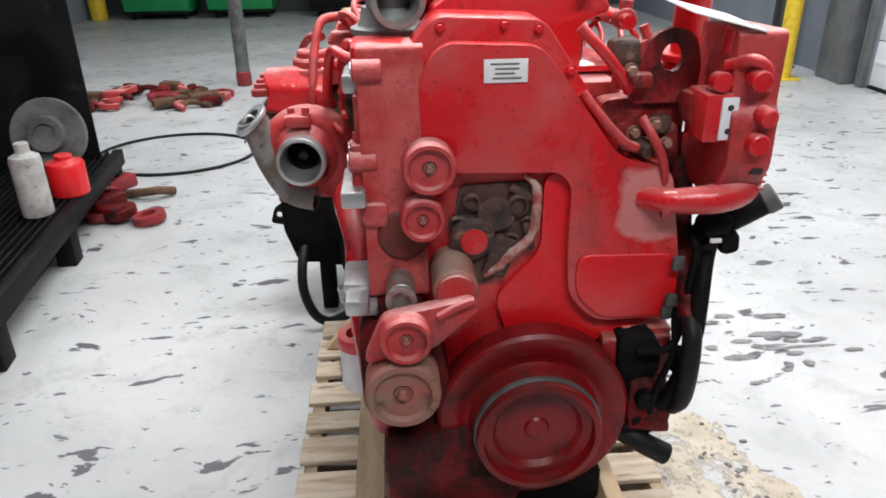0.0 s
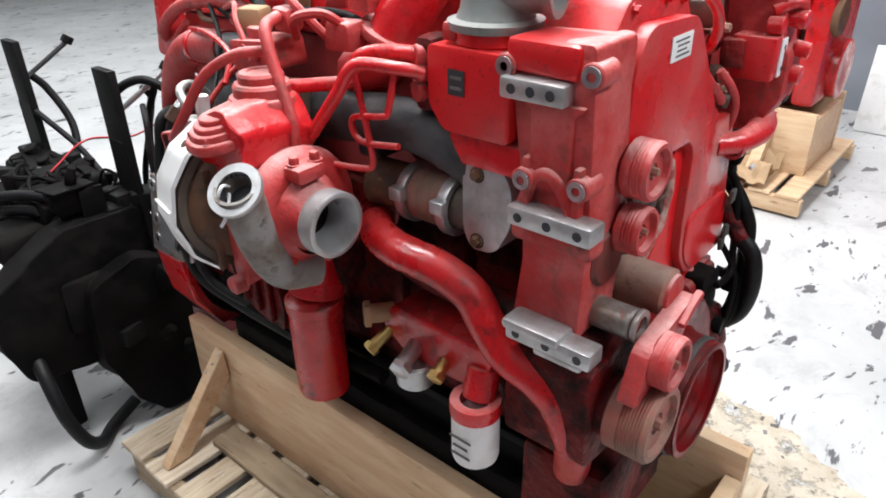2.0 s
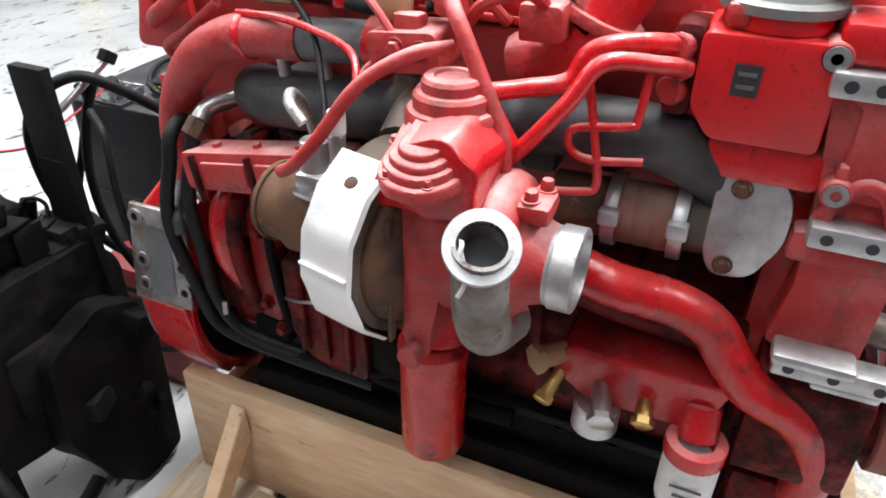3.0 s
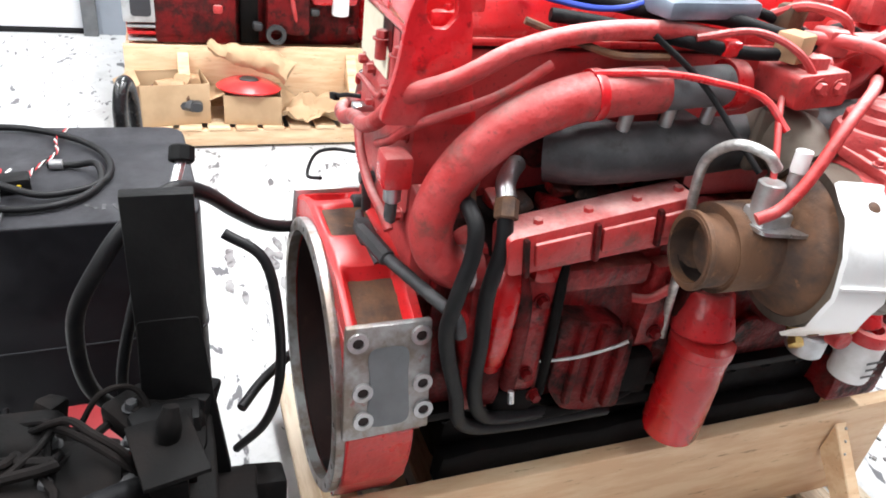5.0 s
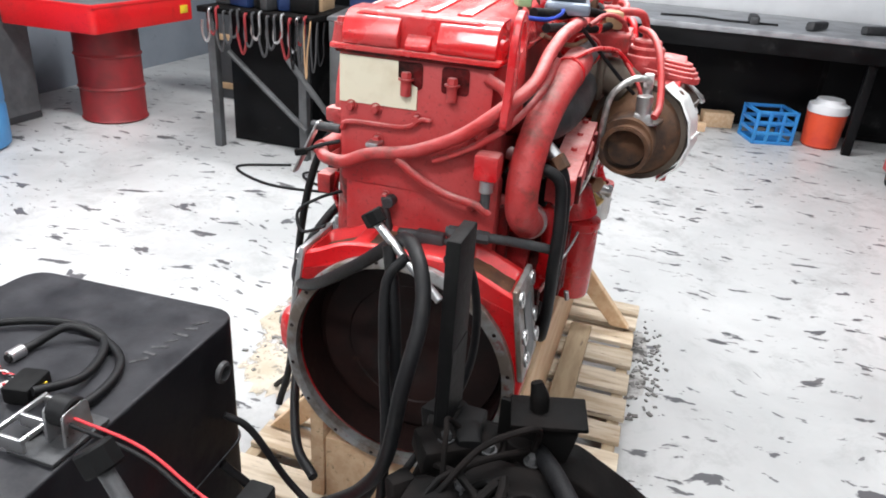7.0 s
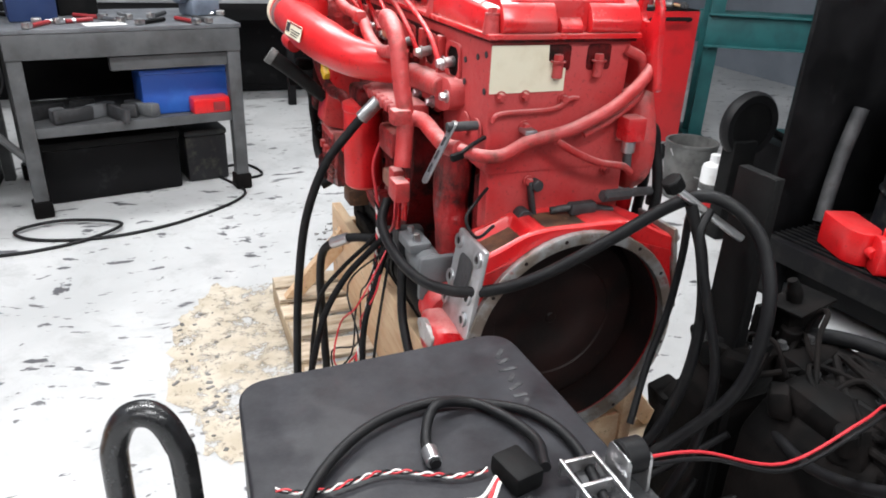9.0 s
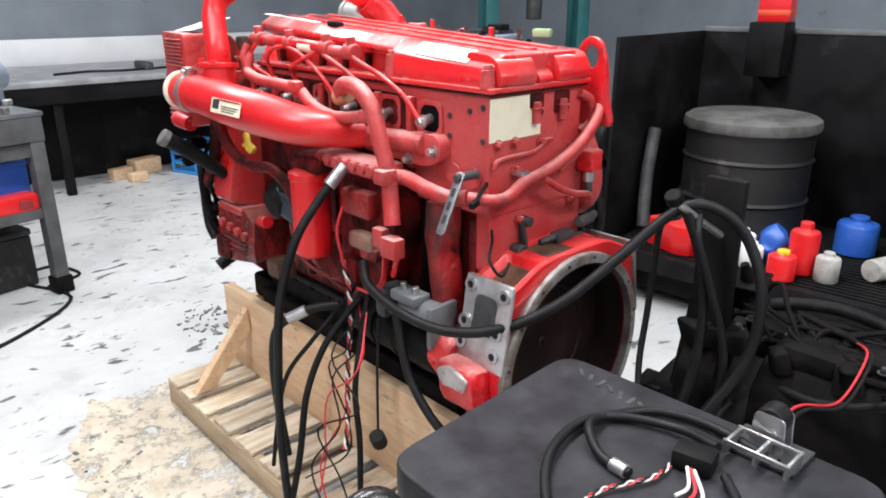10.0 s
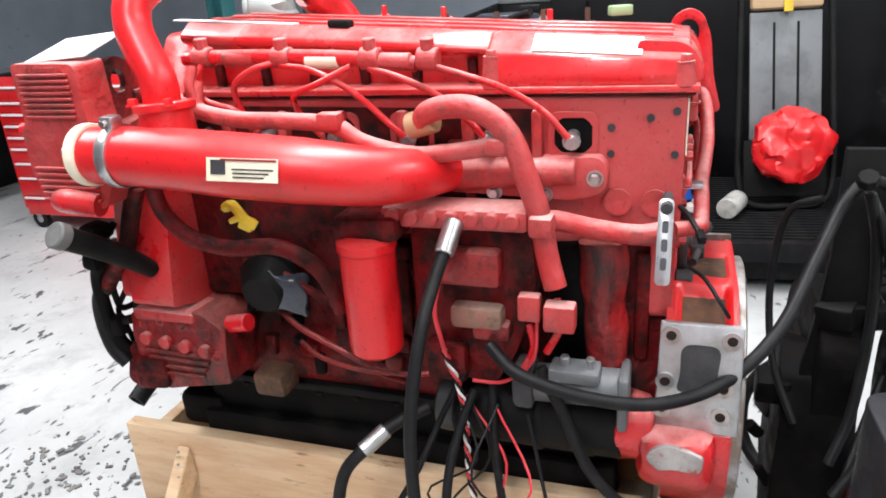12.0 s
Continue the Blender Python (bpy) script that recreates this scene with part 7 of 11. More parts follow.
# small castings, plugs and pipes low on the intake flank
r10 = random.Random(14)
for k in range(30):
    y_, z_ = r10.uniform(0.20, 0.88), r10.uniform(0.675, 1.04)
    if k % 3:
        bm = lumpy(box(nb(), (0.21, y_, z_), (0.035, r10.uniform(0.02, 0.07), r10.uniform(0.02, 0.06)), 0.008), 0.006, 22, k)
    else:
        bm = bolt(nb(), (0.212, y_, z_), (1, 0, 0), r10.uniform(0.008, 0.014), 0.016)
    ep("flank_lug", bm, (M_GREASE_SHADE, M_MIDRED, M_GREASE_SHADE, M_OIL_SHADE)[k % 4], "", block)
for pts, r, m_ in (
    ([(0.24, 0.40, 0.775), (0.285, 0.48, 0.765), (0.30, 0.60, 0.755), (0.29, 0.74, 0.76), (0.25, 0.82, 0.775)], 0.006, M_MIDRED),
    ([(0.25, 0.36, 0.86), (0.29, 0.44, 0.84), (0.30, 0.54, 0.80), (0.28, 0.62, 0.74), (0.24, 0.66, 0.70)], 0.007, M_MIDRED),
    ([(0.23, 0.30, 1.02), (0.27, 0.36, 1.00), (0.29, 0.44, 0.96), (0.28, 0.54, 0.90), (0.24, 0.58, 0.84)], 0.010, M_GREASE_SHADE),
    ([(0.235, 0.70, 1.0), (0.27, 0.74, 0.96), (0.275, 0.80, 0.90), (0.25, 0.85, 0.82)], 0.009, M_GREASE_SHADE),
):
    ep("flank_pipe", tube(nb(), pts, r, 10), m_, "", block)
bm = tube(nb(), [(0.40, 0.20, 1.23), (0.385, 0.20, 1.15), (0.375, 0.25, 1.09), (0.365, 0.34, 1.065), (0.355, 0.45, 1.07), (0.345, 0.535, 1.02), (0.33, 0.57, 0.92)], 0.018, 14)
ep("oil_line", bm, M_GREASE_SHADE, "dark red oil line")
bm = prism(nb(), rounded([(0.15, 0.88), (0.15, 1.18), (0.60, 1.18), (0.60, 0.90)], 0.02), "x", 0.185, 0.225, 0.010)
ep("side_plate", bm, M_GREASE_SHADE, "dark red side plate")
bm = tube(nb(), [(0.385, 0.36, 1.165), (0.40, 0.39, 1.175), (0.41, 0.42, 1.15), (0.405, 0.44, 1.135)], 0.011, 8)
box(bm, (0.405, 0.40, 1.15), (0.02, 0.035, 0.012), 0.003, (20, 0, 0))
box(bm, (0.405, 0.42, 1.14), (0.022, 0.03, 0.026), 0.004, (-20, 0, 0))
ep("yellow_plug", bm, M_YELLOW, "yellow plastic cap and plug")
# hose on the front corner and the grey-capped canister
bm = tube(nb(), [(0.37, 0.13, 1.20), (0.36, 0.09, 1.13), (0.355, 0.05, 1.045), (0.35, -0.01, 0.98), (0.345, -0.05, 0.93)], 0.020, 14)
ep("front_hose", bm, M_GREASE_SHADE, "greasy red front hose")
bm = tube(nb(), [(0.348, -0.04, 0.94), (0.344, -0.08, 0.90), (0.341, -0.092, 0.83), (0.341, -0.08, 0.76), (0.338, -0.05, 0.72)], 0.019, 14)
ep("front_hose_end", bm, M_RUBBER, "black rubber hose end")
bm = tube(nb(), [(0.338, -0.07, 0.85), (0.34, -0.04, 0.84), (0.335, -0.01, 0.845)], 0.012, 10)
ep("hose_branch", bm, M_RUBBER)
bm = tube(nb(), [(0.345, 0.10, 0.99), (0.40, 0.09, 1.04), (0.46, 0.065, 1.09), (0.515, 0.05, 1.13)], 0.026, 18, radii=[0.02, 0.024, 0.026, 0.026])
can = ep("canister", bm, M_BLACK, "black canister")
ep("canister_cap", rod(nb(), (0.510, 0.051, 1.127), (0.532, 0.046, 1.143), 0.029, seg=22), M_LID, "dull grey cap", can)
bm = prism(nb(), rounded([(-0.07, 0.67), (0.0, 0.64), (0.02, 0.79), (-0.04, 0.77)], 0.015), "x", 0.25, 0.325, 0.012, 3)
bmesh.ops.subdivide_edges(bm, edges=[e for e in bm.edges if e.calc_length() > 0.03], cuts=2, use_grid_fill=True)
lug = ep("front_lug", lumpy(bm, 0.014, 16, 3), M_GREASE_SHADE, "greasy dark red casting beside the damper")
for x_, y_, z_, r_ in ((0.275, -0.055, 0.745, 0.020), (0.305, -0.05, 0.70, 0.016), (0.265, -0.05, 0.69, 0.013)):
    ep("lug_boss", lumpy(rod(nb(), (x_, y_ + 0.03, z_), (x_, y_ - 0.012, z_), r_, seg=14), 0.003, 30, z_), M_OIL_SHADE, "", lug)
bm = lumpy(prism(nb(), rounded([(0.215, 0.88), (0.30, 0.88), (0.315, 0.82), (0.285, 0.74), (0.235, 0.72), (0.225, 0.79)], 0.02), "y", -0.03, 0.02, 0.008), 0.007, 18, 2)
fm = ep("front_mount", bm, M_OIL_SHADE, "oily black bracket under the cover")
for pts, r in (
    ([(0.42, 0.06, 1.06), (0.385, 0.0, 1.03), (0.362, -0.05, 0.97), (0.357, -0.06, 0.90), (0.345, -0.065, 0.83), (0.325, -0.06, 0.76), (0.29, -0.03, 0.69), (0.25, 0.0, 0.65)], 0.017),
    ([(0.345, 0.02, 1.10), (0.36, -0.01, 1.05), (0.345, -0.03, 0.98), (0.335, -0.04, 0.90), (0.31, -0.05, 0.86), (0.25, -0.045, 0.855)], 0.008),
    ([(0.335, 0.0, 0.93), (0.322, -0.055, 0.86), (0.30, -0.065, 0.80), (0.288, -0.06, 0.73), (0.29, -0.05, 0.68)], 0.007),
):
    ep("loom", tube(nb(), pts, r, 10), M_OIL_SHADE, "black oily wiring loom")
for x_, y_, z_, sx_, sy_, sz_ in ((0.40, 0.02, 1.10, 0.06, 0.05, 0.04), (0.445, 0.04, 1.05, 0.04, 0.04, 0.045), (0.345, -0.04, 0.83, 0.04, 0.035, 0.05), (0.27, -0.03, 0.665, 0.08, 0.05, 0.04)):
    ep("loom_plug", lumpy(box(nb(), (x_, y_, z_), (sx_, sy_, sz_), 0.012), 0.007, 22, z_), M_OIL_SHADE, "", fm)
for x_, y_, z_ in ((0.322, -0.02, 1.035), (0.318, -0.02, 0.955), (0.312, -0.018, 0.925)):
    ep("loom_label", lumpy(box(nb(), (x_, y_, z_), (0.022, 0.01, 0.03), 0.004), 0.003, 40, z_), M_DRUMLID, "worn grey patch", fm)
ep("loom_tag", box(nb(), (0.385, -0.03, 1.085), (0.022, 0.008, 0.008), 0.002), M_WHITE, "", fm)
# spin-on fuel filter
bm = lathe(nb(), (0.345, 0.652, 0.84), (0, 0, 1), [(0, 0), (0.045, 0), (0.056, 0.01), (0.058, 0.03), (0.058, 0.235), (0.062, 0.24), (0.062, 0.258), (0.04, 0.268), (0, 0.268)], 36)
ep("fuel_filter", bm, M_BRIGHT, "bright red spin-on fuel filter")
bm = box(nb(), (0.30, 0.66, 1.125), (0.15, 0.14, 0.05), 0.014)
ep("filter_head", bm, M_GREASE_SHADE, "greasy red filter head")
# fuel module
bm = prism(nb(), rounded([(0.73, 0.78), (0.73, 1.12), (0.98, 1.14), (0.99, 1.0), (0.95, 0.85), (0.90, 0.76)], 0.025), "x", 0.19, 0.30, 0.014)
ecm = ep("fuel_module", bm, M_GREASE_SHADE, "greasy red fuel module")
for c, s, m_ in (((0.315, 0.86, 1.04), (0.05, 0.13, 0.075), M_MIDRED), ((0.31, 0.87, 0.93), (0.05, 0.11, 0.05), M_BROWNDUST), ((0.31, 0.90, 0.90), (0.045, 0.08, 0.04), M_MIDRED), ((0.315, 0.80, 0.82), (0.04, 0.09, 0.09), M_GREASE_SHADE)):
    ep("module_block", box(nb(), c, s, 0.012), m_, "", ecm)
bm = box(nb(), (0.30, 0.835, 1.145), (0.09, 0.30, 0.045), 0.014)
mrow = ep("fitting_block", bm, M_DUST, "dusty block with a row of pipe nuts")
repeats("pipe_nut", lambda: rod(nb(), (0, 0, -0.02), (0, 0, 0.012), 0.015, seg=10), [((0.345, 0.715 + 0.04 * k, 1.15), (1, 0, -0.1)) for k in range(7)], M_DUST, mrow)
# black slab: shade of the greasy recess put into the colour
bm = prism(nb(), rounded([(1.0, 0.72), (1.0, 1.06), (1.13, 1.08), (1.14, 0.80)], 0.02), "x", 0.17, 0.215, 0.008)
ep("dark_recess", bm, M_OIL_SHADE, "black slab for the greasy, shaded recess in the block")
bm = tube(nb(), [(0.235, 1.11, 1.08), (0.24, 1.115, 0.98), (0.235, 1.12, 0.86), (0.225, 1.13, 0.76)], 0.045, 14)
ep("block_web", lumpy(bm, 0.010, 14, 1), M_MIDRED, "")
# fuel rail and its lines
bm = tube(nb(), [(0.268, 0.24, 1.452), (0.27, 0.40, 1.452), (0.27, 0.60, 1.445), (0.27, 0.76, 1.430)], 0.015, 14, curved=True)
fr = ep("fuel_rail", bm, M_RED, "red fuel rail with brown joints")
for yy in (0.29, 0.476, 0.668, 0.785):
    bm = rod(nb(), (0.272, yy - 0.02, 1.455 - (yy - 0.3) * 0.03), (0.272, yy + 0.02, 1.452 - (yy - 0.3) * 0.03), 0.022, seg=10)
    rod(bm, (0.272, yy, 1.455 - (yy - 0.3) * 0.03), (0.275, yy, 1.492 - (yy - 0.3) * 0.03), 0.014, seg=8)
    ep("rail_joint", bm, M_DUST, "", fr)
for yy in (0.38, 0.57, 0.72):
    ep("sleeve", rod(nb(), (0.2705, yy - 0.04, 1.45 - (yy - 0.38) * 0.04), (0.2705, yy + 0.03, 1.448 - (yy - 0.38) * 0.04), 0.0165, seg=14), (M_PAPER if yy == 0.57 else M_DUST), "", fr)
for pts in (
    [(0.28, 0.80, 1.425), (0.29, 0.86, 1.41), (0.285, 0.93, 1.385), (0.27, 1.0, 1.34), (0.262, 1.048, 1.285)],
    [(0.285, 0.668, 1.425), (0.295, 0.73, 1.41), (0.285, 0.80, 1.375), (0.27, 0.86, 1.32), (0.262, 0.885, 1.285)],
    [(0.285, 0.476, 1.435), (0.295, 0.55, 1.425), (0.285, 0.63, 1.38), (0.27, 0.70, 1.31), (0.262, 0.722, 1.285)],
    [(0.285, 0.63, 1.43), (0.30, 0.56, 1.40), (0.29, 0.50, 1.375), (0.27, 0.50, 1.33), (0.262, 0.535, 1.29)],
    [(0.285, 0.29, 1.44), (0.30, 0.28, 1.41), (0.30, 0.295, 1.37), (0.29, 0.36, 1.345), (0.27, 0.395, 1.30)],
    [(0.285, 0.46, 1.44), (0.30, 0.42, 1.43), (0.295, 0.37, 1.40), (0.28, 0.36, 1.36), (0.265, 0.375, 1.30)],
):
    ep("injection_line", tube(nb(), pts, 0.0065, 10), M_RED, "")
for pts, r in (
    ([(0.31, 0.285, 1.41), (0.325, 0.29, 1.36), (0.33, 0.33, 1.345), (0.33, 0.40, 1.335), (0.33, 0.50, 1.333), (0.33, 0.60, 1.325), (0.33, 0.66, 1.292), (0.33, 0.74, 1.272), (0.33, 0.80, 1.27), (0.325, 0.93, 1.287)], 0.017),
    ([(0.30, 0.775, 1.325), (0.315, 0.79, 1.345), (0.33, 0.835, 1.36), (0.335, 0.895, 1.355), (0.335, 0.95, 1.31), (0.335, 0.985, 1.22), (0.33, 1.005, 1.15), (0.335, 1.018, 1.08), (0.345, 1.035, 1.02)], 0.022),
    ([(0.275, 1.24, 1.122), (0.285, 1.18, 1.113), (0.285, 1.10, 1.12), (0.29, 1.03, 1.135), (0.315, 1.005, 1.14)], 0.020),
    ([(0.315, 0.29, 1.44), (0.33, 0.285, 1.40), (0.325, 0.30, 1.35), (0.32, 0.34, 1.34)], 0.011),
):
    ep("harness_hose", tube(nb(), pts, r, 14), M_DUST, "dusty red wiring conduit")
for c, s in (((0.34, 0.60, 1.335), (0.03, 0.05, 0.035)), ((0.34, 0.93, 1.29), (0.03, 0.04, 0.03)), ((0.345, 1.01, 1.145), (0.05, 0.045, 0.04)), ((0.335, 0.74, 1.262), (0.02, 0.03, 0.02))):
    ep("conduit_clamp", box(nb(), c, s, 0.008), M_DUST)
bm = rod(nb(), (0.29, 0.745, 1.315), (0.30, 0.80, 1.332), 0.026, seg=16)
ep("breather_elbow", bm, M_TAN, "orange-brown elbow")
# intake manifold cover
bm = prism(nb(), rounded([(0.79, 1.175), (0.79, 1.235), (1.10, 1.252), (1.12, 1.23), (1.115, 1.185), (1.06, 1.165)], 0.025), "x", 0.20, 0.255, 0.010)
ip2 = ep("intake_manifold", bm, M_HEAD, "dusty red intake manifold cover")
ep("manifold_bulge", rod(nb(), (0.25, 0.82, 1.21), (0.252, 1.06, 1.222), 0.032, 0.026, seg=20), M_DUST, "", ip2)
bolts([((0.255, 1.095, 1.21), (1, 0, 0)), ((0.255, 0.90, 1.178), (1, 0, 0)), ((0.255, 1.0, 1.176), (1, 0, 0))], ip2, M_STEEL, 0.011, 0.016)
# starter motor
bm = rod(nb(), (0.245, 0.80, 0.665), (0.255, 1.17, 0.672), 0.075, seg=32)
st = ep("starter_motor", lumpy(bm, 0.004, 10, 3), M_BLACK, "oily black starter motor")
ep("starter_rear", rod(nb(), (0.24, 0.76, 0.665), (0.245, 0.81, 0.665), 0.068, seg=32), M_IRON, "", st)
ep("solenoid", lumpy(rod(nb(), (0.295, 0.96, 0.775), (0.30, 1.16, 0.785), 0.040, seg=24), 0.003, 18, 1), M_GREYMETAL, "dull grey starter solenoid", st)
ep("solenoid_flange", lumpy(box(nb(), (0.29, 1.165, 0.765), (0.10, 0.022, 0.12), 0.010), 0.004, 20, 2), M_GREYMETAL, "", st)
ep("solenoid_cap", lumpy(box(nb(), (0.30, 0.965, 0.78), (0.085, 0.045, 0.09), 0.012), 0.004, 22, 5), M_IRON, "", st)
ep("terminal_block", lumpy(box(nb(), (0.318, 1.07, 0.825), (0.06, 0.10, 0.03), 0.008), 0.003, 25, 1), M_GREYMETAL, "", st)
for y_, z_ in ((0.88, 0.735), (0.98, 0.735), (1.09, 0.735)):
    ep("starter_band", ring(nb(), (0.248, y_, 0.668), (0, 1, 0), 0.079, 0.07, 0.018, 30), M_BLACK, "", st)
for yy in (1.05, 1.10):
    ep("terminal", rod(nb(), (0.32, yy, 0.835), (0.325, yy, 0.862), 0.009, seg=8), M_STEEL, "", st)
bm = rod(nb(), (0.255, 1.16, 0.672), (0.262, 1.225, 0.675), 0.078, 0.070, seg=28)
box(bm, (0.312, 1.27, 0.645), (0.08, 0.15, 0.13), 0.03)
bmesh.ops.subdivide_edges(bm, edges=[e for e in bm.edges if e.calc_length() > 0.04], cuts=2, use_grid_fill=True)
lumpy(bm, 0.012, 13, 2)
ep("starter_nose", bm, M_RED, "red starter nose with a worn patch", st)
ep("worn_patch", lumpy(prism(nb(), rounded([(1.215, 0.655), (1.25, 0.64), (1.31, 0.65), (1.325, 0.685), (1.27, 0.70), (1.225, 0.69)], 0.015), "x", 0.340, 0.358, 0.004), 0.008, 30, 2), M_ALUPAINT, "bare worn patch", st)
# steel strap and connectors
bm = prism(nb(), rounded([(1.213, 1.045), (1.240, 1.045), (1.240, 1.185), (1.213, 1.185)], 0.010), "x", 0.288, 0.294, 0.001)
for v in bm.verts:
    v.co.x += 0.5 * (1.172 - v.co.z)
strap = ep("steel_strap", bm, M_STEEL, "slotted bright steel strap")
for zz in (1.07, 1.10, 1.13):
    bm = prism(nb(), rounded([(1.221, zz), (1.232, zz), (1.232, zz + 0.02), (1.221, zz + 0.02)], 0.004), "x", 0.2945, 0.2955)
    for v in bm.verts:
        v.co.x += 0.5 * (1.172 - v.co.z)
    ep("strap_slot", bm, M_INK_HOLE, "", strap)
ep("strap_bolt", rod(nb(), (0.23, 1.227, 1.172), (0.305, 1.227, 1.172), 0.011, seg=10), M_IRON, "", strap)
for c, s, m_ in (((0.345, 0.985, 0.975), (0.03, 0.045, 0.055), M_DUST), ((0.355, 1.045, 0.965), (0.04, 0.06, 0.055), M_DUST)):
    ep("connector", box(nb(), c, s, 0.006), m_, "pink dusty connector")
for x, yy, z in ((0.33, 1.035, 0.99), (0.33, 0.98, 0.93)):
    ep("connector_tail", tube(nb(), [(x, yy, z), (x + 0.01, yy + 0.01, z - 0.05), (x, yy - 0.02, z - 0.12)], 0.008, 8), M_RED)
# rocker cover top bits
for yy in (0.55, 0.7, 0.95):
    ep("cover_stud", leaned(rod(nb(), (-0.10, yy, 1.468), (-0.10, yy, 1.50), 0.007, seg=8)), M_RED, "", cover)
ep("black_clip", leaned(box(nb(), (0.165, 0.56, 1.480), (0.03, 0.05, 0.016), 0.005)), M_BLACK, "small black clip", cover)

# ---------------------------------------------------------------- black tank behind the engine
tank = thing("fuel_tank", "scuffed black plastic tank with rounded corners", "tank", at=(0.56, 1.9, 0.0), world_parts=True)
bm = prism(nb(), rounded([(0.30, 1.575), (0.825, 1.60), (0.845, 2.24), (0.282, 2.21)], 0.06, 6), "z", 0.07, 0.845, 0.055, 6)
body = part("tank_body", bm, M_TANK, tank)
part("seam", prism(nb(), rounded([(0.297, 1.571), (0.829, 1.596), (0.849, 2.244), (0.278, 2.214)], 0.06, 6), "z", 0.52, 0.527, 0.002), M_TANK, tank)
bm = lathe(nb(), (0.272, 1.69, 0.77), (-1, 0, 0), [(0.024, 0), (0.022, 0.008), (0.016, 0.010), (0.014, -0.006), (0, -0.006)], 20)
part("bung", bm, M_IRON, tank, "bare metal bung")
for x0, y0 in ((0.36, 1.66), (0.78, 1.68), (0.36, 2.14), (0.78, 2.15)):
    part("leg", box(nb(), (x0, y0, 0.05), (0.06, 0.06, 0.10), 0.006), M_BLACK, tank)
part("support_rail", box(nb(), (0.36, 1.9, 0.06), (0.05, 0.55, 0.06), 0.006), M_BLACK, tank)
part("support_rail", box(nb(), (0.78, 1.9, 0.06), (0.05, 0.55, 0.06), 0.006), M_BLACK, tank)

# chalk writing that cannot be read: plain marks
for k in range(7):
    bm = box(nb(), (0.345 + 0.004 * k, 1.65 + 0.026 * k, 0.8455), (0.026 if k % 2 else 0.034, 0.008, 0.0012), 0, (0, 0, 50 - 25 * (k % 3)))
    part("chalk_mark", bm, M_CHALK, tank)

TOP = 0.847


def cable(name, label, pts, r, material, group="", seg=12, per=7):
    p0 = pts[0]
    th = thing(name, label, "cable", group=group, at=(p0[0], p0[1], p0[2]), world_parts=True)
    part("sheath", tube(nb(), pts, r, seg, per), material, th)
    return th


cable("cable", "black rubber cable coiled on the tank lid", [(0.47, 2.02, TOP + 0.012), (0.56, 2.10, TOP + 0.011), (0.68, 2.15, TOP + 0.011), (0.79, 2.11, TOP + 0.011), (0.80, 2.00, TOP + 0.011), (0.735, 1.88, TOP + 0.012), (0.64, 1.80, TOP + 0.014), (0.53, 1.77, TOP + 0.012), (0.45, 1.80, TOP + 0.011), (0.405, 1.90, TOP + 0.014), (0.43, 1.985, TOP + 0.03)], 0.0085, M_RUBBER)
c = cable("cable", "black rubber cable coiled on the tank lid", [(0.57, 1.91, TOP + 0.010), (0.565, 1.85, TOP + 0.010), (0.53, 1.80, TOP + 0.028), (0.46, 1.79, TOP + 0.010), (0.38, 1.84, TOP + 0.010), (0.35, 1.93, TOP + 0.010), (0.37, 2.06, TOP + 0.010)], 0.0085, M_RUBBER)
part("joint", rod(nb(), (0.571, 1.905, TOP + 0.010), (0.569, 1.875, TOP + 0.010), 0.0125, seg=12), M_STEEL, c, "bare metal joint")

wires = thing("wiring_pigtail", "twisted red, white and black wires with a black plug", "wiring", at=(0.6, 1.97, TOP), world_parts=True)
for k, m_ in enumerate((M_WIRE_R, M_WIRE_W, M_RUBBER)):
    pts = []
    for j in range(22):
        u = j / 21
        a = 2 * math.pi * (u * 7 + k / 3)
        pts.append((0.80 - 0.30 * u, 1.885 + 0.05 * u + 0.012 * math.sin(u * 9) + 0.0032 * math.cos(a), TOP + 0.007 + 0.0032 * math.sin(a)))
    part("wire", tube(nb(), pts, 0.0016, 6, 3), m_, wires)
bm = box(nb(), (0.465, 1.965, TOP + 0.017), (0.050, 0.066, 0.034), 0.006, (0, 0, 12))
plug_ = part("plug", bm, M_BLACK, wires, "square black plug")
for k in range(3):
    part("pin_mark", box(nb(), (0.4395, 1.95 + 0.018 * k, TOP + 0.02), (0.002, 0.008, 0.006), 0, (0, 0, 12)), M_YELLOW, plug_)
for k in range(3):
    part("wire", tube(nb(), [(0.50, 1.97 + 0.006 * k, TOP + 0.02), (0.53, 1.99 + 0.012 * k, TOP + 0.008), (0.56, 1.985 + 0.02 * k, TOP + 0.006)], 0.003, 6), (M_WIRE_W, M_WIRE_R, M_WIRE_W)[k], wires)

ped = thing("throttle_pedal", "small steel and black pedal assembly on the tank lid", "pedal", at=(0.33, 2.03, TOP), world_parts=True)
bm = box(nb(), (0.335, 2.03, TOP + 0.004), (0.09, 0.12, 0.008), 0.002)
part("base_plate", bm, M_IRON, ped)
for yy in (1.985, 2.035, 2.085):
    part("slat", box(nb(), (0.375, yy, TOP + 0.02), (0.06, 0.007, 0.024), 0.002), M_STEEL, ped)
for x0 in (0.348, 0.403):
    part("side_rail", box(nb(), (x0, 2.035, TOP + 0.03), (0.006, 0.11, 0.010), 0.002), M_STEEL, ped)
for x0 in (0.30, 0.335):
    part("bracket", prism(nb(), rounded([(1.995, TOP), (2.055, TOP), (2.05, TOP + 0.07), (2.0, TOP + 0.07)], 0.012), "x", x0 - 0.003, x0 + 0.003, 0.001), M_STEEL, ped)
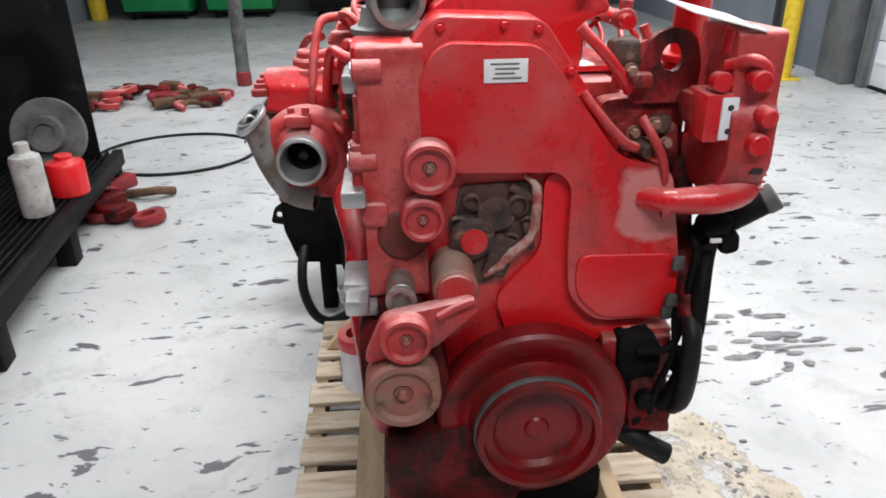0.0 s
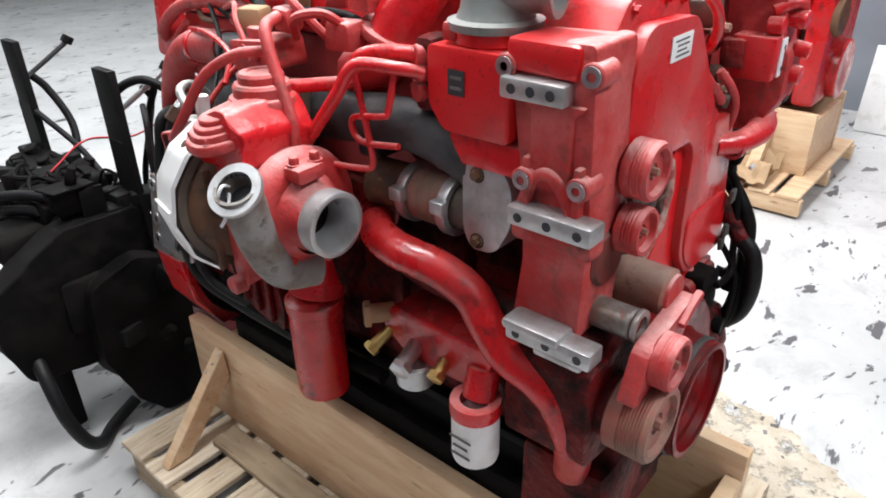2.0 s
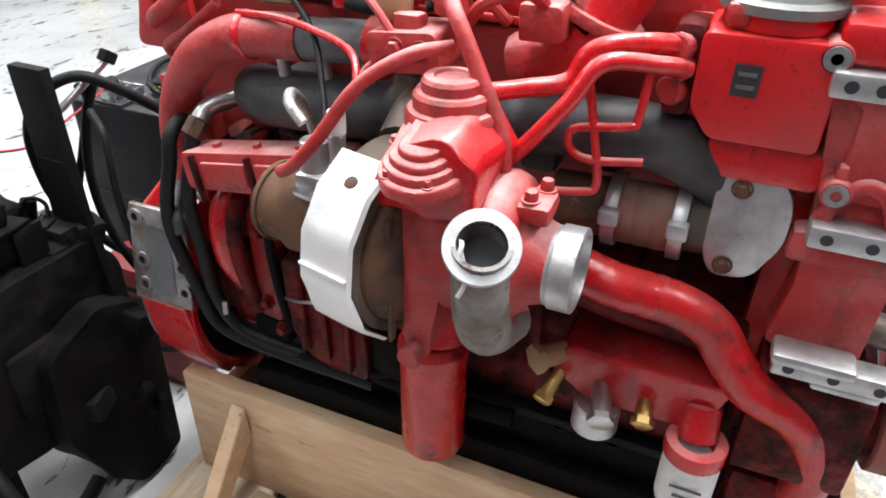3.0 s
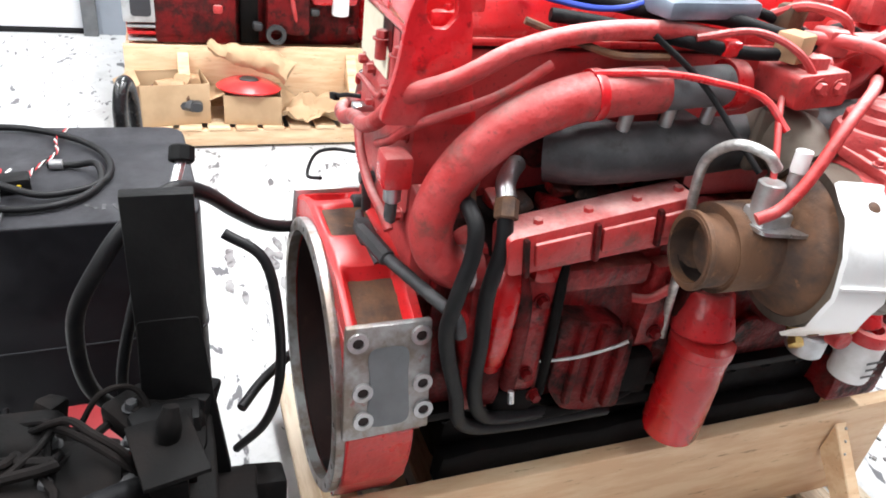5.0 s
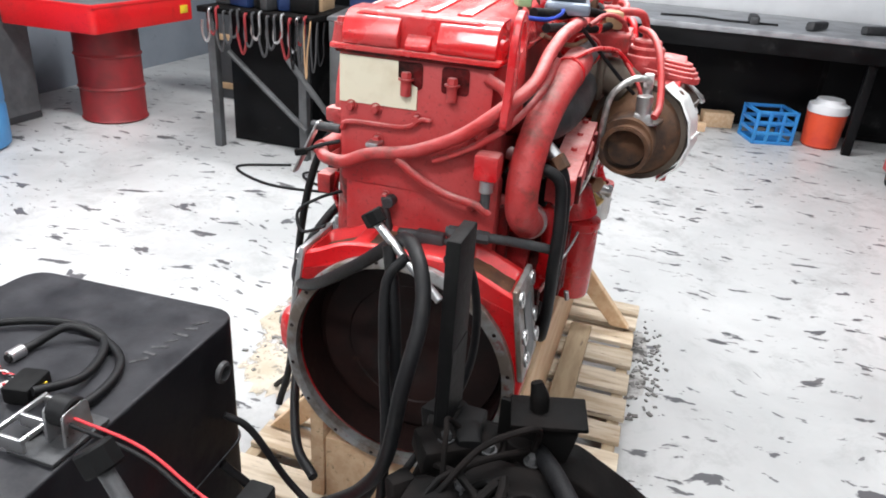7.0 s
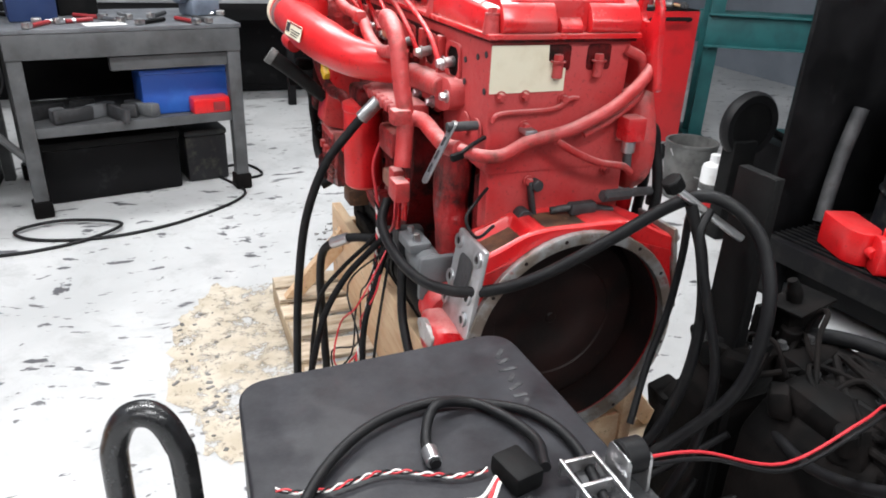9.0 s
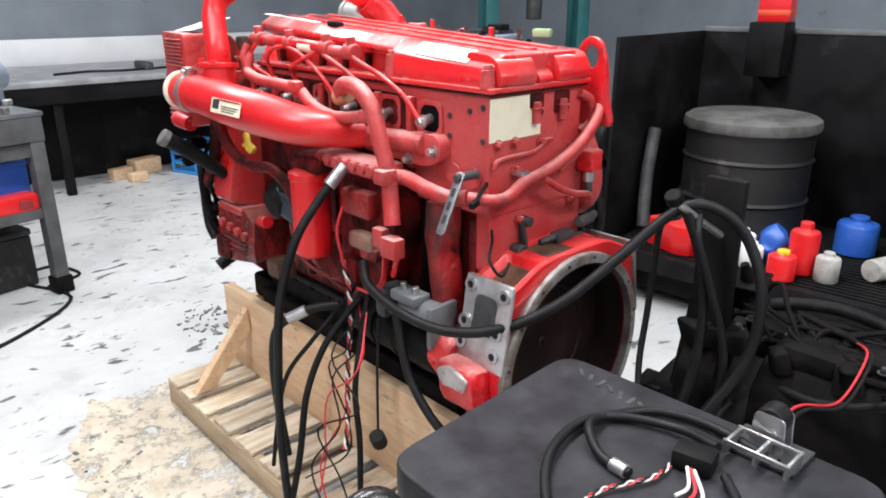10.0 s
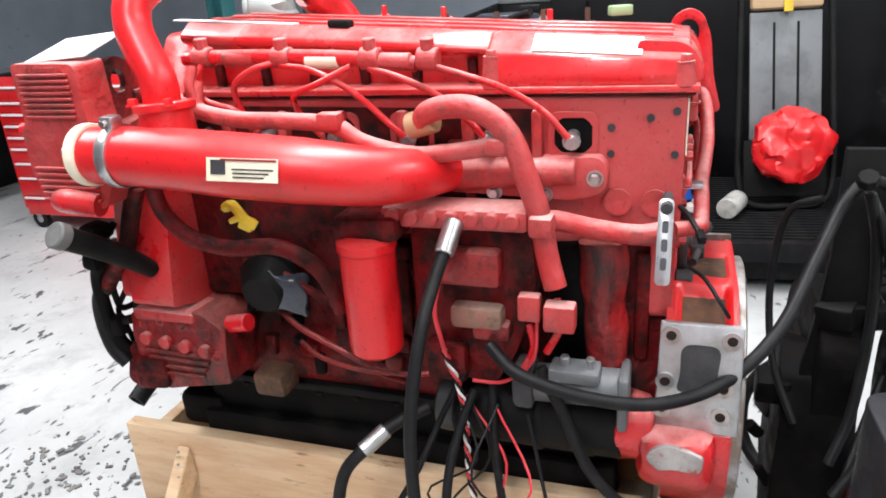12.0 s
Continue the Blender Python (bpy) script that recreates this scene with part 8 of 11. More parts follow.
part("roller", rod(nb(), (0.298, 2.025, TOP + 0.055), (0.337, 2.025, TOP + 0.055), 0.026, seg=20), M_RUBBER, ped)
cable("wire", "thin red wire looping off the pedal", [(0.30, 2.03, TOP + 0.05), (0.18, 2.02, TOP + 0.02), (0.02, 2.04, TOP - 0.03), (-0.15, 2.03, TOP + 0.005), (-0.30, 1.97, TOP - 0.04), (-0.42, 1.95, TOP - 0.10)], 0.0027, M_WIRE_R, seg=8)
cable("wire", "thin dark wire looping off the pedal", [(0.30, 2.04, TOP + 0.045), (0.17, 2.03, TOP + 0.012), (0.02, 2.05, TOP - 0.035), (-0.15, 2.04, TOP), (-0.30, 1.98, TOP - 0.05), (-0.42, 1.96, TOP - 0.105)], 0.0035, M_RUBBER, seg=8)

# ---------------------------------------------------------------- black chassis with uprights
ch = thing("gearbox", "greasy black gearbox with uprights, hoses and cables", "gearbox", at=(-0.5, 2.0, 0), world_parts=True)
bm = prism(nb(), rounded([(-0.705, 0.44), (-0.655, 0.31), (-0.42, 0.27), (-0.24, 0.22), (-0.155, 0.26), (-0.15, 0.66), (-0.22, 0.75), (-0.46, 0.75), (-0.58, 0.68), (-0.705, 0.60)], 0.03), "y", 1.60, 1.70, 0.022, 3)
prism(bm, rounded([(-0.43, 0.30), (-0.24, 0.22), (-0.155, 0.26), (-0.15, 0.66), (-0.20, 0.75), (-0.33, 0.75), (-0.43, 0.60)], 0.03), "y", 1.80, 2.20, 0.025, 3)
bmesh.ops.subdivide_edges(bm, edges=[e for e in bm.edges if e.calc_length() > 0.12], cuts=3, use_grid_fill=True)
lumpy(bm, 0.010, 11, 3)
part("casing", bm, M_OIL_SHADE, ch, "oily black casing")
bm = prism(nb(), rounded([(-0.47, 0.30), (-0.40, 0.14), (-0.33, 0.02), (-0.16, 0.02), (-0.14, 0.44), (-0.185, 0.58), (-0.30, 0.62), (-0.46, 0.56)], 0.03), "y", 1.53, 1.70, 0.03, 3)
bmesh.ops.subdivide_edges(bm, edges=[e for e in bm.edges if e.calc_length() > 0.10], cuts=2, use_grid_fill=True)
part("end_casing", lumpy(bm, 0.012, 12, 6), M_OIL_SHADE, ch, "oily black end casing")
for (cx, cy, cz, sx, sy, sz) in ((-0.52, 1.80, 0.68, 0.16, 0.18, 0.10), (-0.36, 1.84, 0.74, 0.18, 0.22, 0.09), (-0.28, 2.08, 0.74, 0.14, 0.14, 0.06), (-0.27, 2.2, 0.74, 0.16, 0.2, 0.08), (-0.25, 1.66, 0.70, 0.14, 0.12, 0.12), (-0.30, 2.02, 0.77, 0.12, 0.10, 0.06), (-0.24, 1.90, 0.76, 0.10, 0.16, 0.07), (-0.51, 2.20, 0.60, 0.18, 0.18, 0.21), (-0.42, 1.61, 0.50, 0.2, 0.06, 0.18)):
    bm = box(nb(), (cx, cy, cz), (sx, sy, sz), 0.025)
    lumpy(bm, 0.010, 13, cx)
    part("cover", bm, M_OIL_SHADE, ch)
for k in range(9):
    part("cover_bolt", bolt(nb(), (-0.38 + 0.02 * k, 1.72 + 0.11 * (k % 4), 0.782), (0, 0, 1), 0.011, 0.012), M_IRON, ch)
for x0, y0 in ((-0.215, 1.635), (-0.215, 2.31)):
    xa, ya = x0 + 0.043, y0 - 0.034
    bm = box(nb(), (xa - 0.028, ya + 0.050, 0.77), (0.026, 0.100, 0.79), 0.003)
    part("upright", bm, M_BLACK, ch, "black flat steel upright")
    foot_ = rounded([(ya + 0.004, 0.95), (ya - 0.006, 0.80), (ya - 0.03, 0.58), (ya - 0.04, 0.36), (ya + 0.12, 0.36), (ya + 0.10, 0.95)], 0.010)
    part("upright_foot", lumpy(prism(nb(), foot_, "x", xa - 0.042, xa - 0.020, 0.003, 1), 0.004, 15, y0), M_BLACK, ch, "black flared foot plate")
    part("gusset", box(nb(), (xa - 0.075, ya + 0.05, 0.62), (0.05, 0.07, 0.34), 0.006), M_BLACK, ch)
    bm = tube(nb(), [(x0 + 0.042, y0 + 0.03, 1.03), (x0 + 0.10, y0 + 0.01, 1.07), (x0 + 0.19, y0 - 0.022, 1.135)], 0.0085, 12, curved=False)
    part("rod", bm, M_STEEL if y0 < 2 else M_IRON, ch, "slanted steel rod")
    bm = rod(nb(), (x0 + 0.184, y0 - 0.021, 1.13), (x0 + 0.20, y0 - 0.024, 1.152), 0.021, seg=8)
    part("rod_head", bm, M_BLACK, ch)
for x0, y0 in ((-0.55, 1.75), (-0.24, 1.75), (-0.42, 2.3), (-0.18, 2.3)):
    part("leg", box(nb(), (x0, y0, 0.15), (0.07, 0.07, 0.30), 0.01), M_BLACK, ch)
bm = holed_plate(nb(), rounded([(-0.775, 0.455), (-0.69, 0.435), (-0.68, 0.53), (-0.715, 0.545), (-0.755, 0.52)], 0.015), (-0.735, 0.488), 0.016, 0.016, "y", 1.70, 1.72)
part("lug", bm, M_BLACK, ch)
part("shift_lever", tube(nb(), [(-0.375, 1.665, 0.83), (-0.37, 1.66, 0.875), (-0.36, 1.655, 0.905)], 0.016, 12, radii=[0.015, 0.018, 0.011]), M_OIL_SHADE, ch)
part("lever_plate", box(nb(), (-0.39, 1.665, 0.852), (0.135, 0.09, 0.009), 0.003, (0, 4, 12)), M_OIL_SHADE, ch)
part("lever_box", prism(nb(), rounded([(-0.45, 0.845), (-0.335, 0.848), (-0.35, 0.775), (-0.435, 0.77)], 0.010), "y", 1.64, 1.69, 0.008), M_OIL_SHADE, ch)
for x0 in (-0.42, -0.395, -0.37):
    part("lever_stem", rod(nb(), (x0, 1.665, 0.70), (x0, 1.665, 0.778), 0.007, seg=10), M_OIL_SHADE, ch)
part("short_post", box(nb(), (-0.335, 1.635, 0.74), (0.075, 0.014, 0.20), 0.004), M_OIL_SHADE, ch, "short black flat post")
part("rear_block", lumpy(box(nb(), (-0.28, 2.30, 0.50), (0.34, 0.22, 0.34), 0.03), 0.008, 9, 2), M_OIL_SHADE, ch)
part("red_tag", lumpy(box(nb(), (-0.31, 2.03, 0.765), (0.08, 0.06, 0.025), 0.008, (0, -6, 8)), 0.004, 18, 2), M_OLDRED, ch, "dirty red cover")
part("clutch_cover", lumpy(box(nb(), (0.11, 1.80, 0.235), (0.16, 0.30, 0.43), 0.03), 0.010, 12, 4), M_OLDRED, ch, "dirty red cast cover low beside the tank")
part("red_tag", rod(nb(), (-0.52, 2.15, 0.69), (-0.502, 2.15, 0.825), 0.017, 0.006, seg=10), M_OLDRED, ch, "dirty red lever")
r2 = random.Random(11)
for k in range(8):
    x0, y0 = r2.uniform(-0.34, -0.22), r2.uniform(1.72, 2.25)
    pts = [(x0, y0, 0.76)]
    for j in range(4):
        pts.append((x0 + r2.uniform(-0.10, 0.08), y0 + r2.uniform(-0.14, 0.14), 0.765 + r2.uniform(0.0, 0.05)))
    pts.append((x0 + r2.uniform(-0.15, 0.15), y0 + r2.uniform(-0.15, 0.15), 0.75))
    part("hose", tube(nb(), pts, r2.choice((0.006, 0.007, 0.009)), 8, 5), M_OIL_SHADE, ch)
for pts, r in (
    ([(-0.58, 2.12, 0.45), (-0.655, 2.15, 0.48), (-0.682, 2.15, 0.57), (-0.675, 2.15, 0.66), (-0.64, 2.15, 0.72), (-0.56, 2.16, 0.71)], 0.011),
    ([(-0.50, 2.22, 0.72), (-0.60, 2.17, 0.735), (-0.665, 2.15, 0.725), (-0.68, 2.16, 0.705), (-0.62, 2.2, 0.69), (-0.52, 2.2, 0.69)], 0.010),
    ([(-0.62, 1.66, 0.40), (-0.635, 1.56, 0.33), (-0.635, 1.50, 0.22), (-0.60, 1.50, 0.10), (-0.545, 1.54, 0.035), (-0.48, 1.60, 0.025), (-0.38, 1.62, 0.06)], 0.021),
    ([(-0.17, 2.31, 1.04), (-0.13, 2.30, 0.98), (-0.10, 2.25, 0.86), (-0.13, 2.20, 0.76), (-0.20, 2.18, 0.72)], 0.014),
    ([(-0.20, 2.28, 0.92), (-0.14, 2.15, 0.80), (-0.14, 1.98, 0.71), (-0.20, 1.80, 0.68)], 0.011),
    ([(-0.10, 1.64, 1.09), (-0.07, 1.66, 1.04), (-0.085, 1.70, 0.92), (-0.11, 1.74, 0.76), (-0.10, 1.74, 0.58), (-0.06, 1.72, 0.42)], 0.010),
    ([(-0.15, 1.56, 1.06), (-0.18, 1.50, 1.02), (-0.20, 1.48, 0.90), (-0.19, 1.48, 0.76), (-0.14, 1.50, 0.62), (-0.08, 1.55, 0.50)], 0.009),
    ([(-0.18, 1.75, 0.60), (-0.05, 1.68, 0.46), (0.06, 1.64, 0.40), (0.16, 1.63, 0.46), (0.24, 1.65, 0.60), (0.29, 1.67, 0.64)], 0.008),
    ([(-0.18, 1.85, 0.52), (0.02, 1.72, 0.36), (0.14, 1.68, 0.34), (0.22, 1.67, 0.44), (0.29, 1.69, 0.52)], 0.010),
):
    part("hose", tube(nb(), pts, r, 12), M_RUBBER, ch)
for pts in ([(-0.38, 1.68, 0.78), (-0.43, 1.77, 0.805), (-0.49, 1.87, 0.80), (-0.54, 1.97, 0.765), (-0.575, 2.06, 0.70), (-0.58, 2.14, 0.62)], [(-0.40, 1.70, 0.72), (-0.45, 1.79, 0.755), (-0.51, 1.90, 0.745), (-0.555, 2.0, 0.70), (-0.57, 2.10, 0.62), (-0.55, 2.16, 0.56)]):
    part("hose", tube(nb(), pts, 0.017, 12), M_LOOM, ch)

r8 = random.Random(21)
for k in range(30):
    x0, y0 = r8.uniform(-0.38, -0.18), r8.uniform(1.56, 2.30)
    z0 = 0.755 if y0 > 1.62 else r8.uniform(0.18, 0.60)
    c_ = (x0 if y0 > 1.62 else r8.uniform(-0.40, -0.16), y0 if y0 > 1.62 else r8.uniform(1.50, 1.54), z0)
    if k % 3 == 0:
        bm = lumpy(rod(nb(), c_, (c_[0] + r8.uniform(-0.02, 0.02), c_[1] - 0.03 * (y0 < 1.62), c_[2] + r8.uniform(0.03, 0.06)), r8.uniform(0.014, 0.032), seg=12), 0.005, 22, k)
    else:
        bm = lumpy(box(nb(), c_, (r8.uniform(0.04, 0.11), r8.uniform(0.04, 0.09), r8.uniform(0.03, 0.08)), 0.010, (r8.uniform(-15, 15), r8.uniform(-15, 15), r8.uniform(0, 90))), 0.008, 20, k)
    part("casing_lump", bm, M_OIL_SHADE if k % 5 else M_BLACK, ch)
part("lead", tube(nb(), [(-0.37, 1.70, 0.76), (-0.385, 1.72, 0.85), (-0.36, 1.76, 0.875), (-0.30, 1.80, 0.85), (-0.25, 1.86, 0.79)], 0.006, 8, 6), M_OIL_SHADE, ch)
part("lead", tube(nb(), [(-0.26, 1.68, 0.76), (-0.22, 1.71, 0.82), (-0.23, 1.76, 0.83), (-0.24, 1.80, 0.77)], 0.005, 8, 6), M_OIL_SHADE, ch)
# hoses lying between the gearbox and the tank
for k in range(5):
    r4 = random.Random(70 + k)
    y0 = 1.72 + 0.08 * k
    zs = 0.06 + 0.30 * r4.random()
    pts = [(-0.17, y0 + r4.uniform(-0.05, 0.05), zs + 0.10), (-0.06, y0 + r4.uniform(-0.06, 0.06), zs * 0.7 + 0.02), (0.06, y0 + r4.uniform(-0.08, 0.08), zs * 0.5 + 0.02), (0.17, y0 + r4.uniform(-0.06, 0.06), zs * 0.7 + 0.02), (0.275, y0, zs + 0.06)]
    part("hose", tube(nb(), pts, r4.choice((0.008, 0.010, 0.012)), 10), M_RUBBER, ch)

# thick cable slung from the starter over the slanted rod
cable("battery_cable", "thick black battery cable slung over a rod", [(0.345, 0.90, 0.88), (0.379, 0.971, 0.84), (0.377, 1.109, 0.804), (0.345, 1.241, 0.792), (0.276, 1.358, 0.817), (0.175, 1.453, 0.883), (0.048, 1.524, 0.989), (-0.05, 1.58, 1.08), (-0.10, 1.63, 1.115), (-0.145, 1.69, 1.09), (-0.165, 1.74, 1.03), (-0.155, 1.79, 0.92), (-0.13, 1.79, 0.76), (-0.06, 1.74, 0.62), (0.03, 1.68, 0.50), (0.08, 1.62, 0.42)], 0.0135, M_RUBBER, seg=14)
cable("battery_cable", "black battery cable hanging beside the housing", [(0.325, 1.0, 0.83), (0.345, 1.05, 0.74), (0.36, 1.12, 0.60), (0.345, 1.26, 0.48), (0.25, 1.44, 0.40), (0.16, 1.52, 0.38)], 0.0125, M_RUBBER)
cable("battery_cable", "black battery cable hanging from the rod", [(-0.06, 1.63, 1.10), (-0.085, 1.66, 1.0), (-0.10, 1.68, 0.86), (-0.09, 1.68, 0.70), (-0.05, 1.66, 0.55), (0.0, 1.62, 0.45)], 0.012, M_RUBBER)
# hoses on the intake side falling to the floor
hv = cable("fuel_hose", "black fuel hose hanging from the filter head to the floor", [(0.355, 0.845, 1.145), (0.385, 0.84, 1.115), (0.43, 0.825, 1.06), (0.50, 0.81, 0.96), (0.555, 0.80, 0.80), (0.585, 0.81, 0.60), (0.60, 0.82, 0.38), (0.61, 0.85, 0.16), (0.63, 0.90, 0.016)], 0.0125, M_RUBBER, seg=14)
part("crimp", rod(nb(), (0.353, 0.845, 1.148), (0.40, 0.835, 1.098), 0.019, seg=14), M_STEEL, hv, "bright crimped hose end")
hv = cable("fuel_hose", "black hose with a steel fitting beside the wooden cradle", [(0.33, 0.75, 0.70), (0.39, 0.69, 0.685), (0.44, 0.645, 0.655), (0.47, 0.60, 0.60), (0.475, 0.575, 0.48), (0.47, 0.575, 0.32), (0.47, 0.61, 0.155)], 0.014, M_RUBBER)
part("fitting", rod(nb(), (0.402, 0.678, 0.680), (0.446, 0.639, 0.650), 0.018, seg=14), M_STEEL, hv, "bright steel hose fitting")
cable("wiring_harness", "dark wiring harness hanging to the pallet", [(0.33, 0.86, 0.76), (0.38, 0.84, 0.70), (0.45, 0.83, 0.62), (0.52, 0.84, 0.50), (0.57, 0.86, 0.32), (0.62, 0.84, 0.12), (0.70, 0.80, 0.012)], 0.010, M_LOOM)
cable("wiring_harness", "dark wiring harness hanging to the pallet", [(0.33, 0.90, 0.78), (0.37, 0.91, 0.66), (0.42, 0.94, 0.52), (0.44, 0.98, 0.38), (0.46, 1.0, 0.22), (0.47, 1.02, 0.145)], 0.009, M_LOOM)
cable("wiring_harness", "dark wiring harness hanging to the pallet", [(0.325, 0.84, 0.80), (0.36, 0.80, 0.72), (0.44, 0.76, 0.62), (0.50, 0.70, 0.50), (0.52, 0.66, 0.34), (0.53, 0.62, 0.15)], 0.007, M_LOOM)
for k in range(5):
    r3 = random.Random(30 + k)
    x0, y0 = r3.uniform(0.32, 0.36), r3.uniform(0.80, 0.98)
    pts = [(x0, y0, 0.74)]
    for j in range(1, 6):
        u = j / 5
        pts.append((x0 + 0.06 + 0.10 * u + r3.uniform(-0.05, 0.05), y0 + r3.uniform(-0.09, 0.12), 0.74 - 0.58 * u))
    cable("wire", "thin stripped wire hanging from the harness", pts, 0.0028, r3.choice((M_RUBBER, M_RUBBER, M_WIRE_R, M_RUBBER)), group="loose wires", seg=6, per=5)
lead = thing("wire", "twisted red, white and black wires beside the filter", "cable", at=(0.345, 0.80, 0.86), world_parts=True)
for k, m_ in enumerate((M_WIRE_R, M_WIRE_W, M_RUBBER)):
    pts = []
    for j in range(34):
        u = j / 33
        a = 2 * math.pi * (u * 9 + k / 3)
        pts.append((0.345 + 0.115 * u * u + 0.0055 * math.cos(a), 0.80 + 0.12 * u + 0.012 * math.sin(u * 8) + 0.0055 * math.sin(a), 0.86 - 0.52 * u))
    part("strand", tube(nb(), pts, 0.0032, 6, 3), m_, lead)
cable("wire", "thin pinkish wire beside the filter", [(0.335, 0.80, 1.02), (0.352, 0.79, 0.95), (0.348, 0.80, 0.88), (0.345, 0.81, 0.83)], 0.005, M_WIRE_R, seg=8)
cable("wire", "thin red wire hanging from the connector", [(0.35, 1.0, 0.95), (0.35, 0.99, 0.86), (0.345, 0.93, 0.80), (0.34, 0.86, 0.79)], 0.004, M_WIRE_R, seg=6)
cl = thing("hanging_clip", "small black clip and chain on the harness", "clip", at=(0.40, 1.0, 0.6), world_parts=True)
part("clip_body", rod(nb(), (0.42, 1.05, 0.40), (0.44, 1.06, 0.44), 0.022, seg=14), M_BLACK, cl)
part("cord", tube(nb(), [(0.36, 0.98, 0.74), (0.40, 1.02, 0.58), (0.43, 1.055, 0.43)], 0.004, 6), M_RUBBER, cl)

# black hoop beside the tank
hp = thing("tube_hoop", "bent black tube handle beside the tank", "handle", at=(0.96, 1.75, 0), world_parts=True)
part("hoop", tube(nb(), [(0.915, 1.765, 0.0), (0.915, 1.765, 0.45), (0.916, 1.763, 0.80), (0.925, 1.76, 0.875), (0.948, 1.752, 0.918), (0.982, 1.742, 0.918), (1.006, 1.733, 0.875), (1.014, 1.73, 0.80), (1.016, 1.725, 0.45), (1.016, 1.725, 0.0)], 0.020, 16), M_HOOP, hp)
part("cross_tube", tube(nb(), [(0.916, 1.763, 0.62), (0.965, 1.748, 0.64), (1.015, 1.728, 0.62)], 0.014, 14), M_BLACK, hp)

# ---------------------------------------------------------------- black parts-cleaning stand on the west side
RK = pose(-1.70, 0.28, 0, 0, 0, 3)


def place(ob):
    ob.matrix_basis = RK @ ob.matrix_basis
    return ob


stand = thing("wash_stand", "oily black steel parts-washing stand with a grated tray", "wash stand", at=(-1.71, 0.28, 0), turn=5.9)
part("front_rail", box(nb(), (-0.03, 1.62, 0.25), (0.06, 3.24, 0.10), 0.006), M_GRATE, stand)
part("skirt", box(nb(), (-0.14, 1.62, 0.14), (0.04, 3.2, 0.16), 0.004), M_PANEL, stand)
part("tray", box(nb(), (-0.6, 1.62, 0.215), (1.12, 3.2, 0.03), 0.004), M_PANEL, stand)
for y0 in (0.08, 1.1, 2.1, 3.16):
    part("foot", box(nb(), (-0.07, y0, 0.10), (0.10, 0.12, 0.20), 0.01), M_GRATE, stand)
    part("foot", box(nb(), (-1.05, y0, 0.10), (0.10, 0.12, 0.20), 0.01), M_GRATE, stand)
nbar = 26
bm0 = box(nb(), (0, 0, 0), (0.014, 3.16, 0.035), 0.003, seg=1)
first = part("grate_bar", bm0, M_GRATE, stand)
first.location = (-0.085, 1.62, 0.285)
for k in range(1, nbar):
    ob = new("grate_bar", first.data)
    ob.parent = stand
    ob.location = (-0.085 - 0.041 * k, 1.62, 0.285)
for y0 in (0.5, 1.3, 2.1, 2.9):
    part("cross_bar", box(nb(), (-0.6, y0, 0.26), (1.06, 0.02, 0.03), 0.003), M_GRATE, stand)
part("end_panel", box(nb(), (-0.62, -0.012, 0.74), (1.12, 0.022, 1.30), 0.004), M_PANEL, stand, "tall oily black end panel")
part("back_panel", box(nb(), (-1.175, 1.62, 0.74), (0.022, 3.26, 1.30), 0.004), M_PANEL, stand, "tall smeared black back panel")
part("end_panel", box(nb(), (-0.62, 3.06, 0.90), (1.06, 0.022, 1.62), 0.004), M_PANEL, stand, "tall oily black end panel")
part("top_rail", box(nb(), (-1.175, 1.62, 1.40), (0.035, 3.26, 0.03), 0.004), M_GREYMETAL, stand, "dull metal top rail")
part("drain_pipe", tube(nb(), [(-0.47, 0.05, 0.88), (-0.40, 0.06, 0.62), (-0.32, 0.10, 0.34)], 0.035, 16), M_IRON, stand, "dark slanting pipe")
part("spout_box", box(nb(), (-1.06, 0.42, 1.30), (0.18, 0.20, 0.30), 0.01), M_PANEL, stand)

dr = thing("oil_drum", "dirty grey steel drum with a dusty lid on the grating", "drum", at=(-2.49, 0.69, 0.303))
bm = lathe(nb(), (0, 0, 0), (0, 0, 1), [(0, 0), (0.33, 0), (0.345, 0.01), (0.338, 0.02), (0.335, 0.21), (0.347, 0.225), (0.335, 0.24), (0.335, 0.43), (0.347, 0.445), (0.335, 0.46), (0.335, 0.60), (0.342, 0.612)], 44)
part("drum_body", bm, M_DRUMGREY, dr)
bm = lathe(nb(), (0, 0, 0.60), (0, 0, 1), [(0.352, 0), (0.36, 0.02), (0.352, 0.055), (0.325, 0.072), (0.12, 0.085), (0, 0.086)], 44)
part("lid", bm, M_DRUMLID, dr, "dusty lid")


def jug(x, y, z, turn, material, label, s=1.0):
    j = thing("oil_jug", label, "jug", group="jugs on the stand", at=(x, y, z), turn=turn)
    bm = prism(nb(), rounded([(-0.09 * s, 0), (0.09 * s, 0), (0.09 * s, 0.16 * s), (0.05 * s, 0.21 * s), (-0.05 * s, 0.21 * s), (-0.09 * s, 0.16 * s)], 0.02), "y", -0.055 * s, 0.055 * s, 0.016, 3)
    part("jug_body", bm, material, j)
    part("jug_cap", rod(nb(), (-0.03 * s, 0, 0.205 * s), (-0.03 * s, 0, 0.25 * s), 0.022 * s, seg=14), material, j)
    part("jug_handle", tube(nb(), [(0.04 * s, 0, 0.205 * s), (0.07 * s, 0, 0.24 * s), (0.10 * s, 0, 0.20 * s), (0.10 * s, 0, 0.12 * s), (0.085 * s, 0, 0.09 * s)], 0.012 * s, 10), material, j)
    return j


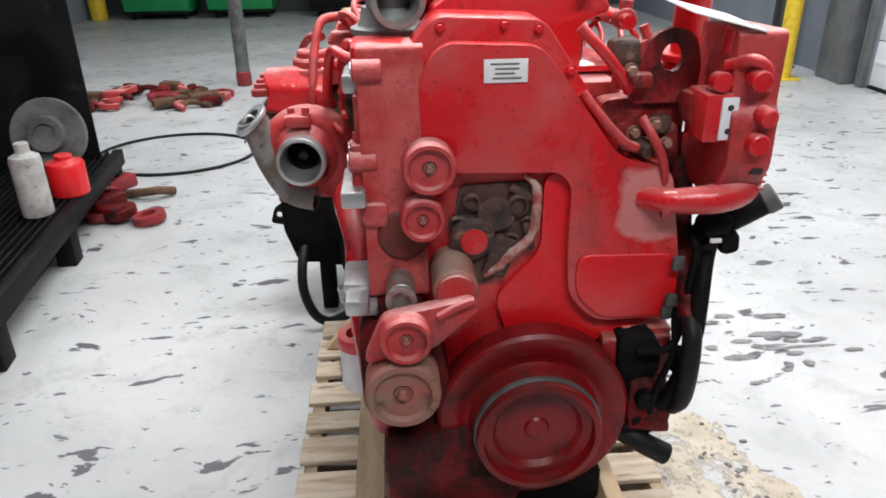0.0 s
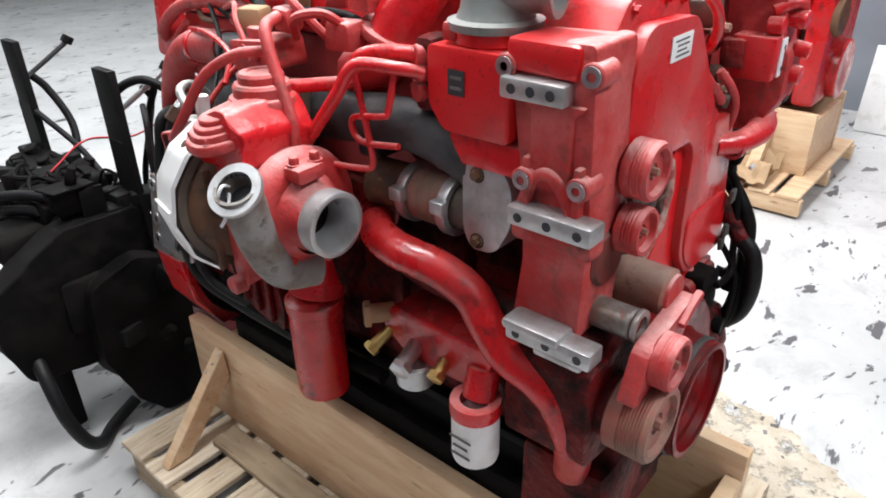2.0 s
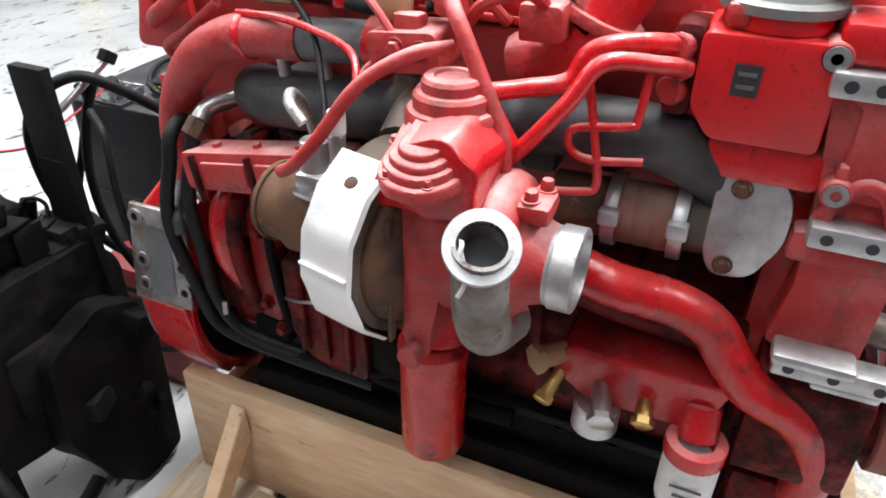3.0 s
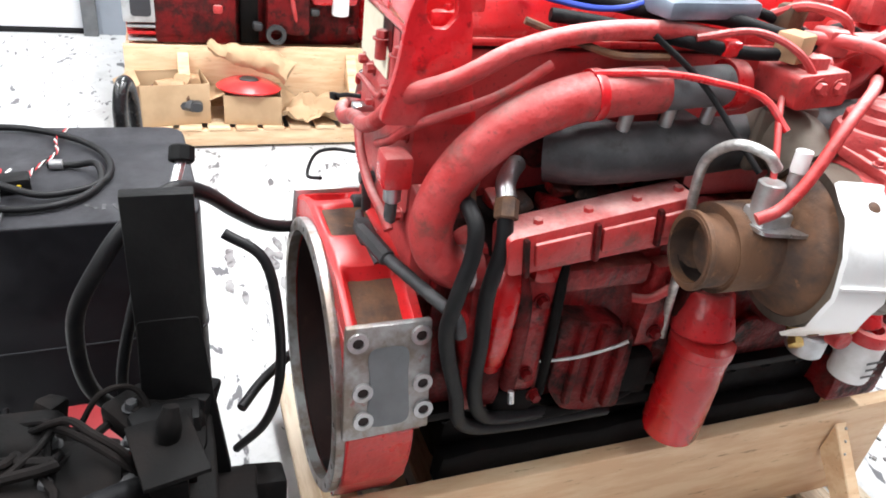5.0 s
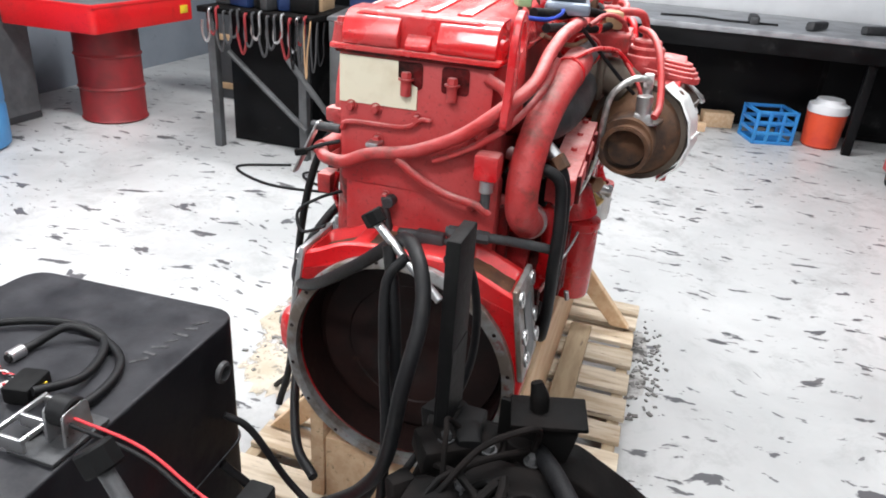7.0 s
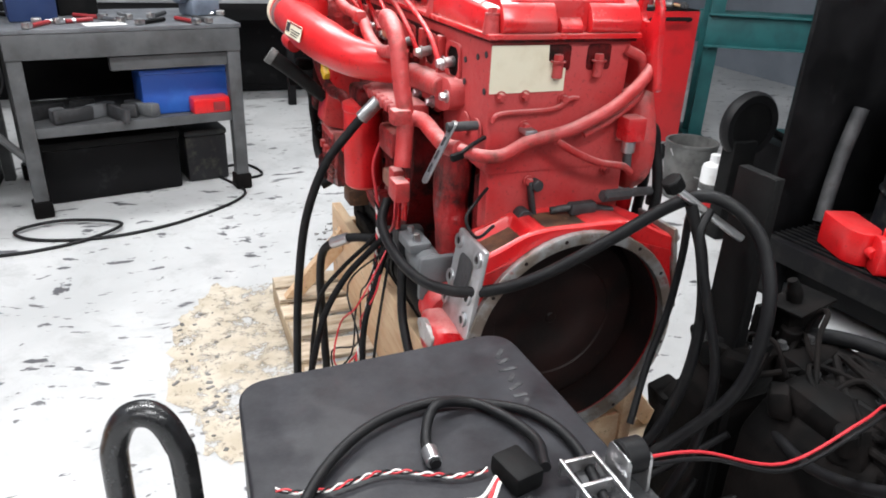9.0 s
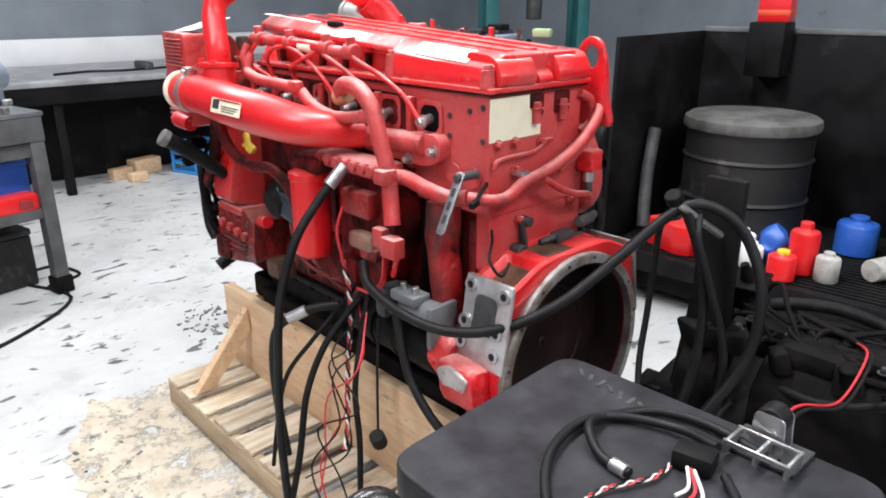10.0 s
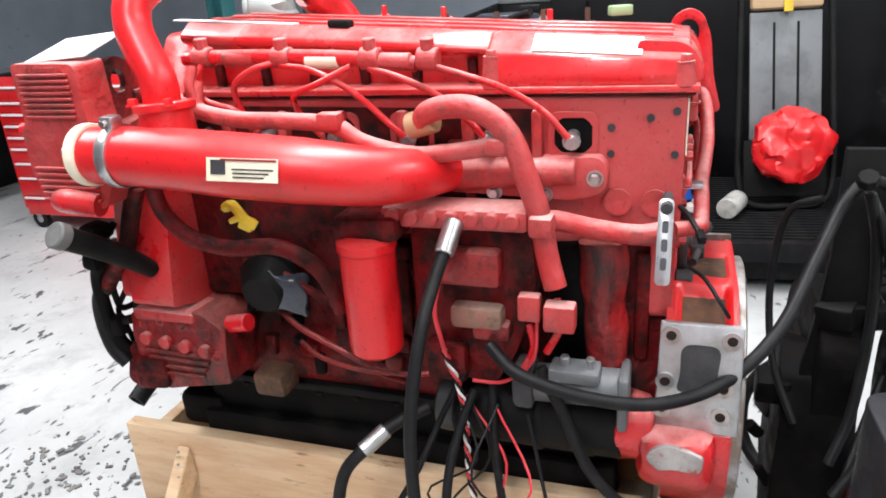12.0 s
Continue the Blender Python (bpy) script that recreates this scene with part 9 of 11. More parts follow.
jj = thing("oil_jug", "red plastic oil jug lying on its side", "jug", group="jugs on the stand", at=(-1.93, 0.60, 0.38))
bm = prism(nb(), rounded([(-0.13, -0.075), (0.10, -0.075), (0.16, -0.03), (0.16, 0.03), (0.10, 0.075), (-0.13, 0.075)], 0.03), "z", -0.075, 0.075, 0.025, 3)
part("jug_body", bm, M_BRIGHT, jj)
part("jug_cap", rod(nb(), (0.16, 0, 0), (0.20, 0, 0.0), 0.024, seg=14), M_BRIGHT, jj)
jj.rotation_euler = (0, 0, radians(70))
jug(-1.90, 0.80, 0.303, 60, M_BRIGHT, "red plastic oil jug on the grating", 0.75)


def can(name, x, y, z, r, h, material, label, cap_material=None, lying=None):
    c_ = thing(name, label, name.replace("_", " ").split()[-1], at=(x, y, z))
    bm = lathe(nb(), (0, 0, 0), (0, 0, 1), [(0, 0), (r * 0.92, 0), (r, 0.006), (r, h * 0.86), (r * 0.92, h * 0.92), (r * 0.5, h * 0.97), (r * 0.45, h), (0, h)], 24)
    part("can_body", bm, material, c_)
    bm = rod(nb(), (0, 0, h * 0.96), (0, 0, h * 1.12), r * 0.46, seg=16)
    part("can_cap", bm, cap_material or material, c_)
    if lying is not None:
        c_.rotation_euler = (radians(90), 0, radians(lying))
        c_.location.z = z + r
    return c_


can("paper_roll", -2.03, 0.93, 0.303, 0.065, 0.15, M_WHITE, "white paper roll standing on the grating")
can("paper_roll", -1.95, 1.02, 0.303, 0.055, 0.12, M_DOORP, "white tub standing on the grating")
bb = thing("blue_rag", "crumpled blue plastic bag on the grating", "bag", at=(-2.12, 1.06, 0.303))
bm = nb()
bmesh.ops.create_icosphere(bm, subdivisions=3, radius=0.085)
for v in bm.verts:
    v.co += Vector(noise.noise_vector(v.co * 18)) * 0.03
    v.co.z = max(v.co.z * 1.2 + 0.08, 0.0)
part("bag_body", bm, M_BLUEP, bb)
can("red_can", -1.90, 1.19, 0.303, 0.065, 0.13, M_BRIGHT, "small red can on the grating", M_YELLOW)
can("red_can", -2.06, 1.22, 0.303, 0.068, 0.23, M_BRIGHT, "tall red can on the grating")
can("white_bottle", -2.16, 1.50, 0.305, 0.055, 0.20, M_DIRTY_SHADED, "dirty white plastic bottle lying on the grating", M_DIRTY_SHADED, lying=-110)
can("white_bottle", -2.03, 1.35, 0.303, 0.055, 0.13, M_DIRTY_SHADED, "dirty white plastic tub on the grating")
can("blue_tub", -2.56, 1.30, 0.303, 0.10, 0.18, M_BLUEP, "blue plastic tub on the grating")

rb = thing("red_carton", "bright red orange carton on top of the stand", "box", at=(-2.82, 0.60, 1.45), turn=10)
part("carton_body", box(nb(), (0, 0, 0.08), (0.15, 0.17, 0.16), 0.008), M_BRIGHT, rb)
part("print_band", box(nb(), (0, 0, 0.05), (0.153, 0.173, 0.03), 0.004), M_COOLER, rb)
can("white_bottle", -2.07, 2.32, 0.303, 0.075, 0.34, M_DIRTY_SHADED, "tall dirty white bottle on the grating", M_DIRTY_SHADED)
can("red_can", -2.03, 2.63, 0.303, 0.10, 0.20, M_BRIGHT, "wide red can on the grating", M_BRIGHT)
hb = thing("brake_disc", "dusty grey brake disc leaning on the end panel", "disc", at=(-2.25, 3.0, 0.303), turn=3)
bm = lathe(nb(), (0, 0, 0.24), (0, -1, 0.25), [(0, 0.05), (0.06, 0.05), (0.065, 0.065), (0.10, 0.065), (0.11, 0.02), (0.21, 0.02), (0.215, 0.01), (0.215, -0.01), (0, -0.01)], 36)
part("disc_body", bm, M_LID, hb)

# creeper board leaning on the back panel with a red wrapped bundle
cr = thing("leaning_creeper", "black framed creeper leaning on the stand, with a brown headrest", "creeper", at=(-2.36, 1.80, 0.306))
M_LEAN = pose(0, 0, 0, 0, -17, 12)
def leanpart(name, bm, material, label=""):
    bmesh.ops.transform(bm, matrix=M_LEAN, verts=bm.verts)
    return part(name, bm, material, cr, label)
leanpart("frame_tube", tube(nb(), [(0, -0.22, 1.25), (0, -0.235, 0.6), (0, -0.235, 0.15), (0, -0.17, 0.03), (0, 0, 0.018), (0, 0.17, 0.03), (0, 0.235, 0.15), (0, 0.235, 0.6), (0, 0.22, 1.25)], 0.018, 12), M_BLACK)
leanpart("board", box(nb(), (-0.012, 0, 0.70), (0.02, 0.36, 0.66), 0.006), M_GREYMETAL, "grey padded board")
for y0 in (-0.06, 0.06):
    leanpart("board_groove", box(nb(), (0.0, y0, 0.75), (0.006, 0.012, 0.45), 0.002), M_BLACK)
leanpart("headrest", box(nb(), (0.0, 0, 1.16), (0.05, 0.36, 0.24), 0.02), M_CARD, "tan headrest")
leanpart("strap", box(nb(), (0.03, 0.0, 1.15), (0.012, 0.045, 0.26), 0.004), M_YELLOW, "yellow strap")
leanpart("base_board", box(nb(), (-0.012, 0, 0.22), (0.02, 0.42, 0.30), 0.006), M_BLACK)
bm = nb()
bmesh.ops.create_icosphere(bm, subdivisions=4, radius=1.0)
for v in bm.verts:
    v.co = Vector((v.co.x * 0.085, v.co.y * 0.20, v.co.z * 0.19))
    v.co += Vector(noise.noise_vector(v.co * 14)) * 0.035 + Vector(noise.noise_vector(v.co * 38)) * 0.016
leanpart("wrapped_parcel", bmesh.ops.transform(bm, matrix=Matrix.Translation((0.10, 0, 0.33)), verts=bm.verts) or bm, M_BRIGHT, "glossy red plastic-wrapped bundle")

# ---------------------------------------------------------------- benches on the south side
def leg_bench(name, x0, x1, y0, y1, h, label, turn):
    b = thing(name, label, "workbench", at=((x0 + x1) / 2, (y0 + y1) / 2, 0), turn=turn, world_parts=True)
    part("worktop", box(nb(), ((x0 + x1) / 2, (y0 + y1) / 2, h - 0.012), (x1 - x0, y1 - y0, 0.024), 0.004), M_WORKTOP, b)
    part("apron", box(nb(), ((x0 + x1) / 2, y1 - 0.02, h - 0.09), (x1 - x0 - 0.02, 0.03, 0.13), 0.004), M_BENCH, b)
    part("drawer", box(nb(), (x0 + 0.40, y1 - 0.06, h - 0.20), (0.66, 0.06, 0.075), 0.006), M_BENCH, b)
    # added black sheet: closes the dark space below the worktop
    part("back_sheet", box(nb(), ((x0 + x1) / 2, y0 + 0.02, 0.72), (x1 - x0 - 0.1, 0.012, 0.46), 0.002), M_PANEL, b, "black sheet added for the dark under the worktop")
    part("lower_shelf", box(nb(), ((x0 + x1) / 2, (y0 + y1) / 2, 0.48), (x1 - x0 - 0.1, y1 - y0 - 0.1, 0.02), 0.003), M_BENCH, b)
    part("shelf_rail", box(nb(), ((x0 + x1) / 2, y1 - 0.04, 0.475), (x1 - x0 - 0.1, 0.03, 0.055), 0.004), M_BENCH, b)
    for x in (x0 + 0.05, x1 - 0.05):
        for y_ in (y0 + 0.05, y1 - 0.05):
            part("leg", box(nb(), (x, y_, (h - 0.03) / 2), (0.075, 0.075, h - 0.03), 0.006), M_BENCH, b)
            part("foot", box(nb(), (x, y_, 0.05), (0.10, 0.10, 0.10), 0.012), M_OIL_SHADE, b, "black rubber foot")
    part("diagonal_brace", tube(nb(), [(x1 - 0.05, y1 - 0.05, 0.30), (x1 + 0.28, y1 - 0.05, 0.72)], 0.022, 8, curved=False), M_BENCH, b)
    return b


leg_bench("workbench", 0.512, 1.746, -2.457, -1.627, 1.02, "grey steel workbench with tools and a lower shelf", 11.7)


def on_bench(u, v, z):
    """A place over the workbench: u along it, v to its front."""
    c_, s_ = math.cos(radians(11.7)), math.sin(radians(11.7))
    return (1.129 + u * c_ - v * s_, -2.042 + u * s_ + v * c_, z)



tb = thing("toolbox", "blue metal toolbox on the bench shelf", "toolbox", at=on_bench(-0.30, 0.14, 0.491), turn=11.7)
part("box_body", box(nb(), (0, 0, 0.12), (0.50, 0.26, 0.24), 0.012), M_BLUEP, tb)
part("lid", box(nb(), (0, 0, 0.25), (0.51, 0.27, 0.03), 0.01), M_BLUEP, tb)
tb = thing("tool_case", "red plastic tool case on the bench shelf", "tool case", at=on_bench(-0.42, 0.32, 0.491), turn=11.7)
part("case_body", box(nb(), (0, 0, 0.05), (0.22, 0.12, 0.10), 0.015), M_BRIGHT, tb)
part("latch", box(nb(), (-0.04, 0.063, 0.05), (0.07, 0.008, 0.05), 0.003), M_OLDRED, tb)
rg = random.Random(5)
for k in range(8):
    s = thing("shelf_scrap", "dark metal scrap on the bench shelf", "scrap", group="shelf scraps", at=on_bench(-0.05 + 0.075 * k, 0.15 + rg.uniform(-0.1, 0.18), 0.491), turn=rg.uniform(0, 180))
    bm = box(nb(), (0, 0, 0.04), (rg.uniform(0.08, 0.26), rg.uniform(0.03, 0.07), 0.08), 0.012)
    part("scrap_bar", lumpy(bm, 0.006, 12, k), M_IRON if k % 3 else M_GREYMETAL, s)
for k in range(12):
    s = thing("hand_tool", "hand tool lying on the bench top", "hand tool", group="bench tools", at=on_bench(-0.52 + 0.094 * k, 0.2 + rg.uniform(-0.3, 0.15), 1.021), turn=rg.uniform(0, 180))
    m_ = rg.choice((M_STEEL, M_IRON, M_BLACK, M_OLDRED, M_STEEL))
    part("handle", rod(nb(), (-0.10, 0, 0.014), (0.05, 0, 0.012), 0.012, seg=10), m_, s)
    part("tool_head", box(nb(), (0.09, 0, 0.018), (0.05, 0.035, 0.03), 0.006), M_STEEL, s)
part("sheet", box(nb(), (0, 0, 0.001), (0.21, 0.12, 0.002)), M_WHITE, thing("paper", "small white paper on the bench top", "paper", at=on_bench(0.10, 0.30, 1.021), turn=18))
vs = thing("bench_vice", "grey bench grinder and vice on the bench", "vice", at=on_bench(-0.50, -0.02, 1.021), turn=30)
part("base", box(nb(), (0, 0, 0.05), (0.20, 0.16, 0.10), 0.02), M_BLUEGREY, vs)
part("drum", rod(nb(), (-0.16, 0, 0.15), (0.16, 0, 0.15), 0.075, seg=24), M_BLUEGREY, vs)
# cluttered second table at the east end of the bench
tbl = thing("clutter_table", "grey steel table crowded with clamps and blue tools", "table", at=(2.15, -1.75, 0), world_parts=True)
part("tabletop", box(nb(), (2.22, -1.95, 0.97), (0.86, 0.8, 0.04), 0.006), M_OIL_SHADE, tbl)
for x, y_ in ((1.88, -1.62), (2.58, -1.62), (1.88, -2.28), (2.58, -2.28)):
    part("leg", box(nb(), (x, y_, 0.475), (0.06, 0.06, 0.95), 0.005), M_BENCH, tbl)
# added black box: fills the dark space beneath the table
part("cabinet", box(nb(), (2.25, -2.06, 0.475), (0.66, 0.50, 0.94), 0.01), M_PANEL, tbl, "black box added for the dark space under the table")
part("diagonal", tube(nb(), [(1.86, -1.60, 0.22), (2.45, -1.60, 0.70)], 0.022, 8, curved=False), M_BENCH, tbl)
for k in range(14):
    s = thing("clamp", "steel clamp hung on the table edge", "clamp", group="clamps", at=(1.82 + 0.055 * k, -1.555, 0.968 - 0.012 * (k % 3)))
    pts = [(0, 0, 0.03), (0, 0.03, 0.01), (0.0, 0.03, -0.10 - 0.03 * (k % 3)), (0.03, 0.03, -0.15 - 0.04 * (k % 3)), (0.06, 0.03, -0.11 - 0.03 * (k % 2)), (0.055, 0.03, -0.05)]
    part("bow", tube(nb(), pts, 0.009, 8), rg.choice((M_STEEL, M_IRON, M_IRON, M_OLDRED)), s)
for k in range(6):
    s = thing("power_tool", "blue and black tool on the cluttered table", "power tool", group="table tools", at=(1.92 + 0.12 * k, -1.72 - 0.05 * (k % 2), 0.991), turn=40 * k)
    part("tool_body", box(nb(), (0, 0, 0.06), (0.20, 0.07, 0.12), 0.02), (M_BLACK, M_NAVY, M_IRON)[k % 3], s)
    part("tool_grip", rod(nb(), (0.06, 0, 0.10), (0.10, 0, 0.20), 0.025, seg=12), M_BLACK, s)

bx = thing("parts_case", "navy blue steel parts case standing on the workbench", "case", at=on_bench(0.42, -0.02, 1.021), turn=11.7)
part("case_body", box(nb(), (0, 0, 0.16), (0.24, 0.30, 0.32), 0.010), M_NAVY, bx)
part("case_handle", tube(nb(), [(-0.05, 0.15, 0.24), (-0.05, 0.18, 0.24), (0.05, 0.18, 0.24), (0.05, 0.15, 0.24)], 0.006, 8), M_STEEL, bx)
bx = thing("charger", "black battery charger standing on the workbench", "charger", at=on_bench(0.18, -0.22, 1.021), turn=20)
part("charger_body", box(nb(), (0, 0, 0.14), (0.22, 0.20, 0.28), 0.014), M_BLACK, bx)
part("carry_handle", tube(nb(), [(-0.09, 0, 0.27), (-0.08, 0, 0.33), (0.08, 0, 0.33), (0.09, 0, 0.27)], 0.010, 8), M_BLACK, bx)
bx = thing("carton", "brown cardboard carton on the cluttered table", "carton", at=(2.06, -2.0, 0.99), turn=8)
part("carton_body", box(nb(), (0, 0, 0.10), (0.34, 0.26, 0.20), 0.006), M_CARD, bx)
for k in range(5):
    s = thing("hanging_strap", "dark strap hanging from the bench corner", "strap", group="hanging straps", at=(1.66 + 0.05 * k, -1.50, 0.95))
    part("strap_loop", tube(nb(), [(0, 0, 0.03), (0.004, 0.012, -0.06), (0.01 * (k % 3), 0.014, -0.17 - 0.04 * (k % 2)), (0.03, 0.012, -0.24 - 0.05 * (k % 3)), (0.045, 0.01, -0.14), (0.05, 0, 0.0)], 0.006, 8), (M_RUBBER, M_IRON, M_TAN, M_IRON, M_RUBBER)[k], s)

# long black counter with a steel top along the south wall
ct = thing("steel_counter", "long black counter with a scuffed grey steel top", "counter", at=(-1.6, -4.6, 0), world_parts=True)
CTF = -4.58
part("carcass", box(nb(), (-0.2, -5.02, 0.46), (7.6, 0.85, 0.90), 0.01), M_PANEL, ct)
part("front_apron", box(nb(), (-0.2, -3.95, 0.84), (7.6, 0.03, 0.14), 0.005), M_PANEL, ct)
for k in range(5):
    part("front_post", box(nb(), (-3.9 + 1.85 * k, -4.0, 0.455), (0.07, 0.07, 0.91), 0.006), M_PANEL, ct)
part("counter_top", box(nb(), (-0.2, -4.68, 0.935), (7.7, 1.52, 0.05), 0.006), M_COUNTER, ct)
for k in range(7):
    part("front_panel", box(nb(), (-3.5 + 1.12 * k, CTF - 0.02, 0.47), (1.08, 0.02, 0.80), 0.004), M_PANEL, ct)
part("back_rail", box(nb(), (-1.2, -5.5, 1.08), (5.7, 0.05, 0.25), 0.004), M_DOORP, ct, "pale rail at the back of the counter")
wh = thing("brake_drum", "grey metal wheel hub lying on the counter", "hub", at=(0.43, -4.30, 0.962))
bm = lathe(nb(), (0, 0, 0), (0, 0, 1), [(0, 0.03), (0.06, 0.03), (0.08, 0.09), (0.13, 0.09), (0.15, 0.03), (0.22, 0.03), (0.25, 0.05), (0.26, 0.0)], 36)
part("hub_body", bm, M_HUB, wh)
cable("air_hose", "thin dark hose lying on the counter", [(-0.3, -4.3, 0.97), (-0.6, -4.4, 0.97), (-0.9, -4.3, 0.97), (-1.3, -4.35, 0.97)], 0.010, M_RUBBER)
for k in range(4):
    s = thing("counter_tool", "dark tool lying on the steel counter", "tool", group="counter tools", at=(-2.6 + 0.5 * k, -4.3 - 0.1 * (k % 2), 0.962), turn=30 * k)
    part("tool_bar", lumpy(box(nb(), (0, 0, 0.035), (0.3, 0.08, 0.07), 0.02), 0.008, 10, k), M_IRON, s)
crate = thing("milk_crate", "light blue plastic crate lying on the floor", "crate", at=(-1.40, -4.14, 0), turn=18)
for z in (0.015, 0.10, 0.19, 0.28):
    for (cx_, cy_, sx, sy) in ((0, 0.155, 0.36, 0.02), (0, -0.155, 0.36, 0.02), (0.17, 0, 0.02, 0.30), (-0.17, 0, 0.02, 0.30)):
        part("rail", box(nb(), (cx_, cy_, z), (sx, sy, 0.03), 0.004), M_CRATE, crate)
for (cx_, cy_) in ((0.17, 0.155), (-0.17, 0.155), (0.17, -0.155), (-0.17, -0.155), (0.06, 0.155), (-0.06, 0.155)):
    part("post", box(nb(), (cx_, cy_, 0.15), (0.03, 0.024, 0.29), 0.005), M_CRATE, crate)
part("base", box(nb(), (0, 0, 0.012), (0.33, 0.30, 0.016), 0.003), M_CRATE, crate)
cool = thing("drink_cooler", "round orange drink cooler with a white lid", "cooler", at=(-1.86, -4.20, 0))
part("cooler_body", lathe(nb(), (0, 0, 0), (0, 0, 1), [(0, 0), (0.13, 0), (0.15, 0.02), (0.165, 0.30), (0.15, 0.31), (0, 0.31)], 32), M_COOLER, cool)
part("lid", lathe(nb(), (0, 0, 0.305), (0, 0, 1), [(0.165, 0), (0.17, 0.02), (0.165, 0.07), (0.12, 0.09), (0.11, 0.12), (0, 0.12)], 32), M_DOORP, cool, "white lid")
for x, y_, sz in ((-0.98, -4.42, 0.14), (-0.72, -4.32, 0.10), (-0.80, -4.12, 0.08)):
    wb = thing("wood_block", "rough wooden block against the counter", "wood block", group="wood blocks", at=(x, y_, 0), turn=15)
    part("block", box(nb(), (0, 0, sz / 2), (sz * 2.0, sz, sz), 0.006), M_PINE, wb)

# red tool chest
tc_ = thing("tool_chest", "red rolling tool chest with many shallow drawers", "tool chest", at=(-2.42, -2.0, 0), turn=0)
CH_C, CH_L = -0.45, 1.70
part("chest_body", box(nb(), (-0.03, CH_C, 0.635), (0.56, CH_L, 0.95), 0.012), M_BRIGHT, tc_)
z = 1.055
for k, hh in enumerate((0.10, 0.075, 0.075, 0.075, 0.075, 0.10, 0.10, 0.14, 0.14)):
    z -= hh + 0.006
    for dc in (CH_C + 0.41, CH_C - 0.41):
        d_ = part("drawer", box(nb(), (0.255, dc, z + hh / 2), (0.02, 0.79, hh), 0.005), M_BRIGHT, tc_)
        part("drawer_pull", box(nb(), (0.272, dc, z + hh - 0.012), (0.018, 0.77, 0.014), 0.003), M_DOORP, d_, "bright pull strip")
part("corner_trim", box(nb(), (0.256, 0.398, 0.635), (0.016, 0.016, 0.96), 0.003), M_DOORP, tc_)
part("badge", box(nb(), (0.10, 0.403, 0.98), (0.10, 0.006, 0.025), 0.002), M_LID, tc_)
part("side_handle", tube(nb(), [(-0.20, 0.41, 1.05), (-0.18, 0.44, 1.06), (0.10, 0.44, 1.06), (0.12, 0.41, 1.05)], 0.014, 10), M_BLACK, tc_)
part("top_mat", box(nb(), (-0.03, CH_C, 1.114), (0.55, CH_L - 0.01, 0.008), 0.002), M_BLACK, tc_)
for x, y_ in ((-0.2, 0.34), (0.2, 0.34), (-0.2, -1.22), (0.2, -1.22)):
    w_ = part("caster", rod(nb(), (x - 0.02, y_, 0.07), (x + 0.02, y_, 0.07), 0.07, seg=20), M_RUBBER, tc_)
    part("caster_hub", rod(nb(), (x - 0.022, y_, 0.07), (x + 0.022, y_, 0.07), 0.03, seg=14), M_STEEL, w_)
    part("fork", box(nb(), (x, y_, 0.15), (0.055, 0.05, 0.11), 0.006), M_STEEL, w_)
for k in range(7):
    s = thing("chest_item", "bottle or tool standing on the tool chest", "bottle", group="chest clutter", at=(-2.57 + 0.06 * k, -1.75 - 0.09 * (k % 3), 1.119))
    part("item_body", rod(nb(), (0, 0, 0), (0, 0, 0.06 + 0.03 * (k % 3)), 0.022 + 0.006 * (k % 2), seg=14), (M_STEEL, M_WHITE, M_BLACK, M_OLDRED)[k % 4], s)
rc_ = random.Random(17)
for k in range(14):
    s = thing("hand_tool", "hand tool lying on the tool chest", "hand tool", group="chest tools", at=(-2.62 + 0.40 * rc_.random(), -2.34 + 0.70 * rc_.random(), 1.119 + 0.004 * (k % 4)), turn=rc_.uniform(0, 180))
    part("handle", rod(nb(), (-0.09, 0, 0.012), (0.05, 0, 0.012), 0.012, seg=10), (M_TAN, M_OLDRED, M_STEEL, M_IRON, M_YELLOW)[k % 5], s)
    part("tool_head", box(nb(), (0.08, 0, 0.016), (0.06, 0.035, 0.03), 0.006), M_STEEL if k % 2 else M_IRON, s)
# teal hydraulic press
pr = thing("shop_press", "teal steel hydraulic shop press frame", "press", at=(-3.30, -2.12, 0), turn=152)
for x in (0.0, 0.86):
    for y_ in (-0.11, 0.11):
        part("column", box(nb(), (x, y_, 1.1), (0.11, 0.03, 2.2), 0.005), M_TEAL, pr)
    for k in range(9):
        part("pin_hole", rod(nb(), (x, 0.1235, 0.45 + 0.16 * k), (x, 0.1265, 0.45 + 0.16 * k), 0.018, seg=12), M_INK_HOLE, pr)
    part("column_web", box(nb(), (x, 0, 1.1), (0.02, 0.19, 2.2), 0.003), M_TEAL, pr)
    part("foot", box(nb(), (x, 0, 0.03), (0.16, 0.7, 0.06), 0.006), M_TEAL, pr)
for z_ in (0.925, 2.10):
    for y_ in (-0.15, 0.15):
        part("beam", box(nb(), (0.43, y_, z_), (1.0, 0.012, 0.25), 0.003), M_TEAL, pr)
        for dz in (-0.12, 0.12):
            part("beam_flange", box(nb(), (0.43, y_ + (0.025 if y_ > 0 else -0.025), z_ + dz), (1.0, 0.062, 0.014), 0.003), M_TEAL, pr)
for k in range(3):
    part("table_web", box(nb(), (0.12 + 0.31 * k, 0, 0.925), (0.03, 0.25, 0.2), 0.003), M_TEAL, pr)
part("press_ram", rod(nb(), (0.43, 0, 1.4), (0.43, 0, 2.0), 0.07, seg=20), M_IRON, pr)
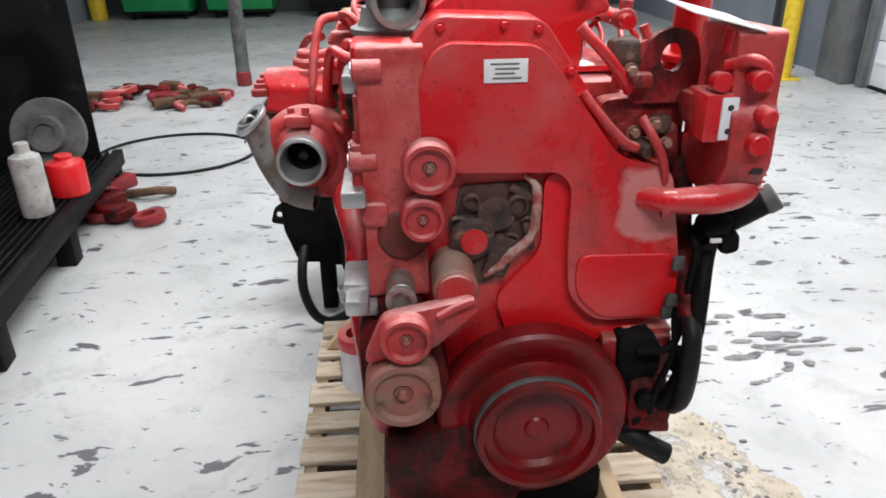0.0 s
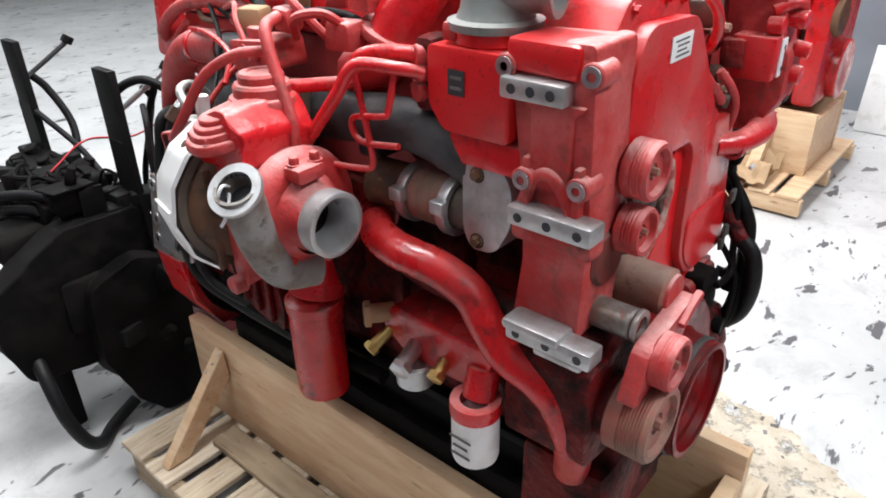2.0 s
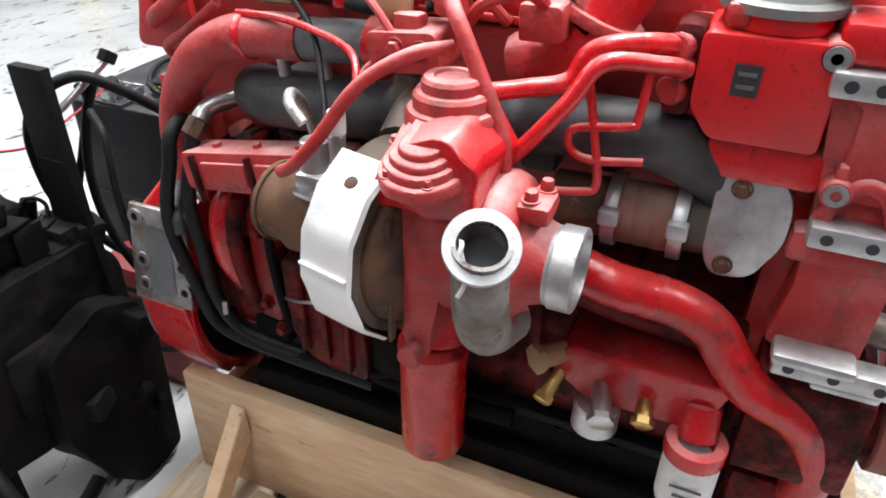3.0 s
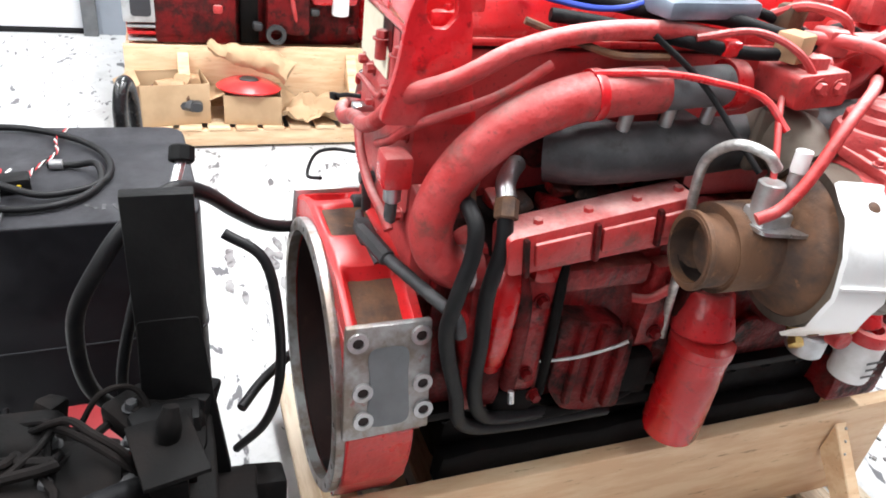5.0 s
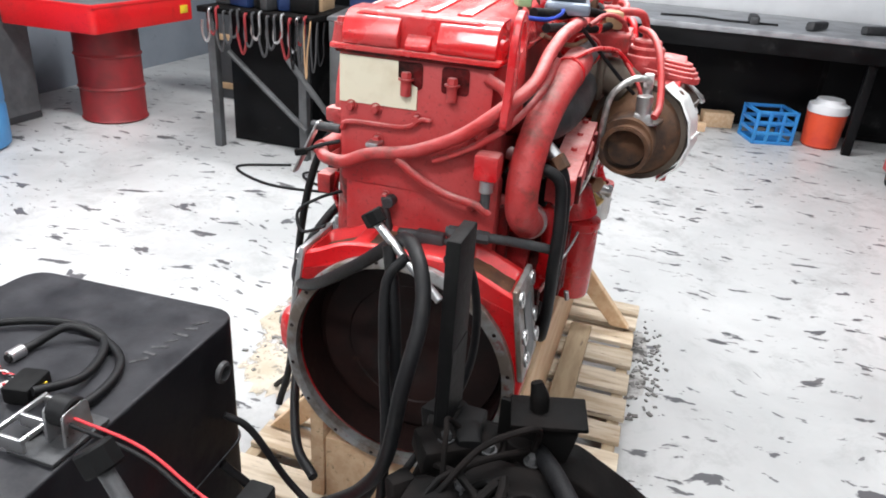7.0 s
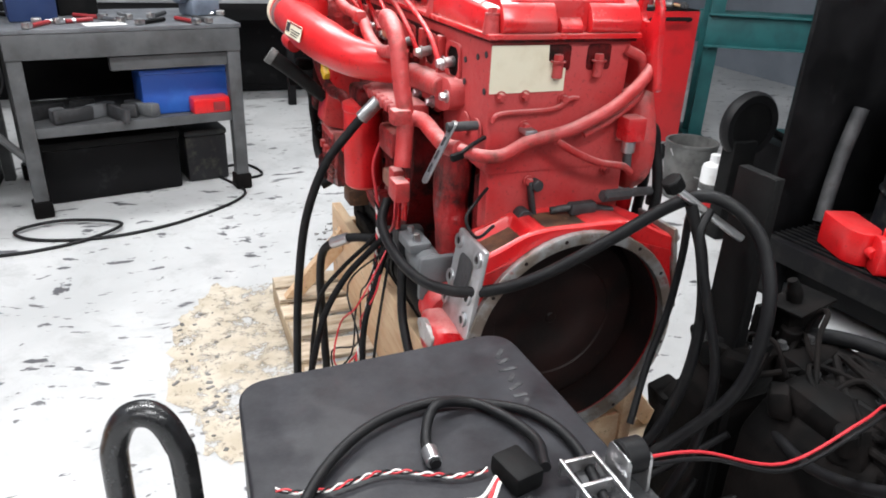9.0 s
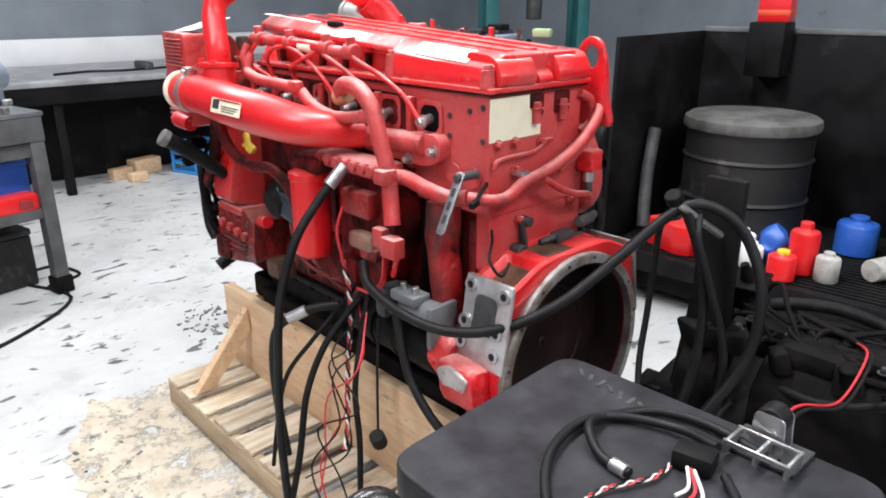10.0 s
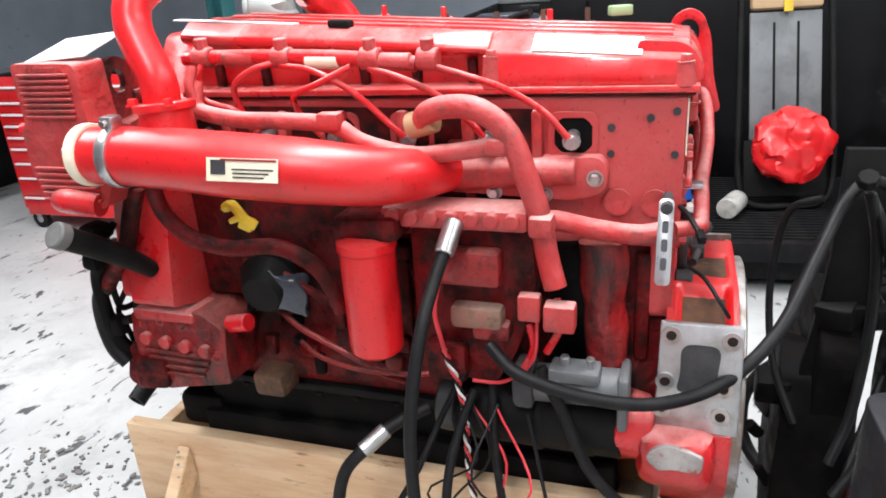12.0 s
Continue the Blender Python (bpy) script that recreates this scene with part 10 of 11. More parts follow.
# bucket, spray can, black cart with a wheel
bk = thing("bucket", "dirty grey metal bucket on the floor", "bucket", at=(-2.28, -0.92, 0))
part("bucket_body", lathe(nb(), (0, 0, 0), (0, 0, 1), [(0, 0), (0.13, 0), (0.14, 0.01), (0.165, 0.36), (0.17, 0.365), (0.17, 0.38), (0.155, 0.38), (0.13, 0.03), (0, 0.03)], 30), M_LID, bk)
part("bail", tube(nb(), [(-0.165, 0, 0.34), (-0.12, 0.08, 0.22), (0, 0.16, 0.17), (0.12, 0.08, 0.22), (0.165, 0, 0.34)], 0.005, 8), M_STEEL, bk)
wc = can("spray_bottle", -2.22, -0.62, 0, 0.07, 0.34, M_WHITE, "tall white bottle with a red printed band", M_WHITE)
part("red_band", lathe(nb(), (0, 0, 0.05), (0, 0, 1), [(0.0705, 0), (0.0715, 0.002), (0.0715, 0.07), (0.0705, 0.072)], 24), M_BRIGHT, wc)
part("print_bar", lathe(nb(), (0, 0, 0.16), (0, 0, 1), [(0.0705, 0), (0.0712, 0.002), (0.0712, 0.04), (0.0705, 0.042)], 24), M_LID, wc)
sb_ = thing("storage_trunk", "large black storage trunk under the workbench", "trunk", at=on_bench(0.14, -0.05, 0), turn=11.7)
part("trunk_body", box(nb(), (0, 0, 0.16), (0.75, 0.5, 0.32), 0.015), M_PANEL, sb_)
part("trunk_lid", box(nb(), (0, 0, 0.345), (0.77, 0.52, 0.05), 0.012), M_BLACK, sb_)
sb_ = thing("storage_trunk", "olive storage box under the workbench", "trunk", at=on_bench(-0.42, -0.08, 0), turn=11.7)
part("trunk_body", box(nb(), (0, 0, 0.15), (0.26, 0.45, 0.30), 0.015), M_DRUMGREY, sb_)
part("trunk_lid", box(nb(), (0, 0, 0.32), (0.27, 0.46, 0.04), 0.012), M_DRUMGREY, sb_)
kt = thing("welding_cart", "black cart with rubber wheels", "cart", at=(-2.36, -0.38, 0))
for x, z_ in ((0.28, 0.66), (-0.25, 0.69)):
    t_ = part("tyre", lathe(nb(), (x, 0.10, z_), (0, 1, 0), [(0.13, -0.03), (0.17, -0.035), (0.185, -0.015), (0.185, 0.015), (0.17, 0.035), (0.13, 0.03)], 30), M_RUBBER, kt)
    part("rim", lathe(nb(), (x, 0.10, z_), (0, 1, 0), [(0, -0.02), (0.13, -0.028), (0.135, 0), (0.13, 0.028), (0, 0.02)], 24), M_BLACK, t_)
part("cart_body", box(nb(), (-0.32, 0.05, 0.30), (0.60, 0.35, 0.42), 0.02), M_PANEL, kt)
part("cart_post", box(nb(), (0.31, 0.10, 0.29), (0.16, 0.10, 0.58), 0.012), M_BLACK, kt)
part("axle", rod(nb(), (-0.2, 0.10, 0.48), (0.28, 0.10, 0.69), 0.022, seg=12), M_BLACK, kt)
part("cart_leg", box(nb(), (-0.08, 0.18, 0.06), (0.05, 0.05, 0.12), 0.008), M_BLACK, kt)
part("cart_leg", box(nb(), (-0.55, 0.18, 0.06), (0.05, 0.05, 0.12), 0.008), M_BLACK, kt)
part("cart_leg", box(nb(), (-0.30, -0.08, 0.06), (0.05, 0.05, 0.12), 0.008), M_BLACK, kt)

# ---------------------------------------------------------------- second engine on its pallet, east side
p2 = thing("pallet", "new wooden pallet with a plank cradle and cardboard boxes", "pallet", at=(3.1, 1.1, 0), world_parts=True)
for k in range(11):
    part("deck_board", box(nb(), (3.12, 0.38 + 0.145 * k, 0.117), (1.10, 0.115, 0.019), 0.003, seg=1), M_PINE, p2)
for x in (2.60, 3.12, 3.64):
    part("stringer", box(nb(), (x, 1.10, 0.062), (0.045, 1.58, 0.09), 0.004), M_PINE, p2)
sk2 = thing("engine_skid", "pine plank cradle carrying the second red engine", "wooden cradle", at=(3.2, 1.1, 0.127), world_parts=True)
for x in (2.90, 3.45):
    part("side_board", box(nb(), (x, 1.12, 0.30), (0.04, 1.45, 0.345), 0.004), M_PINE, sk2)
for y_ in (0.42, 1.82):
    part("cross_board", box(nb(), (3.175, y_, 0.28), (0.50, 0.04, 0.30), 0.004), M_PINE, sk2)
for y_ in (0.62, 1.55):
    part("brace", prism(nb(), [(2.88, 0.44), (2.64, 0.13), (2.70, 0.13), (2.88, 0.34)], "y", y_ - 0.03, y_ + 0.03, 0.003, 1), M_PINE, sk2)
e2 = thing("diesel_engine", "second red diesel engine on a pallet by the wall", "engine", at=(3.18, 1.1, 0.43), world_parts=True)
part("oil_pan", box(nb(), (3.18, 1.05, 0.53), (0.34, 1.0, 0.16), 0.03), M_GREASE_SHADE, e2)
part("cylinder_block", box(nb(), (3.20, 1.08, 0.72), (0.40, 1.12, 0.50), 0.02), M_GREASE_SHADE, e2)
part("cylinder_head", box(nb(), (3.18, 1.08, 1.10), (0.36, 1.08, 0.26), 0.015), M_DUST, e2)
part("rocker_cover", prism(nb(), [(3.0, 1.235), (3.36, 1.235), (3.34, 1.33), (3.02, 1.33)], "y", 0.56, 1.62, 0.015), M_BLACK, e2, "black rocker cover")
part("gear_case", box(nb(), (3.16, 0.49, 0.85), (0.56, 0.12, 0.70), 0.03), M_WETRED, e2)
part("flywheel_housing", rod(nb(), (3.18, 1.64, 0.70), (3.18, 1.82, 0.70), 0.27, seg=40), M_DUST, e2)
pad2 = part("mounting_pad", box(nb(), (2.92, 1.74, 0.69), (0.05, 0.18, 0.21), 0.01), M_ALU, e2, "bare aluminium pad with an open hollow")
part("pad_hollow", prism(nb(), rounded([(1.69, 0.62), (1.79, 0.62), (1.79, 0.76), (1.69, 0.76)], 0.02), "x", 2.888, 2.894), M_INK_HOLE, pad2)
for k in range(4):
    part("pad_rib", box(nb(), (2.93, 1.73, 0.46 + 0.035 * k), (0.06, 0.17, 0.014), 0.004), (M_ALU if k % 2 else M_WETRED), e2)
part("side_panel", box(nb(), (2.93, 1.49, 0.86), (0.10, 0.28, 0.16), 0.015), M_BRIGHT, e2, "bright red flat side panel")
part("side_block", lumpy(box(nb(), (2.95, 1.47, 0.62), (0.12, 0.42, 0.28), 0.02), 0.006, 9, 1), M_GREASE_SHADE, e2)
part("side_rail", box(nb(), (2.92, 1.50, 0.765), (0.05, 0.24, 0.03), 0.006), M_IRON, e2)
# black box stands for the shaded gap between the castings
part("hollow", box(nb(), (2.98, 1.185, 0.72), (0.06, 0.10, 0.50), 0.01), M_OIL_SHADE, e2, "dark box for the shaded gap")
part("pump_body", lumpy(box(nb(), (2.94, 0.98, 0.70), (0.14, 0.24, 0.32), 0.03), 0.008, 11, 2), M_GREASE_SHADE, e2)
part("pump_body", lumpy(box(nb(), (2.94, 0.72, 0.82), (0.14, 0.26, 0.22), 0.03), 0.008, 11, 5), M_WETRED, e2)
part("pump_flange", ring(nb(), (2.88, 1.05, 0.55), (-1, 0, 0), 0.055, 0.032, 0.03, 24), M_IRON, e2)
part("oil_filter", rod(nb(), (2.88, 0.69, 0.665), (2.88, 0.69, 0.785), 0.048, seg=24), M_WHITE, e2, "white spin-on filter")
part("pale_hose", tube(nb(), [(2.87, 0.86, 0.80), (2.85, 0.82, 0.815), (2.86, 0.77, 0.83), (2.88, 0.72, 0.80)], 0.026, 12), M_LID, e2)
part("intake_pipe", tube(nb(), [(2.90, 0.55, 1.04), (2.90, 0.85, 1.02), (2.94, 1.12, 1.0)], 0.05, 18), M_WETRED, e2)
part("head_plate", box(nb(), (2.985, 1.42, 1.02), (0.03, 0.42, 0.12), 0.01), M_TAN, e2, "brown dusty head flank")
part("front_pulley", rod(nb(), (2.98, 0.40, 0.96), (2.98, 0.44, 0.96), 0.10, seg=28), M_RUST, e2)
part("crank_damper", rod(nb(), (3.18, 0.38, 0.66), (3.18, 0.44, 0.66), 0.16, seg=32), M_WETRED, e2)
part("lifting_eye", ring(nb(), (3.02, 0.60, 1.36), (1, 0, 0), 0.05, 0.03, 0.016, 20), M_DUST, e2)
for k in range(6):
    part("injection_line", tube(nb(), [(2.98, 0.65 + 0.16 * k, 1.22), (2.93, 0.70 + 0.15 * k, 1.18), (2.96, 0.72 + 0.16 * k, 1.10)], 0.010, 8), M_RED, e2)
for pts, r in (([(2.92, 0.55, 1.16), (2.88, 0.80, 1.14), (2.90, 1.10, 1.12), (2.94, 1.45, 1.14)], 0.018), ([(2.90, 1.45, 0.80), (2.86, 1.36, 0.86), (2.86, 1.28, 0.80), (2.90, 1.22, 0.74)], 0.008), ([(2.88, 1.05, 0.86), (2.86, 0.98, 0.80), (2.87, 0.95, 0.68), (2.89, 0.93, 0.58)], 0.012), ([(2.90, 1.83, 0.92), (2.90, 1.72, 0.94), (2.91, 1.62, 0.98)], 0.03)):
    part("conduit", tube(nb(), pts, r, 10), M_DUST, e2)
for k in range(10):
    part("casting_lug", lumpy(box(nb(), (2.90 + 0.01 * (k % 3), 0.62 + 0.105 * k, 0.58 + 0.09 * ((k * 3) % 5)), (0.05, 0.05, 0.045), 0.012), 0.006, 20, k), (M_GREASE_SHADE, M_DUST, M_IRON)[k % 3], e2)


def carton(x, y, z, s, turn, label):
    c_ = thing("carton", label, "box", group="cartons on the pallet", at=(x, y, z), turn=turn)
    w, d, h = s
    t = 0.006
    for cx_, cy_, sx, sy in ((0, d / 2, w, t), (0, -d / 2, w, t), (w / 2, 0, t, d), (-w / 2, 0, t, d)):
        part("side", box(nb(), (cx_, cy_, h / 2), (sx, sy, h), 0.001), M_CARD, c_)
    part("bottom", box(nb(), (0, 0, t), (w, d, t), 0.001), M_CARD, c_)
    part("flap", box(nb(), (0, d / 2 + 0.05, h - 0.02), (w * 0.95, 0.12, t), 0.001, (-25, 0, 0)), M_CARD, c_)
    part("flap", box(nb(), (w / 2 + 0.05, 0, h - 0.03), (0.12, d * 0.95, t), 0.001, (0, 25, 0)), M_CARD, c_)
    return c_


carton(2.74, 1.62, 0.128, (0.26, 0.34, 0.22), 8, "open brown cardboard carton full of parts")
carton(2.72, 1.20, 0.128, (0.24, 0.30, 0.16), -6, "open brown cardboard carton full of parts")
PAPER = [(2.80, 1.42, 0.50), (2.77, 1.30, 0.47), (2.74, 1.18, 0.46), (2.72, 1.08, 0.43), (2.70, 1.0, 0.38)]
fl = thing("clutch_disc", "red clutch cover disc lying on a carton", "clutch disc", at=(2.72, 1.22, 0.30), turn=10)
part("disc", lathe(nb(), (0, 0, 0), (0.08, -0.05, 1), [(0.05, 0.03), (0.07, 0.045), (0.11, 0.04), (0.155, 0.02), (0.175, 0.005), (0.17, -0.005), (0.05, 0.0), (0.05, 0.03)], 36), M_BRIGHT, fl)
part("hub", rod(nb(), (0, 0, 0.0), (0.003, -0.002, 0.05), 0.05, seg=20), M_IRON, fl)
for k in range(14):
    s = thing("engine_part", "brown greasy engine part in a carton", "engine part", group="loose engine parts", at=(2.64 + 0.03 * (k % 6), 1.50 + 0.05 * (k % 5), 0.20 + 0.04 * (k % 3)), turn=37 * k)
    part("lump", lumpy(rod(nb(), (-0.05, 0, 0.03), (0.05, 0, 0.03), 0.032, seg=10), 0.01, 20, k), (M_IRON, M_RUST, M_TAN)[k % 3], s)
crump = thing("wrapping_paper", "roll of crumpled brown wrapping paper over the cartons", "paper", at=PAPER[0], world_parts=True)
bm = tube(nb(), PAPER, 0.06, 12, 6, radii=[0.035, 0.05, 0.055, 0.06, 0.07])
part("paper_roll", lumpy(lumpy(bm, 0.022, 14, 2), 0.008, 45, 3), M_CARD, crump)
scrap = thing("wrapping_paper", "crumpled brown paper lying on the pallet boards", "paper", at=(2.70, 0.78, 0.135))
bm = nb()
bmesh.ops.create_grid(bm, x_segments=26, y_segments=22, size=0.5)
for v in bm.verts:
    v.co.x *= 0.30
    v.co.y *= 0.55
    v.co.z = 0.05 + 0.10 * noise.noise(v.co * 9) + 0.04 * noise.noise(v.co * 25) + 0.30 * max(0, v.co.x)
    v.co.z = max(v.co.z, 0.004)
part("sheet", bm, M_CARD, scrap)

# drums and parts washer by the east wall
bd = thing("plastic_drum", "blue plastic drum with a white label", "drum", at=(4.02, -0.74, 0))
part("drum_body", lathe(nb(), (0, 0, 0), (0, 0, 1), [(0, 0), (0.255, 0), (0.285, 0.02), (0.29, 0.06), (0.292, 0.28), (0.283, 0.295), (0.283, 0.305), (0.292, 0.32), (0.292, 0.58), (0.283, 0.595), (0.283, 0.605), (0.292, 0.62), (0.288, 0.82), (0.275, 0.86), (0.285, 0.875), (0.285, 0.90), (0.26, 0.90), (0.25, 0.87), (0, 0.87)], 44), M_BLUE, bd)
bm = nb()
va, vb = [], []
for k in range(7):
    a = radians(152 + 6 * k)
    va.append(bm.verts.new((0.2945 * math.cos(a), 0.2945 * math.sin(a), 0.50)))
    vb.append(bm.verts.new((0.2945 * math.cos(a), 0.2945 * math.sin(a), 0.70)))
for k in range(6):
    bm.faces.new((va[k], va[k + 1], vb[k + 1], vb[k]))
dl = part("drum_label", bm, M_WHITE, bd, "white label")
for zz, hh, a0, a1 in ((0.66, 0.035, 154, 180), (0.61, 0.02, 156, 186), (0.58, 0.01, 156, 184), (0.55, 0.01, 156, 180), (0.53, 0.01, 156, 186)):
    bm = nb()
    prev = None
    for k in range(6):
        a = radians(a0 + (a1 - a0) * k / 5)
        cur = (bm.verts.new((0.2955 * math.cos(a), 0.2955 * math.sin(a), zz)), bm.verts.new((0.2955 * math.cos(a), 0.2955 * math.sin(a), zz + hh)))
        if prev:
            bm.faces.new((prev[0], cur[0], cur[1], prev[1]))
        prev = cur
    part("print_bar", bm, M_INK_HOLE, dl)
pw = thing("parts_washer", "red parts washer basin on a worn red drum", "parts washer", at=(3.72, -1.85, 0))
part("drum_body", lathe(nb(), (0, 0, 0), (0, 0, 1), [(0, 0), (0.23, 0), (0.25, 0.015), (0.24, 0.03), (0.24, 0.25), (0.252, 0.265), (0.24, 0.28), (0.24, 0.50), (0.252, 0.515), (0.24, 0.53), (0.24, 0.74), (0, 0.75)], 40), M_OLDRED, pw)
bm = nb()
prism(bm, rounded([(-0.42, -0.55), (0.42, -0.55), (0.42, 0.55), (-0.42, 0.55)], 0.05), "z", 0.75, 0.93, 0.012)
bas = part("basin", bm, M_BRIGHT, pw, "bright red basin")
part("basin_floor", box(nb(), (0, 0, 0.932), (0.74, 1.0, 0.004), 0.001), M_GREYMETAL, bas)
part("basin_rim", tube(nb(), [(-0.41, -0.54, 0.93), (0.41, -0.54, 0.93), (0.41, 0.54, 0.93), (-0.41, 0.54, 0.93), (-0.41, -0.54, 0.93)], 0.018, 8, curved=False), M_BRIGHT, bas)
part("warning_sticker", box(nb(), (-0.423, -0.42, 0.84), (0.004, 0.09, 0.06), 0.001), M_YELLOW, bas, "yellow warning sticker")
gc = thing("grey_cabinet", "dark grey steel cabinet against the wall", "cabinet", at=(4.42, -1.25, 0))
part("cabinet_body", box(nb(), (0, 0, 0.75), (0.5, 0.62, 1.5), 0.01), M_DARKWALL, gc)
part("cabinet_door", box(nb(), (-0.258, 0, 0.76), (0.016, 0.58, 1.4), 0.004), M_GREYMETAL, gc)
rc = thing("red_cabinet", "open red steel cabinet with machinery inside", "cabinet", at=(4.55, -0.22, 0), world_parts=True)
for c_, s_ in (((4.55, -0.685, 0.78), (0.30, 0.03, 1.2)), ((4.55, 0.245, 0.78), (0.30, 0.03, 1.2)), ((4.55, -0.22, 0.25), (0.30, 0.90, 0.13)), ((4.55, -0.22, 1.36), (0.30, 0.90, 0.04)), ((4.415, -0.22, 0.965), (0.03, 0.90, 0.75)), ((4.685, -0.22, 0.78), (0.02, 0.90, 1.14))):
    part("panel", box(nb(), c_, s_, 0.006), M_BRIGHT, rc)
part("plinth", box(nb(), (4.57, -0.22, 0.095), (0.24, 0.88, 0.19), 0.004), M_BLACK, rc)
part("compressor_head", lumpy(rod(nb(), (4.55, -0.58, 0.40), (4.55, -0.18, 0.40), 0.085, seg=24), 0.01, 12, 4), M_IRON, rc, "dark machine inside")
part("motor", rod(nb(), (4.52, -0.12, 0.39), (4.52, 0.15, 0.39), 0.075, seg=20), M_TAN, rc)
wb = thing("white_board", "plain white board leaning against the red cabinet", "board", at=(4.27, 0.15, 0))
part("sheet", box(nb(), (0.055, 0, 0.285), (0.016, 0.60, 0.57), 0.003, (0, 11, 0)), M_WHITE, wb)
cable("air_hose", "thin yellow air hose hanging to the floor", [(3.05, -2.7, 1.1), (2.98, -2.55, 0.85), (2.92, -2.45, 0.45), (2.90, -2.40, 0.06), (2.85, -2.3, 0.008)], 0.010, M_YELLOW)
sb = thing("wooden_shelf", "dark wooden shelf box against the wall", "shelf", at=(2.9, -3.0, 0), world_parts=True)
part("shelf_body", box(nb(), (2.95, -3.05, 0.58), (0.9, 0.4, 1.16), 0.01), M_DARKWALL, sb)
for z_ in (0.12, 0.55, 1.0):
    part("shelf_board", box(nb(), (2.95, -2.84, z_), (0.9, 0.04, 0.05), 0.004), M_CARD, sb)

# ---------------------------------------------------------------- far end: bins, heaps of parts, loops of cable
def heap(x, y, n, spread, label, seed):
    """A low heap of separate brown-red parts."""
    rh_ = random.Random(seed)
    for k in range(n):
        u, v_ = rh_.uniform(-1, 1), rh_.uniform(-1, 1)
        z_ = max(0, 0.16 * (1 - abs(u) - 0.6 * abs(v_)) * rh_.random())
        s = thing("scrap_part", label, "engine part", group="heap of parts", at=(x + u * spread[0], y + v_ * spread[1], z_), turn=rh_.uniform(0, 360))
        kind = k % 3
        m_ = rh_.choice((M_OLDRED, M_DUST, M_RUST, M_GREASE_SHADE))
        if kind == 0:
            bm = tube(nb(), [(-0.14, 0, 0.03), (-0.05, 0.05, 0.06), (0.05, 0.02, 0.05), (0.15, -0.05, 0.03)], 0.03, 8, 4)
        elif kind == 1:
            bm = lumpy(box(nb(), (0, 0, 0.05), (0.22, 0.12, 0.09), 0.02), 0.015, 9, k)
        else:
            bm = ring(nb(), (0, 0, 0.01), (0.1, 0.1, 1), 0.10, 0.05, 0.05, 16)
        part("casting", bm, m_, s)


heap(-2.75, 6.3, 40, (0.75, 0.42), "rusty red engine part in a heap on the floor", 3)
heap(-2.05, 3.15, 14, (0.32, 0.28), "rusty red engine part lying on the floor", 8)
pts = [(-1.95 + 0.62 * math.cos(a), 4.35 + 0.55 * math.sin(a), 0.012) for a in (2 * math.pi * k / 16 for k in range(17))]
cable("air_hose", "dark hose lying in a wide loop on the floor", pts, 0.012, M_RUBBER)
cable("air_hose", "dark hose looped on the floor by the workbench", [(0.55, -1.9, 0.009), (0.35, -2.0, 0.009), (0.45, -2.25, 0.009), (0.65, -2.1, 0.009), (0.50, -1.65, 0.009), (0.85, -1.30, 0.009), (1.25, -1.15, 0.009), (1.60, -1.2, 0.009), (1.72, -1.32, 0.022), (1.50, -1.42, 0.022), (1.20, -1.28, 0.027), (1.45, -1.10, 0.010), (1.85, -1.05, 0.009), (2.2, -1.25, 0.009), (1.9, -1.45, 0.009)], 0.009, M_RUBBER)


def bin_(x, y, turn, material, label):
    b = thing("dumpster", label, "bin", group="bins", at=(x, y, 0), turn=turn)
    part("bin_body", prism(nb(), [(-0.62, 0.12), (0.62, 0.12), (0.72, 1.1), (-0.72, 1.1)], "y", -0.45, 0.45, 0.04), material, b)
    part("bin_lid", box(nb(), (0, 0, 1.13), (1.48, 0.98, 0.07), 0.03), material, b)
    part("lip", box(nb(), (0, -0.46, 0.14), (1.26, 0.03, 0.06), 0.01), M_BLACK, b)
    for k in range(4):
        part("wheel", rod(nb(), (-0.5 + (k % 2) * 1.0, -0.35 + 0.7 * (k // 2), 0.07), (-0.46 + (k % 2) * 1.0, -0.35 + 0.7 * (k // 2), 0.07), 0.07, seg=18), M_RUBBER, b)


bin_(-4.75, 14.0, 0, M_GREEN, "green plastic wheeled bin at the far wall")
bin_(-3.15, 14.0, 0, M_GREEN, "green plastic wheeled bin at the far wall")
bin_(-1.15, 13.9, 0, M_PANEL, "black wheeled bin at the far wall")
yp = thing("bollard", "yellow guard post at the far wall", "bollard", at=(-5.95, 13.8, 0))
part("post", rod(nb(), (0, 0, 0), (0, 0, 1.3), 0.16, seg=20), M_YELLOW, yp)
tp = thing("stand_post", "short brown steel post standing on the floor", "post", at=(-1.9, 7.0, 0))
part("post", rod(nb(), (0, 0, 0.0), (0, 0, 1.0), 0.075, seg=18), M_LID, tp)
part("post_base", rod(nb(), (0, 0, 0), (0, 0, 0.16), 0.085, seg=18), M_OLDRED, tp)
bd2 = thing("plastic_drum", "blue drum standing by the far wall", "drum", at=(1.6, 13.9, 0))
part("drum_body", lathe(nb(), (0, 0, 0), (0, 0, 1), [(0, 0), (0.26, 0), (0.29, 0.03), (0.29, 0.28), (0.283, 0.30), (0.29, 0.32), (0.29, 0.85), (0, 0.88)], 30), M_BLUE, bd2)

